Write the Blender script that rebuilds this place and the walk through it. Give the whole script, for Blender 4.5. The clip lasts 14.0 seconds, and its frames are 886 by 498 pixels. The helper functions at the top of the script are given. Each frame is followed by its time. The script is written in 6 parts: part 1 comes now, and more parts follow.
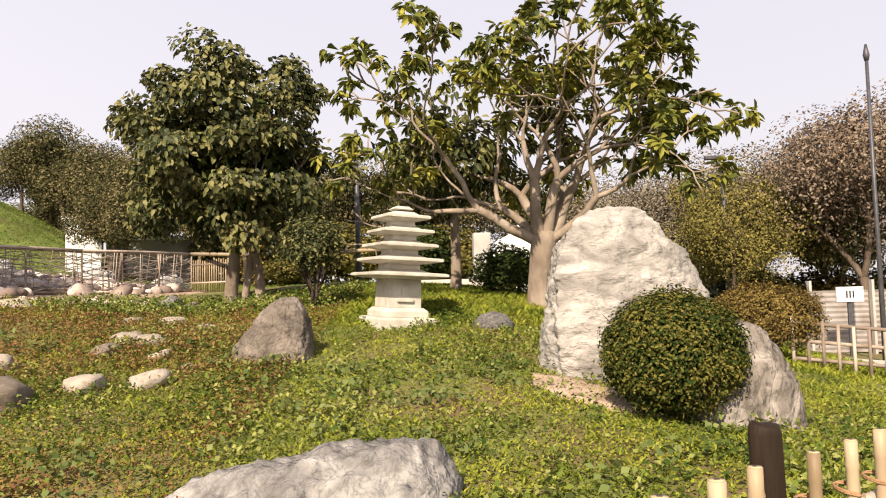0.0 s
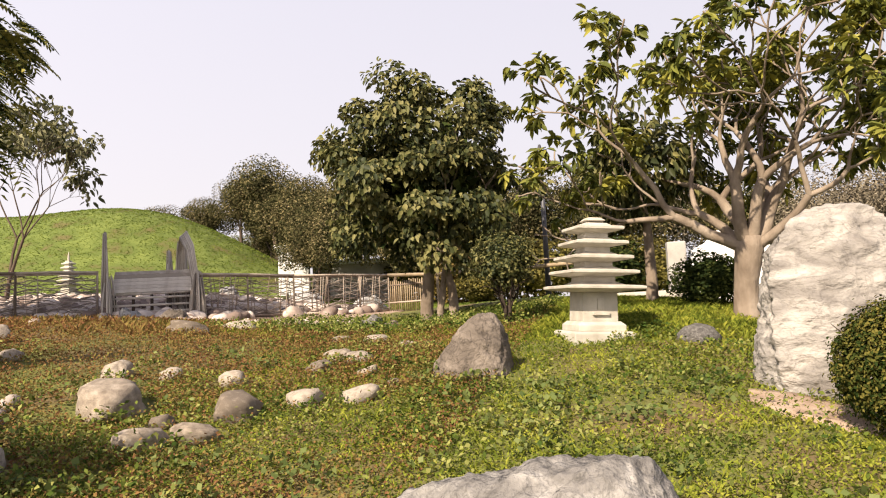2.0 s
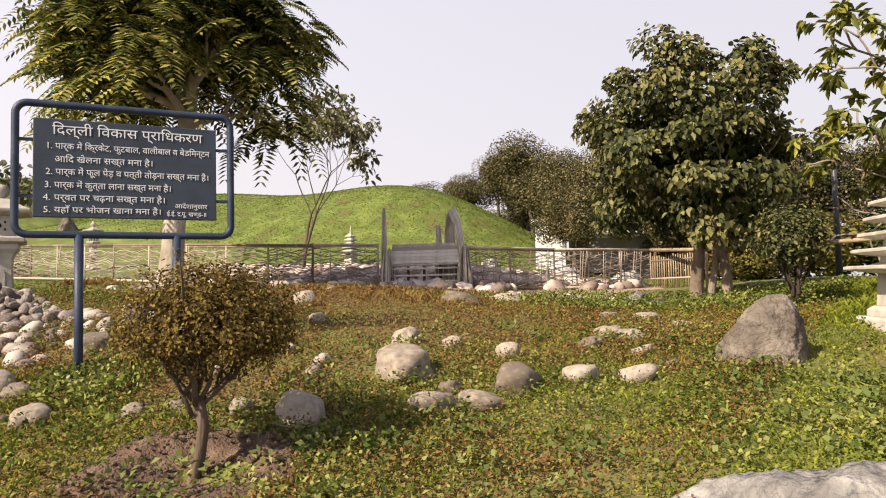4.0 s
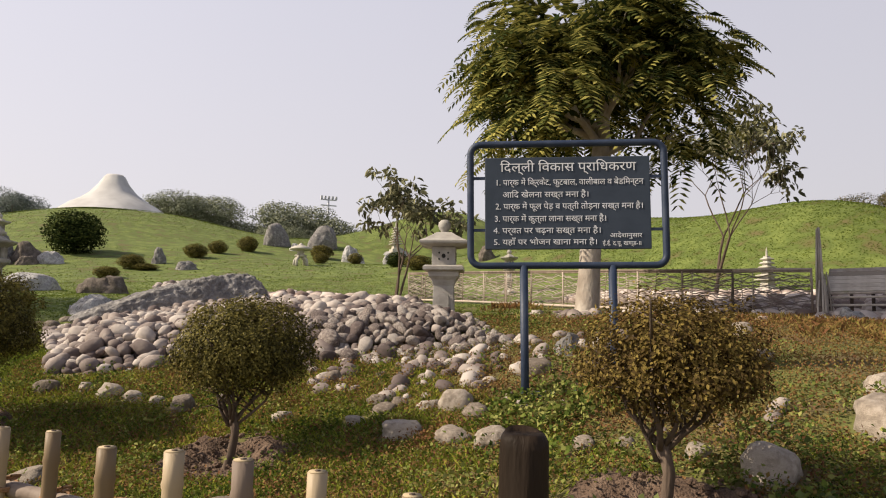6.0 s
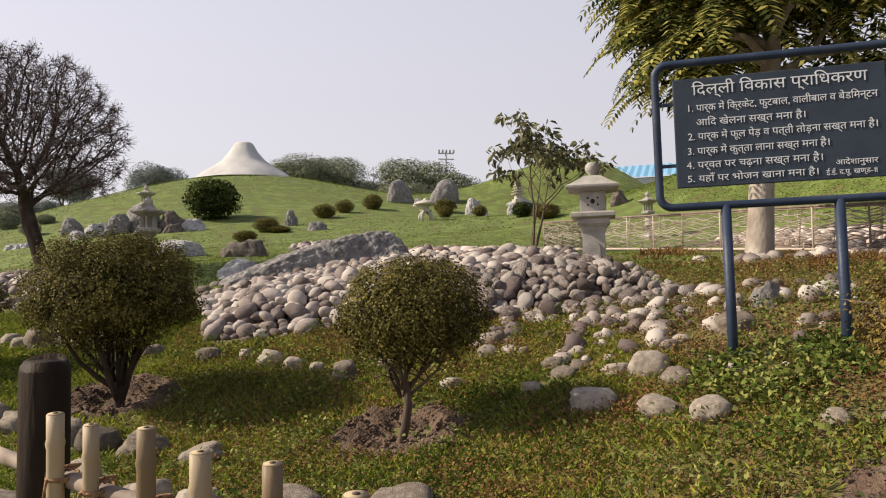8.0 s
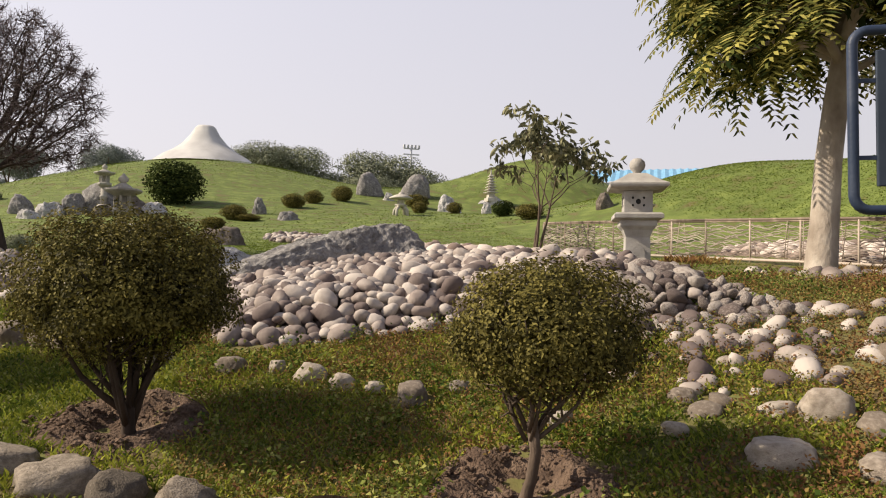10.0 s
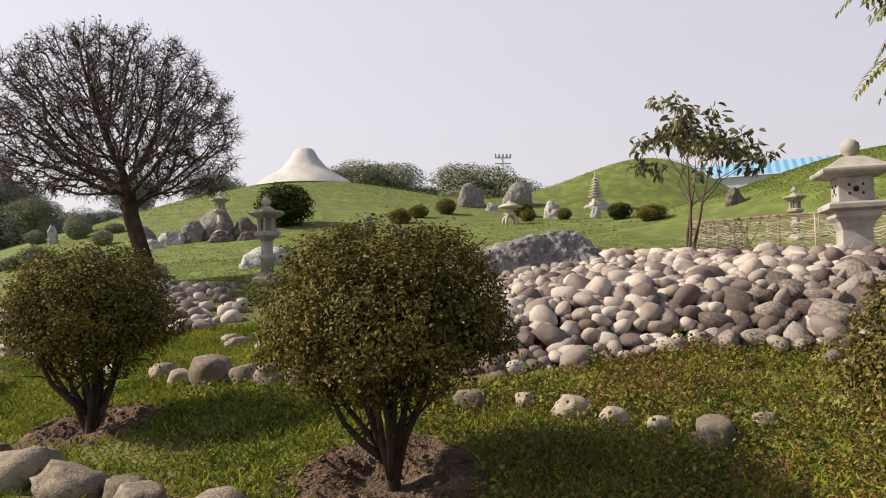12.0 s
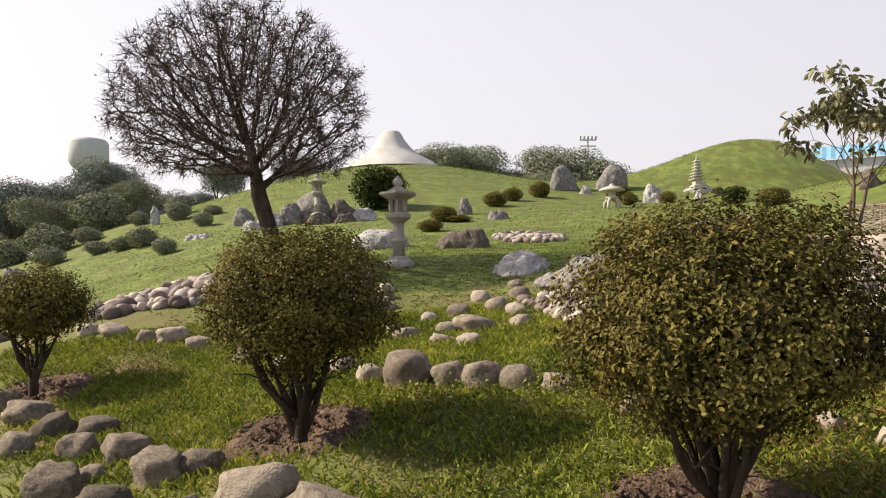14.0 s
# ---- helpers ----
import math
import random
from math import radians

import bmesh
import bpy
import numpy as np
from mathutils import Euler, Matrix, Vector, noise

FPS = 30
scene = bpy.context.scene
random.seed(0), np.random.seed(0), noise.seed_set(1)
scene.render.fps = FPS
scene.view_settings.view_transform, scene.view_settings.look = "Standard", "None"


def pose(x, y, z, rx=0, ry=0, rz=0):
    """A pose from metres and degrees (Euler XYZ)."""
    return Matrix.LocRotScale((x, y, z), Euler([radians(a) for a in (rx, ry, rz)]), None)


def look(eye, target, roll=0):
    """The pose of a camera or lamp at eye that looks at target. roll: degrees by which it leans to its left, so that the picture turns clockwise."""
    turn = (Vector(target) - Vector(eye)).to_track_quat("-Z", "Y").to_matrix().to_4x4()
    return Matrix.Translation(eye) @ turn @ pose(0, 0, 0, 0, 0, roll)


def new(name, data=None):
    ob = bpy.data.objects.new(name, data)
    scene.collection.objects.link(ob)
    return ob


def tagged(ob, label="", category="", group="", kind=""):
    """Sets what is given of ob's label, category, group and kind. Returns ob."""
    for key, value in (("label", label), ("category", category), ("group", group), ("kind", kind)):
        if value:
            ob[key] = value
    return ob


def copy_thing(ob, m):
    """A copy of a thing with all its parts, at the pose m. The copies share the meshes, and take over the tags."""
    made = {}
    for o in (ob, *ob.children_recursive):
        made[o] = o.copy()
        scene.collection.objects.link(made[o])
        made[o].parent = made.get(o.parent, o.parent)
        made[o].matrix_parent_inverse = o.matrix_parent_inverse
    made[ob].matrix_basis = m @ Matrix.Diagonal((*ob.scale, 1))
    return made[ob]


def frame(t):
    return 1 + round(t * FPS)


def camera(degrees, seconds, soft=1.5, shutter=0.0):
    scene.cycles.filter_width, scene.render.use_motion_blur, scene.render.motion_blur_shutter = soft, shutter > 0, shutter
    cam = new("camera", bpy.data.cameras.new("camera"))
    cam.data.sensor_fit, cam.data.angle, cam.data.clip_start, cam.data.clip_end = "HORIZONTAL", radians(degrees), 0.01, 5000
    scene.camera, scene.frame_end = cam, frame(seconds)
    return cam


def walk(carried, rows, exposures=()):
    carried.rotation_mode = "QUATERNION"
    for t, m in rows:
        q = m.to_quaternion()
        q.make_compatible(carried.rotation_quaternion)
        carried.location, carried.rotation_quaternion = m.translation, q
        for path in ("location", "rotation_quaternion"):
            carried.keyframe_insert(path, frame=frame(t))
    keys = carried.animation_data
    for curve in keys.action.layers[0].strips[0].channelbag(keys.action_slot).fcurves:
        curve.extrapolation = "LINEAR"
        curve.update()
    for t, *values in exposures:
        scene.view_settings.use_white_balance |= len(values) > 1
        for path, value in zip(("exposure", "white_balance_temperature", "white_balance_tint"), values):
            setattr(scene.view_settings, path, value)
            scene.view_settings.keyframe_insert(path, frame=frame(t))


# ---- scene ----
cam = camera(63.3, 14.0, soft=1.1)
PATH = [
    (0, (-0.094, 0.3, 1.476), (-0.117, 2.296, 1.601), -1.5),
    (0.5, (-0.154, 0.371, 1.456), (-0.3, 2.36, 1.602), -2.0),
    (1, (-0.193, 0.354, 1.448), (-0.466, 2.329, 1.599), -2.2),
    (1.5, (-0.177, 0.341, 1.463), (-0.577, 2.293, 1.643), -3.3),
    (2, (-0.177, 0.324, 1.463), (-0.702, 2.244, 1.652), -2.9),
    (2.2, (-0.168, 0.303, 1.46), (-0.763, 2.202, 1.657), -3.2),
    (4.3, (-0.498, 0.223, 1.511), (-1.748, 1.777, 1.66), -1.1),
    (4.5, (-0.58, 0.197, 1.521), (-1.895, 1.694, 1.692), -1.3),
    (5, (-0.714, 0.147, 1.538), (-2.099, 1.578, 1.722), -0.9),
    (5.5, (-0.793, 0.096, 1.557), (-2.36, 1.327, 1.725), 0.1),
    (6, (-0.899, 0.138, 1.58), (-2.713, 0.955, 1.783), 0.8),
    (6.5, (-0.972, 0.143, 1.583), (-2.883, 0.716, 1.728), -1.1),
    (7, (-1.111, 0.177, 1.59), (-3.056, 0.623, 1.727), 1.2),
    (7.5, (-1.396, 0.163, 1.591), (-3.332, 0.657, 1.678), -0.4),
    (8, (-1.812, -0.049, 1.629), (-3.745, 0.463, 1.698), -1.4),
    (8.2, (-1.967, -0.122, 1.643), (-3.909, 0.348, 1.723), -2.2),
    (10.3, (-3.703, -0.998, 1.704), (-5.568, -0.278, 1.771), 3.0),
    (10.5, (-3.829, -1.123, 1.723), (-5.671, -0.347, 1.805), 3.9),
    (11, (-4.133, -1.453, 1.726), (-6.001, -0.742, 1.668), 0.5),
    (11.5, (-4.473, -1.695, 1.747), (-6.392, -1.129, 1.746), -1.6),
    (12, (-4.777, -1.895, 1.725), (-6.734, -1.494, 1.817), -1.8),
    (12.5, (-5.089, -2.232, 1.739), (-7.064, -1.914, 1.72), -4.3),
    (13, (-5.395, -2.495, 1.778), (-7.376, -2.24, 1.674), -4.8),
    (13.5, (-5.672, -2.785, 1.805), (-7.656, -2.537, 1.769), -3.8),
    (14, (-5.909, -3.069, 1.801), (-7.898, -2.869, 1.853), -1.0),
]
walk(cam, [(t, look(eye, target, roll)) for t, eye, target, roll in PATH],
     exposures=[(0, 0.81, 6950, 14), (2, 0.79, 6950, 14), (4.5, 0.64, 6900, 14), (6.5, 0.27, 6700, 12), (8, 0.29, 6600, 12), (10.5, 0.44, 6750, 12), (11.5, 0.59, 6750, 12), (12, 0.35, 6700, 12), (12.5, 0.59, 6750, 12), (13, 0.65, 6800, 12), (13.5, 0.79, 6800, 12), (14, 0.57, 6800, 12)])

# heights of the land: a long slope up from the path, hills behind, and small local swells
SWELLS = [(0, -.5, 0), (3, -1, 0), (-3.8, -1.2, .2), (-5.8, -3, .28), (-8.5, -5, .35), (7, 2, 0), (2, 4, .42), (-3.3, 0, .22), (-7.4, 1.05, .3),
          (-7, 3, .6), (-6.5, 3.5, .88), (-9.86, -3.3, .45), (-9.33, -1.34, .5), (-9.4, .86, .66), (-11.5, -3.6, .63), (-12.4, -2.7, .8), (-13.8, 5.93, 1.75), (-10.5, 4, 1.35),
          (-12.1, 8.1, 1.65), (-21.4, -5.3, 1.9), (-17.3, -6.7, 1.3), (-15.9, 2.4, 1.85), (-20.6, -2.5, 1.86), (-4.2, 5.8, .9), (-2.6, 4.7, .55), (-.7, 9, 1.2), (-1.8, 7, .93), (.8, 7.6, .88), (1.1, 10.5, 1.35), (-7.8, 17.5, 1.7), (-10.8, 17, 2.2), (-14, 15.5, 2.32), (-17.5, 14.5, 2.38), (6, 9, .15), (9, 14, .05), (-4, 9.2, 1.15), (-3.5, 12, 1.3), (-8, 12, 1.55), (-12, 11, 1.8), (.72, 2.1, .2)]
HILLS = [(-82.0, -0.0, 10.6, 20.9, 19.1), (-63.9, 31.1, 8.1, 5.4, 8.5), (-19.9, 26.5, 3.7, 4.8, 4.0), (-31.8, 25.4, 3.8, 6.6, 5.7), (-42.6, 24.8, 2.1, 10.1, 14.0)]


def smooth(a, b, v):
    v = np.clip((v - a) / (b - a), 0, 1)
    return v * v * (3 - 2 * v)


def slope(x, y):
    s = -.5 * x + .87 * y
    z = 1.9 * smooth(0.5, 13, s) * (1 - smooth(-3, 9, x))
    for hx, hy, h, rx, ry in HILLS:
        z = z + h * np.exp(-((x - hx) / rx) ** 2 / 2 - ((y - hy) / ry) ** 2 / 2)
    return z


_sx, _sy, _sz = np.array(SWELLS, float).T
_k = np.exp(-((_sx[:, None] - _sx) ** 2 + (_sy[:, None] - _sy) ** 2) / (2 * 2.6 ** 2)) + .12 * np.eye(len(_sx))
_w = np.linalg.solve(_k, _sz - slope(_sx, _sy))


def land(x, y):
    x, y = np.asarray(x, float), np.asarray(y, float)
    near = np.exp(-((x[..., None] - _sx) ** 2 + (y[..., None] - _sy) ** 2) / (2 * 2.6 ** 2)) @ _w
    return slope(x, y) + near


def gz(x, y):
    return float(land(x, y))

# ---- light ----
world = bpy.data.worlds.new("world")
scene.world = world
world.use_nodes = True
wn, wl = world.node_tree.nodes, world.node_tree.links
bg = wn["Background"]
sky = wn.new("ShaderNodeTexSky")
sky.sky_type, sky.sun_disc = "NISHITA", False
SUN_EL, SUN_DIR = 38, (-.29, -.957)
sky.sun_elevation, sky.sun_rotation = radians(SUN_EL), math.atan2(SUN_DIR[0], SUN_DIR[1])
sky.air_density, sky.dust_density, sky.ozone_density = 1.0, 6.0, 1.0
# a hazy sky: pale near the horizon, deeper overhead
coord, split, ramp_sky = wn.new("ShaderNodeTexCoord"), wn.new("ShaderNodeSeparateXYZ"), wn.new("ShaderNodeValToRGB")
wl.new(coord.outputs["Generated"], split.inputs[0])
wl.new(split.outputs[2], ramp_sky.inputs[0])
for i, (at_z, c) in enumerate([(0, (6.6, 6.45, 6.75, 1)), (.42, (5.9, 5.95, 6.75, 1)), (.65, (2.2, 2.45, 3.4, 1)), (1, (.8, 1.0, 1.8, 1))]):
    e = ramp_sky.color_ramp.elements[i] if i < 2 else ramp_sky.color_ramp.elements.new(at_z)
    e.position, e.color = at_z, c
haze = wn.new("ShaderNodeMix")
haze.data_type = "RGBA"
haze.inputs[0].default_value = 0.8
wl.new(sky.outputs[0], haze.inputs[6])
# haze glows towards the sun's side
side_dot, side_map, side_mul = wn.new("ShaderNodeVectorMath"), wn.new("ShaderNodeMapRange"), wn.new("ShaderNodeVectorMath")
side_dot.operation, side_mul.operation = "DOT_PRODUCT", "SCALE"
side_dot.inputs[1].default_value = (SUN_DIR[0], SUN_DIR[1], 0)
wl.new(coord.outputs["Generated"], side_dot.inputs[0])
wl.new(side_dot.outputs["Value"], side_map.inputs[0])
for k, v in ((1, -1), (2, .8), (3, .88), (4, 1.2)):
    side_map.inputs[k].default_value = v
wl.new(ramp_sky.outputs[0], side_mul.inputs[0])
wl.new(side_map.outputs[0], side_mul.inputs["Scale"])
wl.new(side_mul.outputs[0], haze.inputs[7])
wl.new(haze.outputs[2], bg.inputs[0])
bg.inputs[1].default_value = 0.1
sun_data = bpy.data.lights.new("sun", "SUN")
sun_data.energy, sun_data.angle, sun_data.color = 5.0, radians(0.7), (1, .89, .71)
sun = new("sun", sun_data)
sun.matrix_world = look((SUN_DIR[0] * 50, SUN_DIR[1] * 50, 50 * math.tan(radians(SUN_EL))), (0, 0, 0))


# ---- materials ----
def material(name, colors, scale=6.0, rough=.85, bump=.3, bump_scale=30.0, metal=0.0, island=0.0, object_random=0.0, detail=6, distort=0.0, stretch=(1, 1, 1), translucent=0.0, spec=.3, crack=0.0, relief=.02):
    """A procedural surface: a ramp of colours over noise, with fine relief and variation by island or object."""
    m = bpy.data.materials.new(name)
    m.use_nodes = True
    n, l = m.node_tree.nodes, m.node_tree.links
    b = n["Principled BSDF"]
    b.inputs["Roughness"].default_value, b.inputs["Metallic"].default_value = rough, metal
    b.inputs["Specular IOR Level"].default_value = spec
    tc, mp, nz, ramp = n.new("ShaderNodeTexCoord"), n.new("ShaderNodeMapping"), n.new("ShaderNodeTexNoise"), n.new("ShaderNodeValToRGB")
    mp.inputs["Scale"].default_value = stretch
    l.new(tc.outputs["Object"], mp.inputs[0])
    l.new(mp.outputs[0], nz.inputs[0])
    nz.inputs["Scale"].default_value, nz.inputs["Detail"].default_value, nz.inputs["Distortion"].default_value = scale, detail, distort
    stops = ramp.color_ramp.elements
    while len(stops) < len(colors):
        stops.new(.5)
    for i, c in enumerate(colors):
        stops[i].position = .28 + .44 * i / max(1, len(colors) - 1)
        stops[i].color = (*c, 1)
    factor = nz.outputs[0]
    if island or object_random:
        src = n.new("ShaderNodeNewGeometry").outputs["Random Per Island"] if island else n.new("ShaderNodeObjectInfo").outputs["Random"]
        mul, add = n.new("ShaderNodeMath"), n.new("ShaderNodeMath")
        mul.operation, add.operation = "MULTIPLY_ADD", "ADD"
        k = island or object_random
        l.new(src, mul.inputs[0])
        mul.inputs[1].default_value, mul.inputs[2].default_value = k, -k / 2
        l.new(mul.outputs[0], add.inputs[0])
        l.new(nz.outputs[0], add.inputs[1])
        factor = add.outputs[0]
    l.new(factor, ramp.inputs[0])
    colour = ramp.outputs[0]
    if crack:  # thin dark seams that wander through the surface
        n3, vein, mix = n.new("ShaderNodeTexNoise"), n.new("ShaderNodeValToRGB"), n.new("ShaderNodeMix")
        l.new(mp.outputs[0], n3.inputs[0])
        n3.inputs["Scale"].default_value, n3.inputs["Detail"].default_value, n3.inputs["Distortion"].default_value = scale * 1.3, 9, 1.8
        vs = vein.color_ramp.elements
        vs[0].position, vs[0].color = .455, (1, 1, 1, 1)
        vs[1].position, vs[1].color = .545, (1, 1, 1, 1)
        mid = vs.new(.5)
        mid.color = (1 - crack, 1 - crack, 1 - crack, 1)
        l.new(n3.outputs[0], vein.inputs[0])
        mix.data_type, mix.blend_type = "RGBA", "MULTIPLY"
        mix.inputs[0].default_value = 1
        l.new(colour, mix.inputs[6])
        l.new(vein.outputs[0], mix.inputs[7])
        colour = mix.outputs[2]
    l.new(colour, b.inputs["Base Color"])
    if bump:
        n2, bp = n.new("ShaderNodeTexNoise"), n.new("ShaderNodeBump")
        l.new(mp.outputs[0], n2.inputs[0])
        n2.inputs["Scale"].default_value, n2.inputs["Detail"].default_value = bump_scale, 8
        bp.inputs["Strength"].default_value, bp.inputs["Distance"].default_value = bump, relief
        l.new(n2.outputs[0], bp.inputs["Height"])
        l.new(bp.outputs[0], b.inputs["Normal"])
    if translucent:
        tr, mx = n.new("ShaderNodeBsdfTranslucent"), n.new("ShaderNodeMixShader")
        mx.inputs[0].default_value = translucent
        l.new(ramp.outputs[0], tr.inputs[0])
        l.new(b.outputs[0], mx.inputs[1])
        l.new(tr.outputs[0], mx.inputs[2])
        l.new(mx.outputs[0], n["Material Output"].inputs[0])
    return m


M = {}
M["ground"] = material("lawn_soil", [(.15, .098, .055), (.15, .12, .05), (.13, .14, .04), (.185, .19, .055)], 1.3, .95, .8, 14, detail=10)
def turf_beyond(m):
    """Short green turf on the upper lawn and the hills, bare bed soil near the path."""
    n, l = m.node_tree.nodes, m.node_tree.links
    tc, sp, nz, ramp, mix = n.new("ShaderNodeTexCoord"), n.new("ShaderNodeSeparateXYZ"), n.new("ShaderNodeTexNoise"), n.new("ShaderNodeValToRGB"), n.new("ShaderNodeMix")
    l.new(tc.outputs["Object"], sp.inputs[0])
    l.new(tc.outputs["Object"], nz.inputs[0])
    nz.inputs["Scale"].default_value, nz.inputs["Detail"].default_value = 1.1, 10
    for k, (at_f, c) in enumerate([(.32, (.125, .11, .042, 1)), (.68, (.165, .205, .05, 1)), (.46, (.1, .135, .03, 1))]):
        if k == 2:
            ramp.color_ramp.elements.new(at_f).color = c
            continue
        ramp.color_ramp.elements[k].position, ramp.color_ramp.elements[k].color = at_f, c
    l.new(nz.outputs[0], ramp.inputs[0])
    ends = []
    for axis, lo, hi in ((0, -15.5, -19.0), (1, 16.6, 17.8)):
        r = n.new("ShaderNodeMapRange")
        l.new(sp.outputs[axis], r.inputs[0])
        r.inputs[1].default_value, r.inputs[2].default_value = lo, hi
        ends.append(r)
    top = n.new("ShaderNodeMath")
    top.operation = "MAXIMUM"
    l.new(ends[0].outputs[0], top.inputs[0])
    l.new(ends[1].outputs[0], top.inputs[1])
    mix.data_type = "RGBA"
    base = n["Principled BSDF"].inputs["Base Color"]
    l.new(base.links[0].from_socket, mix.inputs[6])
    l.new(ramp.outputs[0], mix.inputs[7])
    l.new(top.outputs[0], mix.inputs[0])
    l.new(mix.outputs[2], base)


turf_beyond(M["ground"])
M["lawn_far"] = material("lawn_leaf", [(.095, .135, .028), (.135, .18, .036), (.19, .23, .05)], 2.0, .8, 0, island=.4, translucent=.22, spec=0)
M["grass"] = material("grass_blade", [(.085, .12, .02), (.195, .23, .034), (.33, .335, .055)], 1.5, .7, 0, island=.4, translucent=.25, spec=0)
M["weed"] = material("weed_leaf", [(0.0495, .085, 0.0196), (0.132, .17, 0.035), (0.297, .30, 0.098)], 1.2, .65, 0, island=.5, translucent=.22, spec=0)
M["mallow"] = material("mallow_leaf", [(.07, .10, .03), (.125, .16, .05), (.195, .225, .08)], 1.2, .65, 0, island=.4, translucent=.2, spec=.1)
M["creeper"] = material("creeper_leaf", [(.165, .08, .042), (.245, .143, .057), (.212, .17, .055)], .8, .75, 0, island=.6, translucent=.2, spec=0)
M["soil"] = material("dug_soil", [(.08, .052, .038), (.145, .096, .068), (.215, .15, .108)], 6, .98, 1, 40, detail=10, relief=.05)
M["red_soil"] = material("reddish_bare_soil", [(.15, .10, .075), (.23, .165, .125), (.31, .235, .185)], 4, .98, .9, 30, detail=10)
M["pale_soil"] = material("pale_soil", [(.24, .165, .12), (.36, .265, .2), (.44, .34, .27)], 5, .98, .8, 40)
M["boulder"] = material("river_stone", [(.175, .142, .113), (.295, .247, .2), (.425, .368, .308)], 3.5, .85, .5, 22, object_random=.5, crack=.15, relief=.03)
# Boulder stone darkened: the shade of the near sides is put into its colour
M["path_stone"] = material("shade_darkened_path_stone", [(.10, .082, .064), (.19, .157, .122), (.30, .255, .205)], 4, .9, .5, 14, object_random=.5, detail=12, crack=.35, relief=.03)
M["cobble"] = material("pile_cobble", [(.135, .105, .098), (.285, .24, .213), (.46, .41, .37)], 5, .85, .7, 26, object_random=.7, detail=10, crack=.18, relief=.03)
M["cobble_stuff"] = material("pile_cobble_far", [(.13, .1, .093), (.275, .23, .205), (.45, .40, .36)], 2.5, .8, .3, 25, island=.7)
M["pale_rock"] = material("pale_layered_rock", [(.14, .125, .115), (.29, .27, .25), (.45, .42, .39)], 2.2, .9, .9, 12, detail=14, distort=1.1, stretch=(1, 1, 1.8), crack=.25, relief=.05)
M["tan_rock"] = material("tan_grey_layered_rock", [(.10, .085, .072), (.20, .175, .155), (.36, .325, .295)], 3.2, .9, 1, 14, detail=14, distort=1.8, stretch=(1.6, 1, .8), crack=.5, relief=.05)
M["rubble"] = material("pinkish_rubble", [(.2, .15, .13), (.40, .325, .285), (.60, .52, .47)], 3, .9, .4, 25, island=.8)
M["dry_leaf"] = material("dry_brownish_far_leaf", [(.13, .11, .08), (.2, .17, .125), (.28, .245, .18)], .3, .8, 0, island=.5, spec=0)
M["grey_rock"] = material("grey_rock", [(.12, .113, .11), (.215, .205, .198), (.37, .355, .34)], 4, .9, 1, 14, detail=14, distort=1.5, crack=.3, relief=.06)
M["brown_rock"] = material("brown_rock", [(.085, .07, .058), (.15, .125, .105), (.26, .22, .185)], 4, .9, 1, 16, detail=12, crack=.4, relief=.05)
M["white_rock"] = material("white_rock", [(.26, .25, .24), (.42, .41, .40), (.58, .57, .55)], 3, .9, 1, 12, detail=12, distort=1.2, crack=.5, relief=.05)
M["carved"] = material("carved_sandstone", [(.36, .33, .28), (.46, .43, .375), (.56, .53, .47)], 5, .9, .35, 60)
M["lantern_stone"] = material("pale_grey_lantern_stone", [(.28, .262, .24), (.37, .35, .325), (.47, .45, .42)], 4, .9, .4, 50)
M["carved_grey"] = material("grey_lantern_stone", [(.25, .23, .2), (.34, .32, .28), (.44, .42, .38)], 5, .9, .4, 50)
M["dark"] = material("dark_recess", [(.02, .02, .02), (.03, .03, .03)], 5, .9, 0)
M["navy"] = material("navy_paint", [(.018, .03, .06), (.026, .04, .075), (.045, .06, .095)], 4, .5, .15, 40)
M["board"] = material("board_paint", [(.03, .042, .062), (.038, .052, .076), (.048, .064, .09)], 3, .55, .1, 20)
M["white"] = material("white_lettering", [(.7, .71, .74), (.8, .82, .86)], 8, .6, 0)
M["bamboo"] = material("dry_bamboo", [(.19, .135, .08), (.30, .222, .14), (.40, .315, .21)], 4, .55, .25, 20, object_random=.6, stretch=(1, 1, .25))
M["bamboo_grey"] = material("weathered_bamboo", [(.19, .145, .115), (.33, .265, .215), (.46, .385, .325)], 6, .7, .3, 20, object_random=.6, stretch=(1, 1, .3))
M["bamboo_cut"] = material("bamboo_cut_end", [(.36, .28, .17), (.46, .37, .24)], 20, .8, .1, 40)
M["strip"] = material("split_bamboo_strip", [(.15, .12, .1), (.265, .22, .19), (.4, .345, .3)], 6, .75, .3, 20, object_random=.6)
M["rope"] = material("coir_rope", [(.22, .12, .06), (.36, .22, .12)], 40, .95, .5, 80)
M["burnt"] = material("charred_post", [(.010, .007, .005), (.025, .017, .012), (.055, .038, .027)], 7, .6, .9, 18, stretch=(1, 1, .2), spec=.1)
M["steel"] = material("painted_steel", [(.06, .06, .07), (.1, .1, .11)], 10, .5, .1, 50, metal=.4)
M["bark_pale"] = material("pale_bark", [(.13, .098, .073), (.225, .178, .138), (.33, .272, .218)], 4, .9, .9, 20, stretch=(1, 1, .5))
M["bark_blotch"] = material("blotched_pale_bark", [(.22, .18, .145), (.36, .31, .26), (.52, .47, .41)], 3, .9, .8, 20, stretch=(1, 1, .6))
# pale bridge cane, its colour lightened for the sun the tree's shadow takes away
M["cane"] = material("sunlit_tinted_cane", [(.30, .26, .22), (.44, .39, .34), (.58, .53, .47)], 6, .75, .3, 20, object_random=.6, stretch=(1, 1, .3))
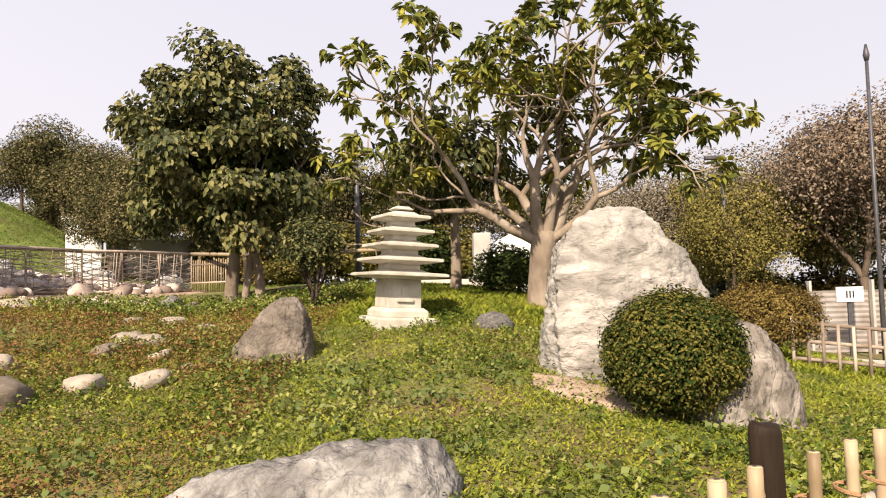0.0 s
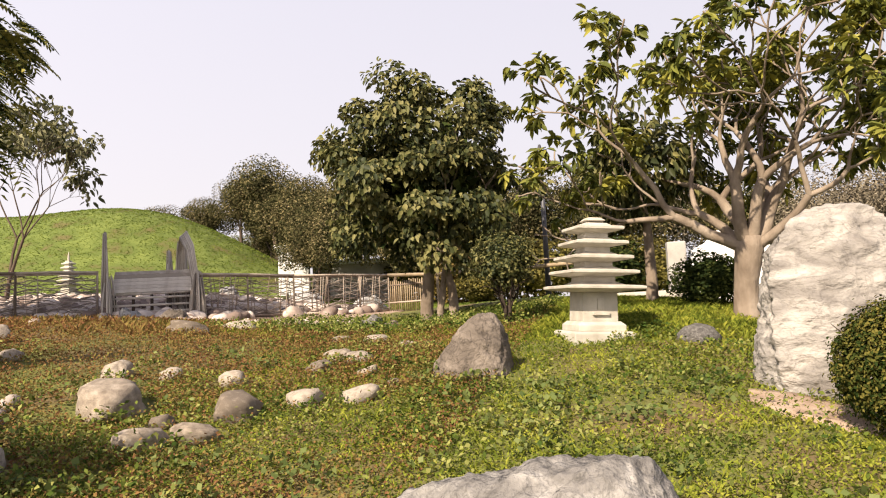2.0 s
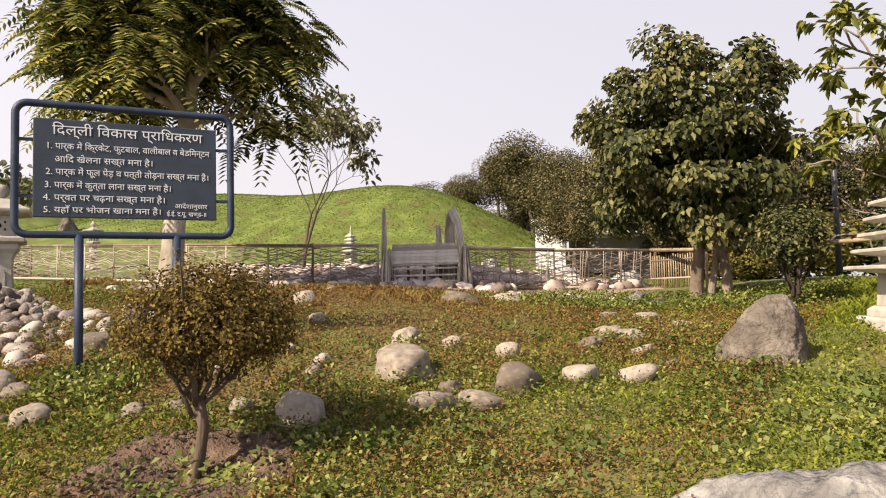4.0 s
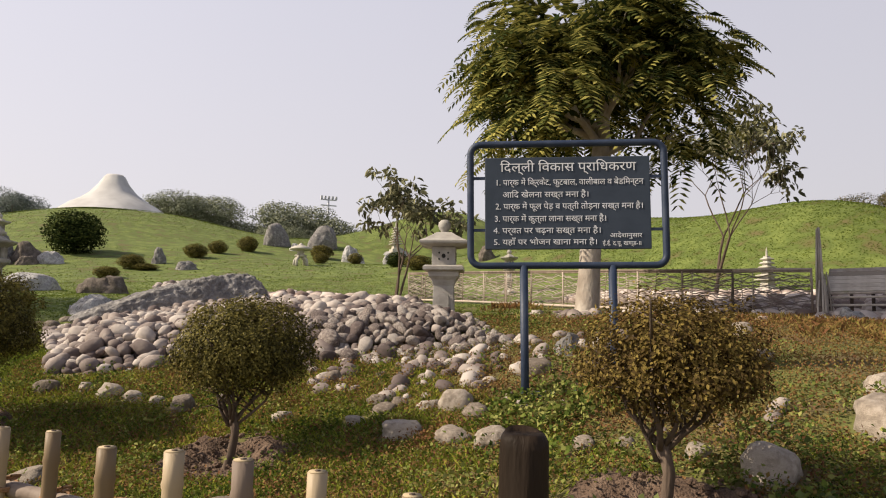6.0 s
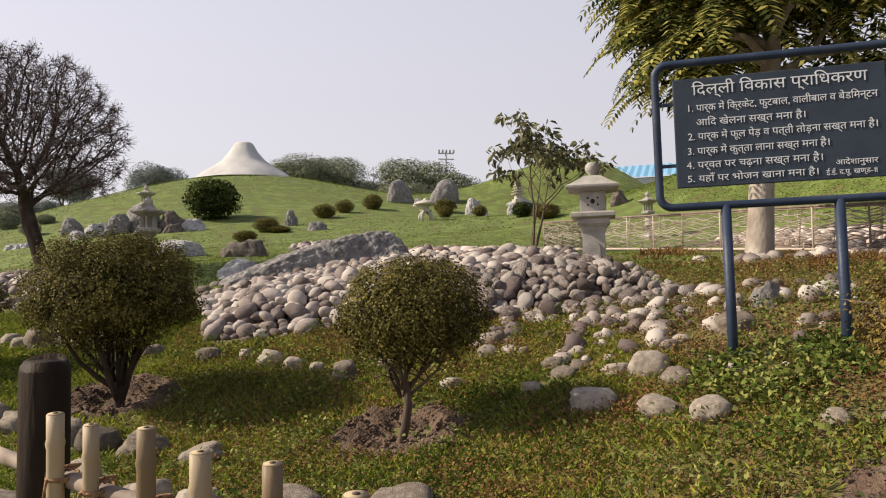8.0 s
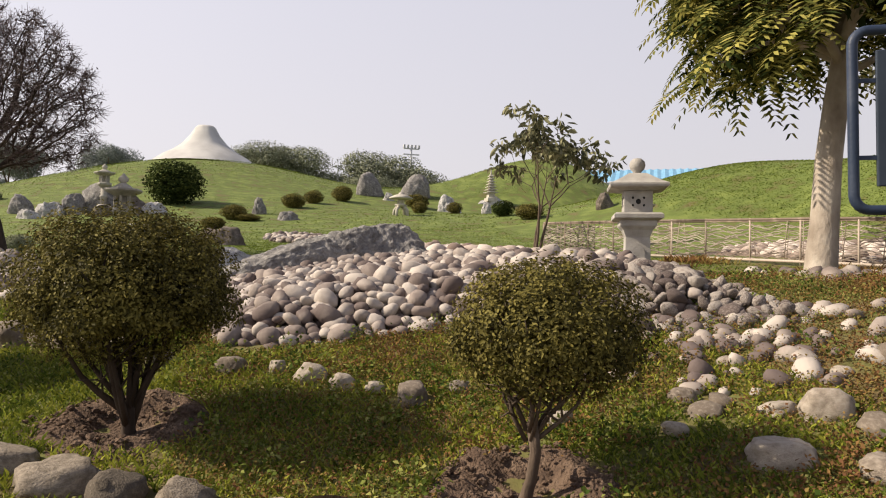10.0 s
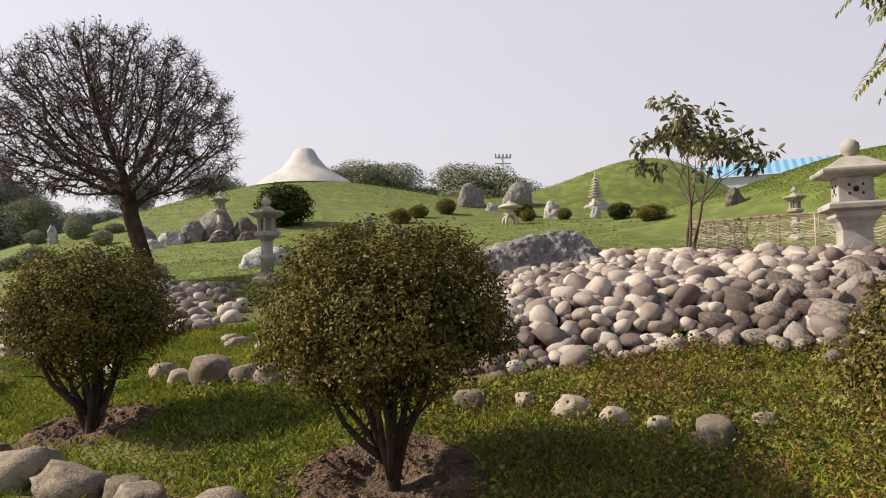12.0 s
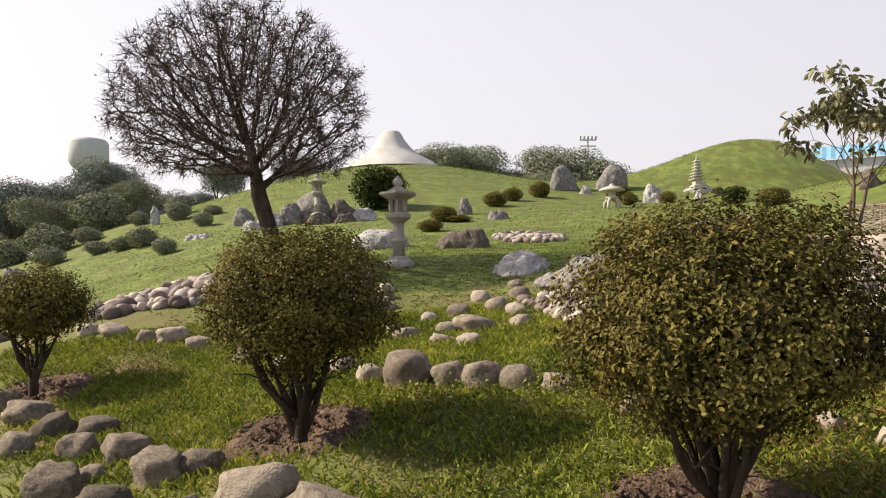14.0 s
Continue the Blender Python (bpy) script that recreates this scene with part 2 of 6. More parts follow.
M["bark_brown"] = material("brown_bark", [(.06, .045, .033), (.11, .08, .06), (.17, .13, .1)], 6, .95, 1, 24, stretch=(1, 1, .3))
M["bark_dark"] = material("dark_bark", [(.025, .018, .014), (.05, .036, .028), (.09, .065, .05)], 6, .95, 1, 24, stretch=(1, 1, .3))
M["whorl"] = material("glossy_yellow_green_leaf", [(.055, .073, .022), (.145, .158, .036), (.32, .295, .058)], .7, .4, 0, island=.4, translucent=.2, spec=.12)
M["leaf"] = material("mid_green_leaf", [(.036, .046, .02), (.09, .097, .033), (.215, .2, .08)], .9, .5, 0, island=.6, translucent=.2, spec=.15)
M["leaf_grey"] = material("grey_green_leaf", [(.085, .09, .05), (.16, .16, .085), (.30, .29, .17)], .9, .5, 0, island=.6, translucent=.2, spec=.1)
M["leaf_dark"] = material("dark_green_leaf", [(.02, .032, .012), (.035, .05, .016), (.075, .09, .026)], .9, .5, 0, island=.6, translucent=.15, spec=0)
M["frond"] = material("feathery_leaf", [(.04, .055, .018), (.15, .155, .042), (.42, .38, .11)], .8, .55, 0, island=.6, translucent=.3, spec=0)
M["topiary"] = material("clipped_bush_leaf", [(.048, .044, .016), (.14, .122, .034), (.225, .193, .055)], 2.5, .55, 0, island=.5, translucent=.2, spec=.06)
M["topiary_dark"] = material("clipped_dark_bush_leaf", [(0.0265, .045, 0.013), (0.0742, .085, 0.0208), (0.159, .14, 0.0364)], 2.5, .5, 0, island=.7, translucent=.2, spec=0)
M["topiary_brown"] = material("clipped_brown_bush_leaf", [(.075, .051, .023), (.145, .102, .036), (.235, .175, .053)], 2.5, .6, 0, island=.7, translucent=.2, spec=0)
M["wood_leaf"] = material("woodland_leaf", [(0.0424, .045, 0.0208), (0.106, .098, 0.0442), (0.244, .20, 0.104)], .35, .7, 0, island=.6, translucent=.15, spec=0)
# Distance haze is put into this leaf colour, greyer and paler than near leaves
M["haze_leaf"] = material("haze_tinted_far_leaf", [(.16, .185, .165), (.215, .24, .215), (.27, .29, .26)], .3, .9, 0, island=.5, spec=0)
M["rust_leaf"] = material("rusty_leaf", [(.12, .085, .06), (.2, .15, .11), (.29, .23, .175)], .5, .7, 0, island=.6, translucent=.15, spec=0)
M["gold_leaf"] = material("golden_leaf", [(.09, .084, .03), (.16, .14, .045), (.25, .21, .065)], .5, .7, 0, island=.6, translucent=.2, spec=0)
# dull dusty green, paled further so that the colour holds distance haze
M["dusty_leaf"] = material("dusty_hazed_far_leaf", [(.18, .2, .135), (.25, .265, .18), (.32, .33, .235)], .3, .8, 0, island=.5, spec=0)
M["twig"] = material("bare_twig", [(.08, .058, .056), (.13, .10, .096), (.19, .15, .145)], 2, .9, 0, island=.6, spec=0)
M["plaster"] = material("white_plaster", [(.62, .62, .62), (.75, .75, .74), (.8, .8, .8)], 1.2, .9, .2, 20)
M["snow"] = material("white_cement_cap", [(.43, .42, .41), (.52, .51, .495), (.6, .59, .57)], .6, .9, .3, 4)
M["blue_roof"] = material("blue_sheet_roof", [(.16, .36, .55), (.22, .44, .62)], 1.5, .5, .1, 10)
M["sheet"] = material("rusty_sheet", [(.16, .12, .105), (.25, .225, .21), (.33, .315, .305)], 3, .7, .3, 20)
M["concrete"] = material("old_concrete", [(.3, .28, .26), (.4, .38, .36), (.48, .46, .44)], 2, .95, .4, 25)
M["paving"] = material("pale_paving", [(.42, .38, .32), (.5, .46, .4), (.56, .52, .46)], 2, .95, .4, 25)
M["green_paint"] = material("green_post_paint", [(.01, .05, .02), (.02, .07, .03)], 5, .5, .1, 30)
# Distance haze is put into this colour, a bluish grey close to the sky
M["far_grey"] = material("haze_tinted_concrete", [(.48, .49, .51), (.56, .57, .59)], 1, .9, 0)


# ---- mesh helpers ----
def mesh_of(name, verts, faces, mat, smooth=False):
    me = bpy.data.meshes.new(name)
    me.from_pydata([tuple(v) for v in verts] if not isinstance(verts, np.ndarray) else verts.tolist(), [], faces if not isinstance(faces, np.ndarray) else faces.tolist())
    me.materials.append(mat)
    if smooth:
        me.polygons.foreach_set("use_smooth", [True] * len(me.polygons))
    me.update()
    return me


def quads(name, q, mat):
    """A mesh of many separate four-cornered leaves: q is (n, 4, 3)."""
    n = len(q)
    me = bpy.data.meshes.new(name)
    me.vertices.add(n * 4)
    me.vertices.foreach_set("co", q.reshape(-1).astype(np.float32))
    me.loops.add(n * 4)
    me.loops.foreach_set("vertex_index", np.arange(n * 4, dtype=np.int32))
    me.polygons.add(n)
    me.polygons.foreach_set("loop_start", np.arange(0, n * 4, 4, dtype=np.int32))
    me.update(calc_edges=True)
    me.materials.append(mat)
    return me


def part(name, data, parent, label="", at=None, mat=None):
    if isinstance(data, bmesh.types.BMesh):
        me = bpy.data.meshes.new(name)
        data.to_mesh(me)
        data.free()
        me.materials.append(mat)
        data = me
    ob = new(name, data)
    if parent is not None:
        ob.parent = parent
    if at is not None:
        ob.matrix_basis = at
    if label:
        ob["label"] = label
    return ob


def thing(name, m, label, category, group="", kind=""):
    ob = new(name)
    ob.empty_display_size = .1
    ob.matrix_basis = m
    return tagged(ob, label, category, group, kind)


def unit(v):
    return v / np.maximum(np.linalg.norm(v, axis=-1, keepdims=True), 1e-9)


def leaves(rng, p, normal, length, width, droop=0.0, along=None):
    """Folded diamond leaves at points p facing roughly along normal."""
    n = len(p)
    nn = unit(normal + rng.normal(0, .55, (n, 3)))
    a = rng.normal(0, 1, (n, 3)) if along is None else along + rng.normal(0, .35, (n, 3))
    a = unit(a - (a * nn).sum(1, keepdims=True) * nn)
    a[:, 2] -= droop
    a = unit(a)
    b = unit(np.cross(nn, a))
    ln = length * rng.uniform(.6, 1.3, (n, 1))
    wd = width * rng.uniform(.7, 1.2, (n, 1))
    lift = nn * ln * .12
    q = np.stack([p, p + a * ln * .5 + b * wd * .5 + lift, p + a * ln, p + a * ln * .5 - b * wd * .5 + lift], 1)
    return q


def leafy(name, rng, p, normal, length, width, mat, droop=0.0, along=None):
    """Six-cornered leaves folded along the midrib, as one mesh."""
    d = leaves(rng, p, normal, length, width, droop, along)
    base, tip, n = d[:, 0], d[:, 2], len(d)
    half = (d[:, 1] - d[:, 3]) / 2
    lift = (d[:, 1] + d[:, 3]) / 2 - (base + tip) / 2
    bow = (tip - base) * .06 - np.array([0, 0, 1]) * np.linalg.norm(tip - base, axis=1, keepdims=True) * .1
    lo, hi = base + (tip - base) * .28 + lift, base + (tip - base) * .68 + lift
    q = np.stack([base, lo + half * .85, hi + half * .9, tip + bow, hi - half * .9, lo - half * .85], 1)
    k = np.arange(n)[:, None] * 6
    f = np.concatenate([k + np.array([0, 1, 2, 3]), k + np.array([0, 3, 4, 5])])
    me = bpy.data.meshes.new(name)
    me.vertices.add(n * 6)
    me.vertices.foreach_set("co", q.reshape(-1).astype(np.float32))
    me.loops.add(f.size)
    me.loops.foreach_set("vertex_index", f.reshape(-1).astype(np.int32))
    me.polygons.add(len(f))
    me.polygons.foreach_set("loop_start", np.arange(0, f.size, 4, dtype=np.int32))
    me.update(calc_edges=True)
    me.materials.append(mat)
    return me


class Tubes:
    """Tapered round limbs gathered into one mesh."""

    def __init__(self):
        self.v, self.f = [], []

    def add(self, pts, radii, n=7, cap=True):
        pts = [Vector(p) for p in pts]
        base = len(self.v)
        side = None
        for i, p in enumerate(pts):
            d = (pts[min(i + 1, len(pts) - 1)] - pts[max(i - 1, 0)]).normalized()
            if side is None:
                side = d.orthogonal().normalized()
            side = (side - d * side.dot(d)).normalized()
            up = d.cross(side)
            for k in range(n):
                a = 2 * math.pi * k / n
                self.v.append(p + (side * math.cos(a) + up * math.sin(a)) * radii[i])
        for i in range(len(pts) - 1):
            for k in range(n):
                a, b = base + i * n + k, base + i * n + (k + 1) % n
                self.f.append((a, b, b + n, a + n))
        if cap:
            self.f.append(tuple(base + k for k in reversed(range(n))))
            self.f.append(tuple(base + (len(pts) - 1) * n + k for k in range(n)))

    def mesh(self, name, mat):
        return mesh_of(name, [tuple(v) for v in self.v], self.f, mat, True)


def box(bm, x0, x1, y0, y1, z0, z1, bevel=0.0):
    r = bmesh.ops.create_cube(bm, size=1, matrix=Matrix.Translation(((x0 + x1) / 2, (y0 + y1) / 2, (z0 + z1) / 2)) @ Matrix.Diagonal((x1 - x0, y1 - y0, z1 - z0, 1)))
    if bevel:
        es = {e for v in r["verts"] for e in v.link_edges}
        bmesh.ops.bevel(bm, geom=list(es), offset=bevel, segments=2, affect="EDGES", profile=.6)
    return bm


def boxed(*a, bevel=0.0):
    return box(bmesh.new(), *a, bevel=bevel)


def lathe(profile, n=24, square=False):
    """A turned solid from (radius, z) pairs; n = 4 gives a square one, flat to the axes."""
    v, f = [], []
    off = math.pi / 4 if n == 4 else (math.pi / n)
    k = math.sqrt(2) if n == 4 else 1
    for r, z in profile:
        for i in range(n):
            a = 2 * math.pi * i / n + off
            v.append((r * k * math.cos(a), r * k * math.sin(a), z))
    for j in range(len(profile) - 1):
        for i in range(n):
            a, b = j * n + i, j * n + (i + 1) % n
            f.append((a, b, b + n, a + n))
    f.append(tuple(reversed(range(n))))
    f.append(tuple((len(profile) - 1) * n + i for i in range(n)))
    return v, f


def turned(name, profile, mat, n=24, bevel=0.0):
    v, f = lathe(profile, n)
    me = mesh_of(name, v, f, mat, n > 8)
    if bevel:
        bm = bmesh.new()
        bm.from_mesh(me)
        bmesh.ops.bevel(bm, geom=bm.edges[:], offset=bevel, segments=2, affect="EDGES", profile=.6)
        bm.to_mesh(me)
        bm.free()
    return me


def stone_mesh(seed, mat, sub=3, rough=.16, name="stone", flat=0.0):
    rng = random.Random(seed)
    bm = bmesh.new()
    bmesh.ops.create_icosphere(bm, subdivisions=sub, radius=1)
    o = Vector((rng.uniform(-50, 50), rng.uniform(-50, 50), rng.uniform(-50, 50)))
    for v in bm.verts:
        d = v.co.normalized()
        r = 1 + rough * 1.6 * noise.noise(d * .9 + o) + rough * noise.noise(d * 2.1 + o) + rough * .25 * noise.noise(d * 6 + o)
        c = d * r
        if flat:
            c.z = max(min(c.z, flat), -flat)
        v.co = c
    me = bpy.data.meshes.new(name)
    bm.to_mesh(me)
    bm.free()
    me.materials.append(mat)
    me.polygons.foreach_set("use_smooth", [True] * len(me.polygons))
    return me


def hull_rock(name, pts, mat, cuts=5, amp=.05, freq=3.0, seed=0, layer=0.0):
    """A craggy rock: the hull of a few corners, subdivided and roughened."""
    bm = bmesh.new()
    vs = [bm.verts.new(p) for p in pts]
    r = bmesh.ops.convex_hull(bm, input=vs)
    bmesh.ops.delete(bm, geom=list({g for g in r["geom_interior"] + r["geom_unused"] if isinstance(g, bmesh.types.BMVert)}), context="VERTS")
    bmesh.ops.triangulate(bm, faces=bm.faces[:])
    for i in range(cuts):
        long = [e for e in bm.edges if e.calc_length() > .045 * (2 if i < 1 else 1)]
        if not long:
            break
        bmesh.ops.subdivide_edges(bm, edges=long, cuts=1, use_grid_fill=True, smooth=.25 if i < 2 else 0)
        bmesh.ops.triangulate(bm, faces=bm.faces[:])
        if len(bm.verts) > 14000:
            break
    bm.normal_update()
    o = Vector((seed * 7.3, seed * 3.1, -seed * 5.7))
    for v in bm.verts:
        p = v.co * freq + o
        h = noise.noise(p) + .6 * noise.noise(p * 2.3) + .45 * noise.noise(p * 5.1) + .32 * noise.noise(p * 11)
        h += .9 * (.35 - abs(noise.noise(p * 1.7 + o))) + .6 * (.3 - abs(noise.noise(p * 4.3 + o))) + .35 * (.3 - abs(noise.noise(p * 9.7 + o)))
        h += layer * noise.noise(Vector((p.x * .6 + .5 * h, p.y * .6, p.z * 5)))
        v.co += v.normal * h * amp
    me = bpy.data.meshes.new(name)
    bm.to_mesh(me)
    bm.free()
    me.materials.append(mat)
    me.polygons.foreach_set("use_smooth", [True] * len(me.polygons))
    return me


# ---- the land ----
def graded(a, b, step, far):
    mid = list(np.arange(a, b + 1e-6, step))
    lo, hi, s = [a], [b], step
    while lo[-1] > -far or hi[-1] < far:
        s *= 1.16
        lo.append(lo[-1] - s)
        hi.append(hi[-1] + s)
    return np.array(lo[:0:-1] + mid + hi[1:])


gx, gy = graded(-24, 7, .16, 900), graded(-9, 20, .16, 900)
X, Y = np.meshgrid(gx, gy)
Z = land(X, Y)
rng = np.random.default_rng(5)
Z += np.where((np.abs(X) < 30) & (np.abs(Y) < 30), rng.normal(0, .008, Z.shape), 0)
PITS = [(-4.22, 2.95, .66), (-7.53, 1.08, .55), (-9.4, -1.33, .58), (-11.4, -3.6, .52), (-14.0, -6.6, .5)]


def pit(x, y):
    """Depth of the pits dug round the bush stems."""
    d = 0
    for px, py, pr in PITS:
        d = d + .09 * np.exp(-(((x - px) ** 2 + (y - py) ** 2) / (pr * .62) ** 2) ** 2)
    return d


Z -= pit(X, Y)
nx, ny = len(gx), len(gy)
idx = np.arange(nx * ny).reshape(ny, nx)
ground_faces = np.stack([idx[:-1, :-1], idx[:-1, 1:], idx[1:, 1:], idx[1:, :-1]], -1).reshape(-1, 4)
ground = new("ground", mesh_of("ground", np.stack([X, Y, Z], -1).reshape(-1, 3), ground_faces, M["ground"], True))
tagged(ground, "rolling park lawn with patches of bare brown soil", "ground", kind="structure")


def on(x, y, dz=0.0, rz=0.0):
    return pose(x, y, gz(x, y) + dz, 0, 0, rz)


# ---- rocks ----
def rock(name, x, y, mesh, label, category="rock", dz=-.08, rz=0, group="", s=(1, 1, 1)):
    ob = new(name, mesh)
    ob.matrix_basis = on(x, y, dz, rz) @ Matrix.Diagonal((*s, 1))
    return tagged(ob, label, category, group)


rock("standing_rock", 1.62, 7.25, hull_rock("standing_rock", [(-.9, -.3, 0), (-.72, -.7, -.1), (.1, -.85, -.2), (.7, -.5, -.1), (.78, .3, 0), (-.7, .5, 0), (-.78, -.35, .7), (-.74, .25, .8), (-.66, -.3, 1.36), (-.42, -.15, 1.52), (.1, -.2, 1.54), (-.02, .3, 1.5),
     (.38, -.25, 1.22), (.35, .25, 1.15), (.2, -.6, .75), (.6, -.2, .9), (.68, -.1, .62)], M["pale_rock"], 6, .04, 2.6, 3, .6), "tall pale grey standing rock with layered veins on the lawn", dz=-.06)
rock("leaning_rock", 2.08, 5.68, hull_rock("leaning_rock", [(-.55, -.1, 0), (-.35, -.35, 0), (.25, -.28, -.05), (.36, .15, 0), (-.45, .45, 0), (-.3, -.1, .78), (-.2, .25, .78), (.06, -.1, .7), (.24, -.1, .46), (.27, .15, .44), (.32, -.1, .2)], M["tan_rock"], 5, .035, 3.4, 8, .5),
     "tan-grey layered rock leaning behind a clipped bush", dz=-.06)
rock("foreground_rock", -.78, 4.12, hull_rock("foreground_rock", [(-.85, -.2, 0), (-.5, -.45, -.05), (.5, -.45, -.05), (.72, 0, 0), (.6, .35, 0), (-.7, .3, 0), (-.68, -.05, .2), (-.2, -.2, .27), (-.1, .1, .3), (.4, -.15, .36), (.58, 0, .36), (.45, .15, .35)], M["grey_rock"], 6, .03, 5, 5, .3),
     "low jagged grey rock lying in the lawn")
rock("dark_standing_rock", -1.72, 7.1, hull_rock("dark_standing_rock", [(-.44, -.2, 0), (-.1, -.32, 0), (.22, -.25, 0), (.3, .1, 0), (-.2, .4, 0), (-.38, -.1, .2), (-.2, -.12, .45), (-.02, -.1, .62), (.15, 0, .65), (.24, .05, .52), (.29, 0, .25)], M["brown_rock"], 5, .025, 4, 2),
     "dark brown wedge-shaped rock standing in the grass")
rock("small_rock", .34, 8.5, stone_mesh(71, M["grey_rock"], 3), "small flat grey rock in the grass", s=(.24, .17, .15), dz=.03)


# ---- clipped bushes ----
def bush(x, y, w, h, stem_h, mat, seed, label, n=7000, leaf=.035, lean=(0, 0), stems=7, bark="bark_dark", spread=.25, flat=.8, lumpy=.16, shell=.5, single=False):
    """A clipped round bush on a clump of bare stems."""
    r = np.random.default_rng(seed)
    t = thing("clipped_bush", on(x, y, -.02 - float(pit(x, y))), label, "bush", "clipped round bushes")
    rz, rx = (h - stem_h) / 2, w / 2
    cz = stem_h + rz
    d = unit(r.normal(0, 1, (n, 3)))
    lump = np.array([noise.noise(Vector(v) * 2.2 + Vector((seed, 0, 0))) + .6 * noise.noise(Vector(v) * 5 + Vector((0, seed, 0))) for v in d])
    rad = (shell + (1 - shell) * r.uniform(0, 1, n) ** .4) * (1 + lumpy * lump)
    # the under side is thin and open
    keep = (d[:, 2] > -.55) | (r.uniform(0, 1, n) < .45)
    p = d * rad[:, None] * np.array([rx, rx, rz]) + np.array([lean[0], lean[1], cz])
    p[:, 2] = np.where(d[:, 2] < 0, cz + (p[:, 2] - cz) * flat, p[:, 2])
    # most leaves sit in small tufts at the shoot ends
    tuft = r.integers(0, max(1, n // 30), n)
    near = r.uniform(0, 1, n) < .72
    p = np.where(near[:, None], p[tuft] + r.normal(0, leaf * 1.15, (n, 3)), p)
    d = np.where(near[:, None], d[tuft], d)
    keep = np.where(near, keep[tuft], keep)
    p, d = p[keep], d[keep] + np.array([0, 0, .5])
    # larger shaded leaves close the middle
    m = n // 5
    v = unit(r.normal(0, 1, (m, 3))) * (.15 + .6 * r.uniform(0, 1, (m, 1))) * np.array([rx, rx, rz]) + np.array([lean[0], lean[1], cz])
    v = v[v[:, 2] > cz - rz * .45]
    part("crown", leafy("crown", r, p, d, leaf, leaf * .62, mat), t)
    part("inner_leaves", quads("inner_leaves", leaves(r, v, r.normal(0, 1, v.shape), leaf * 1.8, leaf * 1.1), mat), t, "shaded inner leaves")
    tb = Tubes()
    rr = random.Random(seed)
    fork = Vector((lean[0] * .3, lean[1] * .3, stem_h * (.95 if single else .62)))
    sway = Vector((.03, .035, 0)) if single else Vector((.015, 0, 0))
    tb.add([(0, 0, -.12), (.005, 0, .02), fork * .3 + sway * .7, fork * .65 + sway, fork], [k * (.72 if single else 1) for k in (.085, .058, .05, .05, .055)], 9)
    for k in range(stems):
        a = 2 * math.pi * k / stems + rr.uniform(-.3, .3)
        reach = rr.uniform(.25, .8)
        top = Vector((lean[0] + math.cos(a) * rx * reach, lean[1] + math.sin(a) * rx * reach, cz + rz * rr.uniform(-.2, .5)))
        base = fork.lerp(Vector((0, 0, 0)), rr.uniform(.02, .25 if single else .75)) + Vector((math.cos(a) * .025, math.sin(a) * .025, 0))
        mid = base.lerp(top, .42) + Vector((rr.uniform(-.06, .06) + math.cos(a) * .03, rr.uniform(-.06, .06) + math.sin(a) * .03, -.03))
        w0 = rr.uniform(.014, .022) if single else rr.uniform(.02, .032)
        tb.add([base, base.lerp(mid, .5) + Vector((rr.uniform(-.03, .03), rr.uniform(-.03, .03), 0)), mid, mid.lerp(top, .5) + Vector((rr.uniform(-.05, .05), 0, .03)), top], [w0, w0 * .85, w0 * .65, w0 * .4, .004], 6)
        for j in range(7):
            s = base.lerp(mid, rr.uniform(.5, 1)) if j < 2 else mid.lerp(top, rr.uniform(.1, .95))
            e = s + Vector((rr.uniform(-.3, .3), rr.uniform(-.3, .3), rr.uniform(.02, .3)))
            tb.add([s, s.lerp(e, .5) + Vector((0, 0, .03)), e], [.01, .007, .003], 4)
    part("stem", tb.mesh("stem", M[bark]), t, "dark twisted bare stems")
    return t


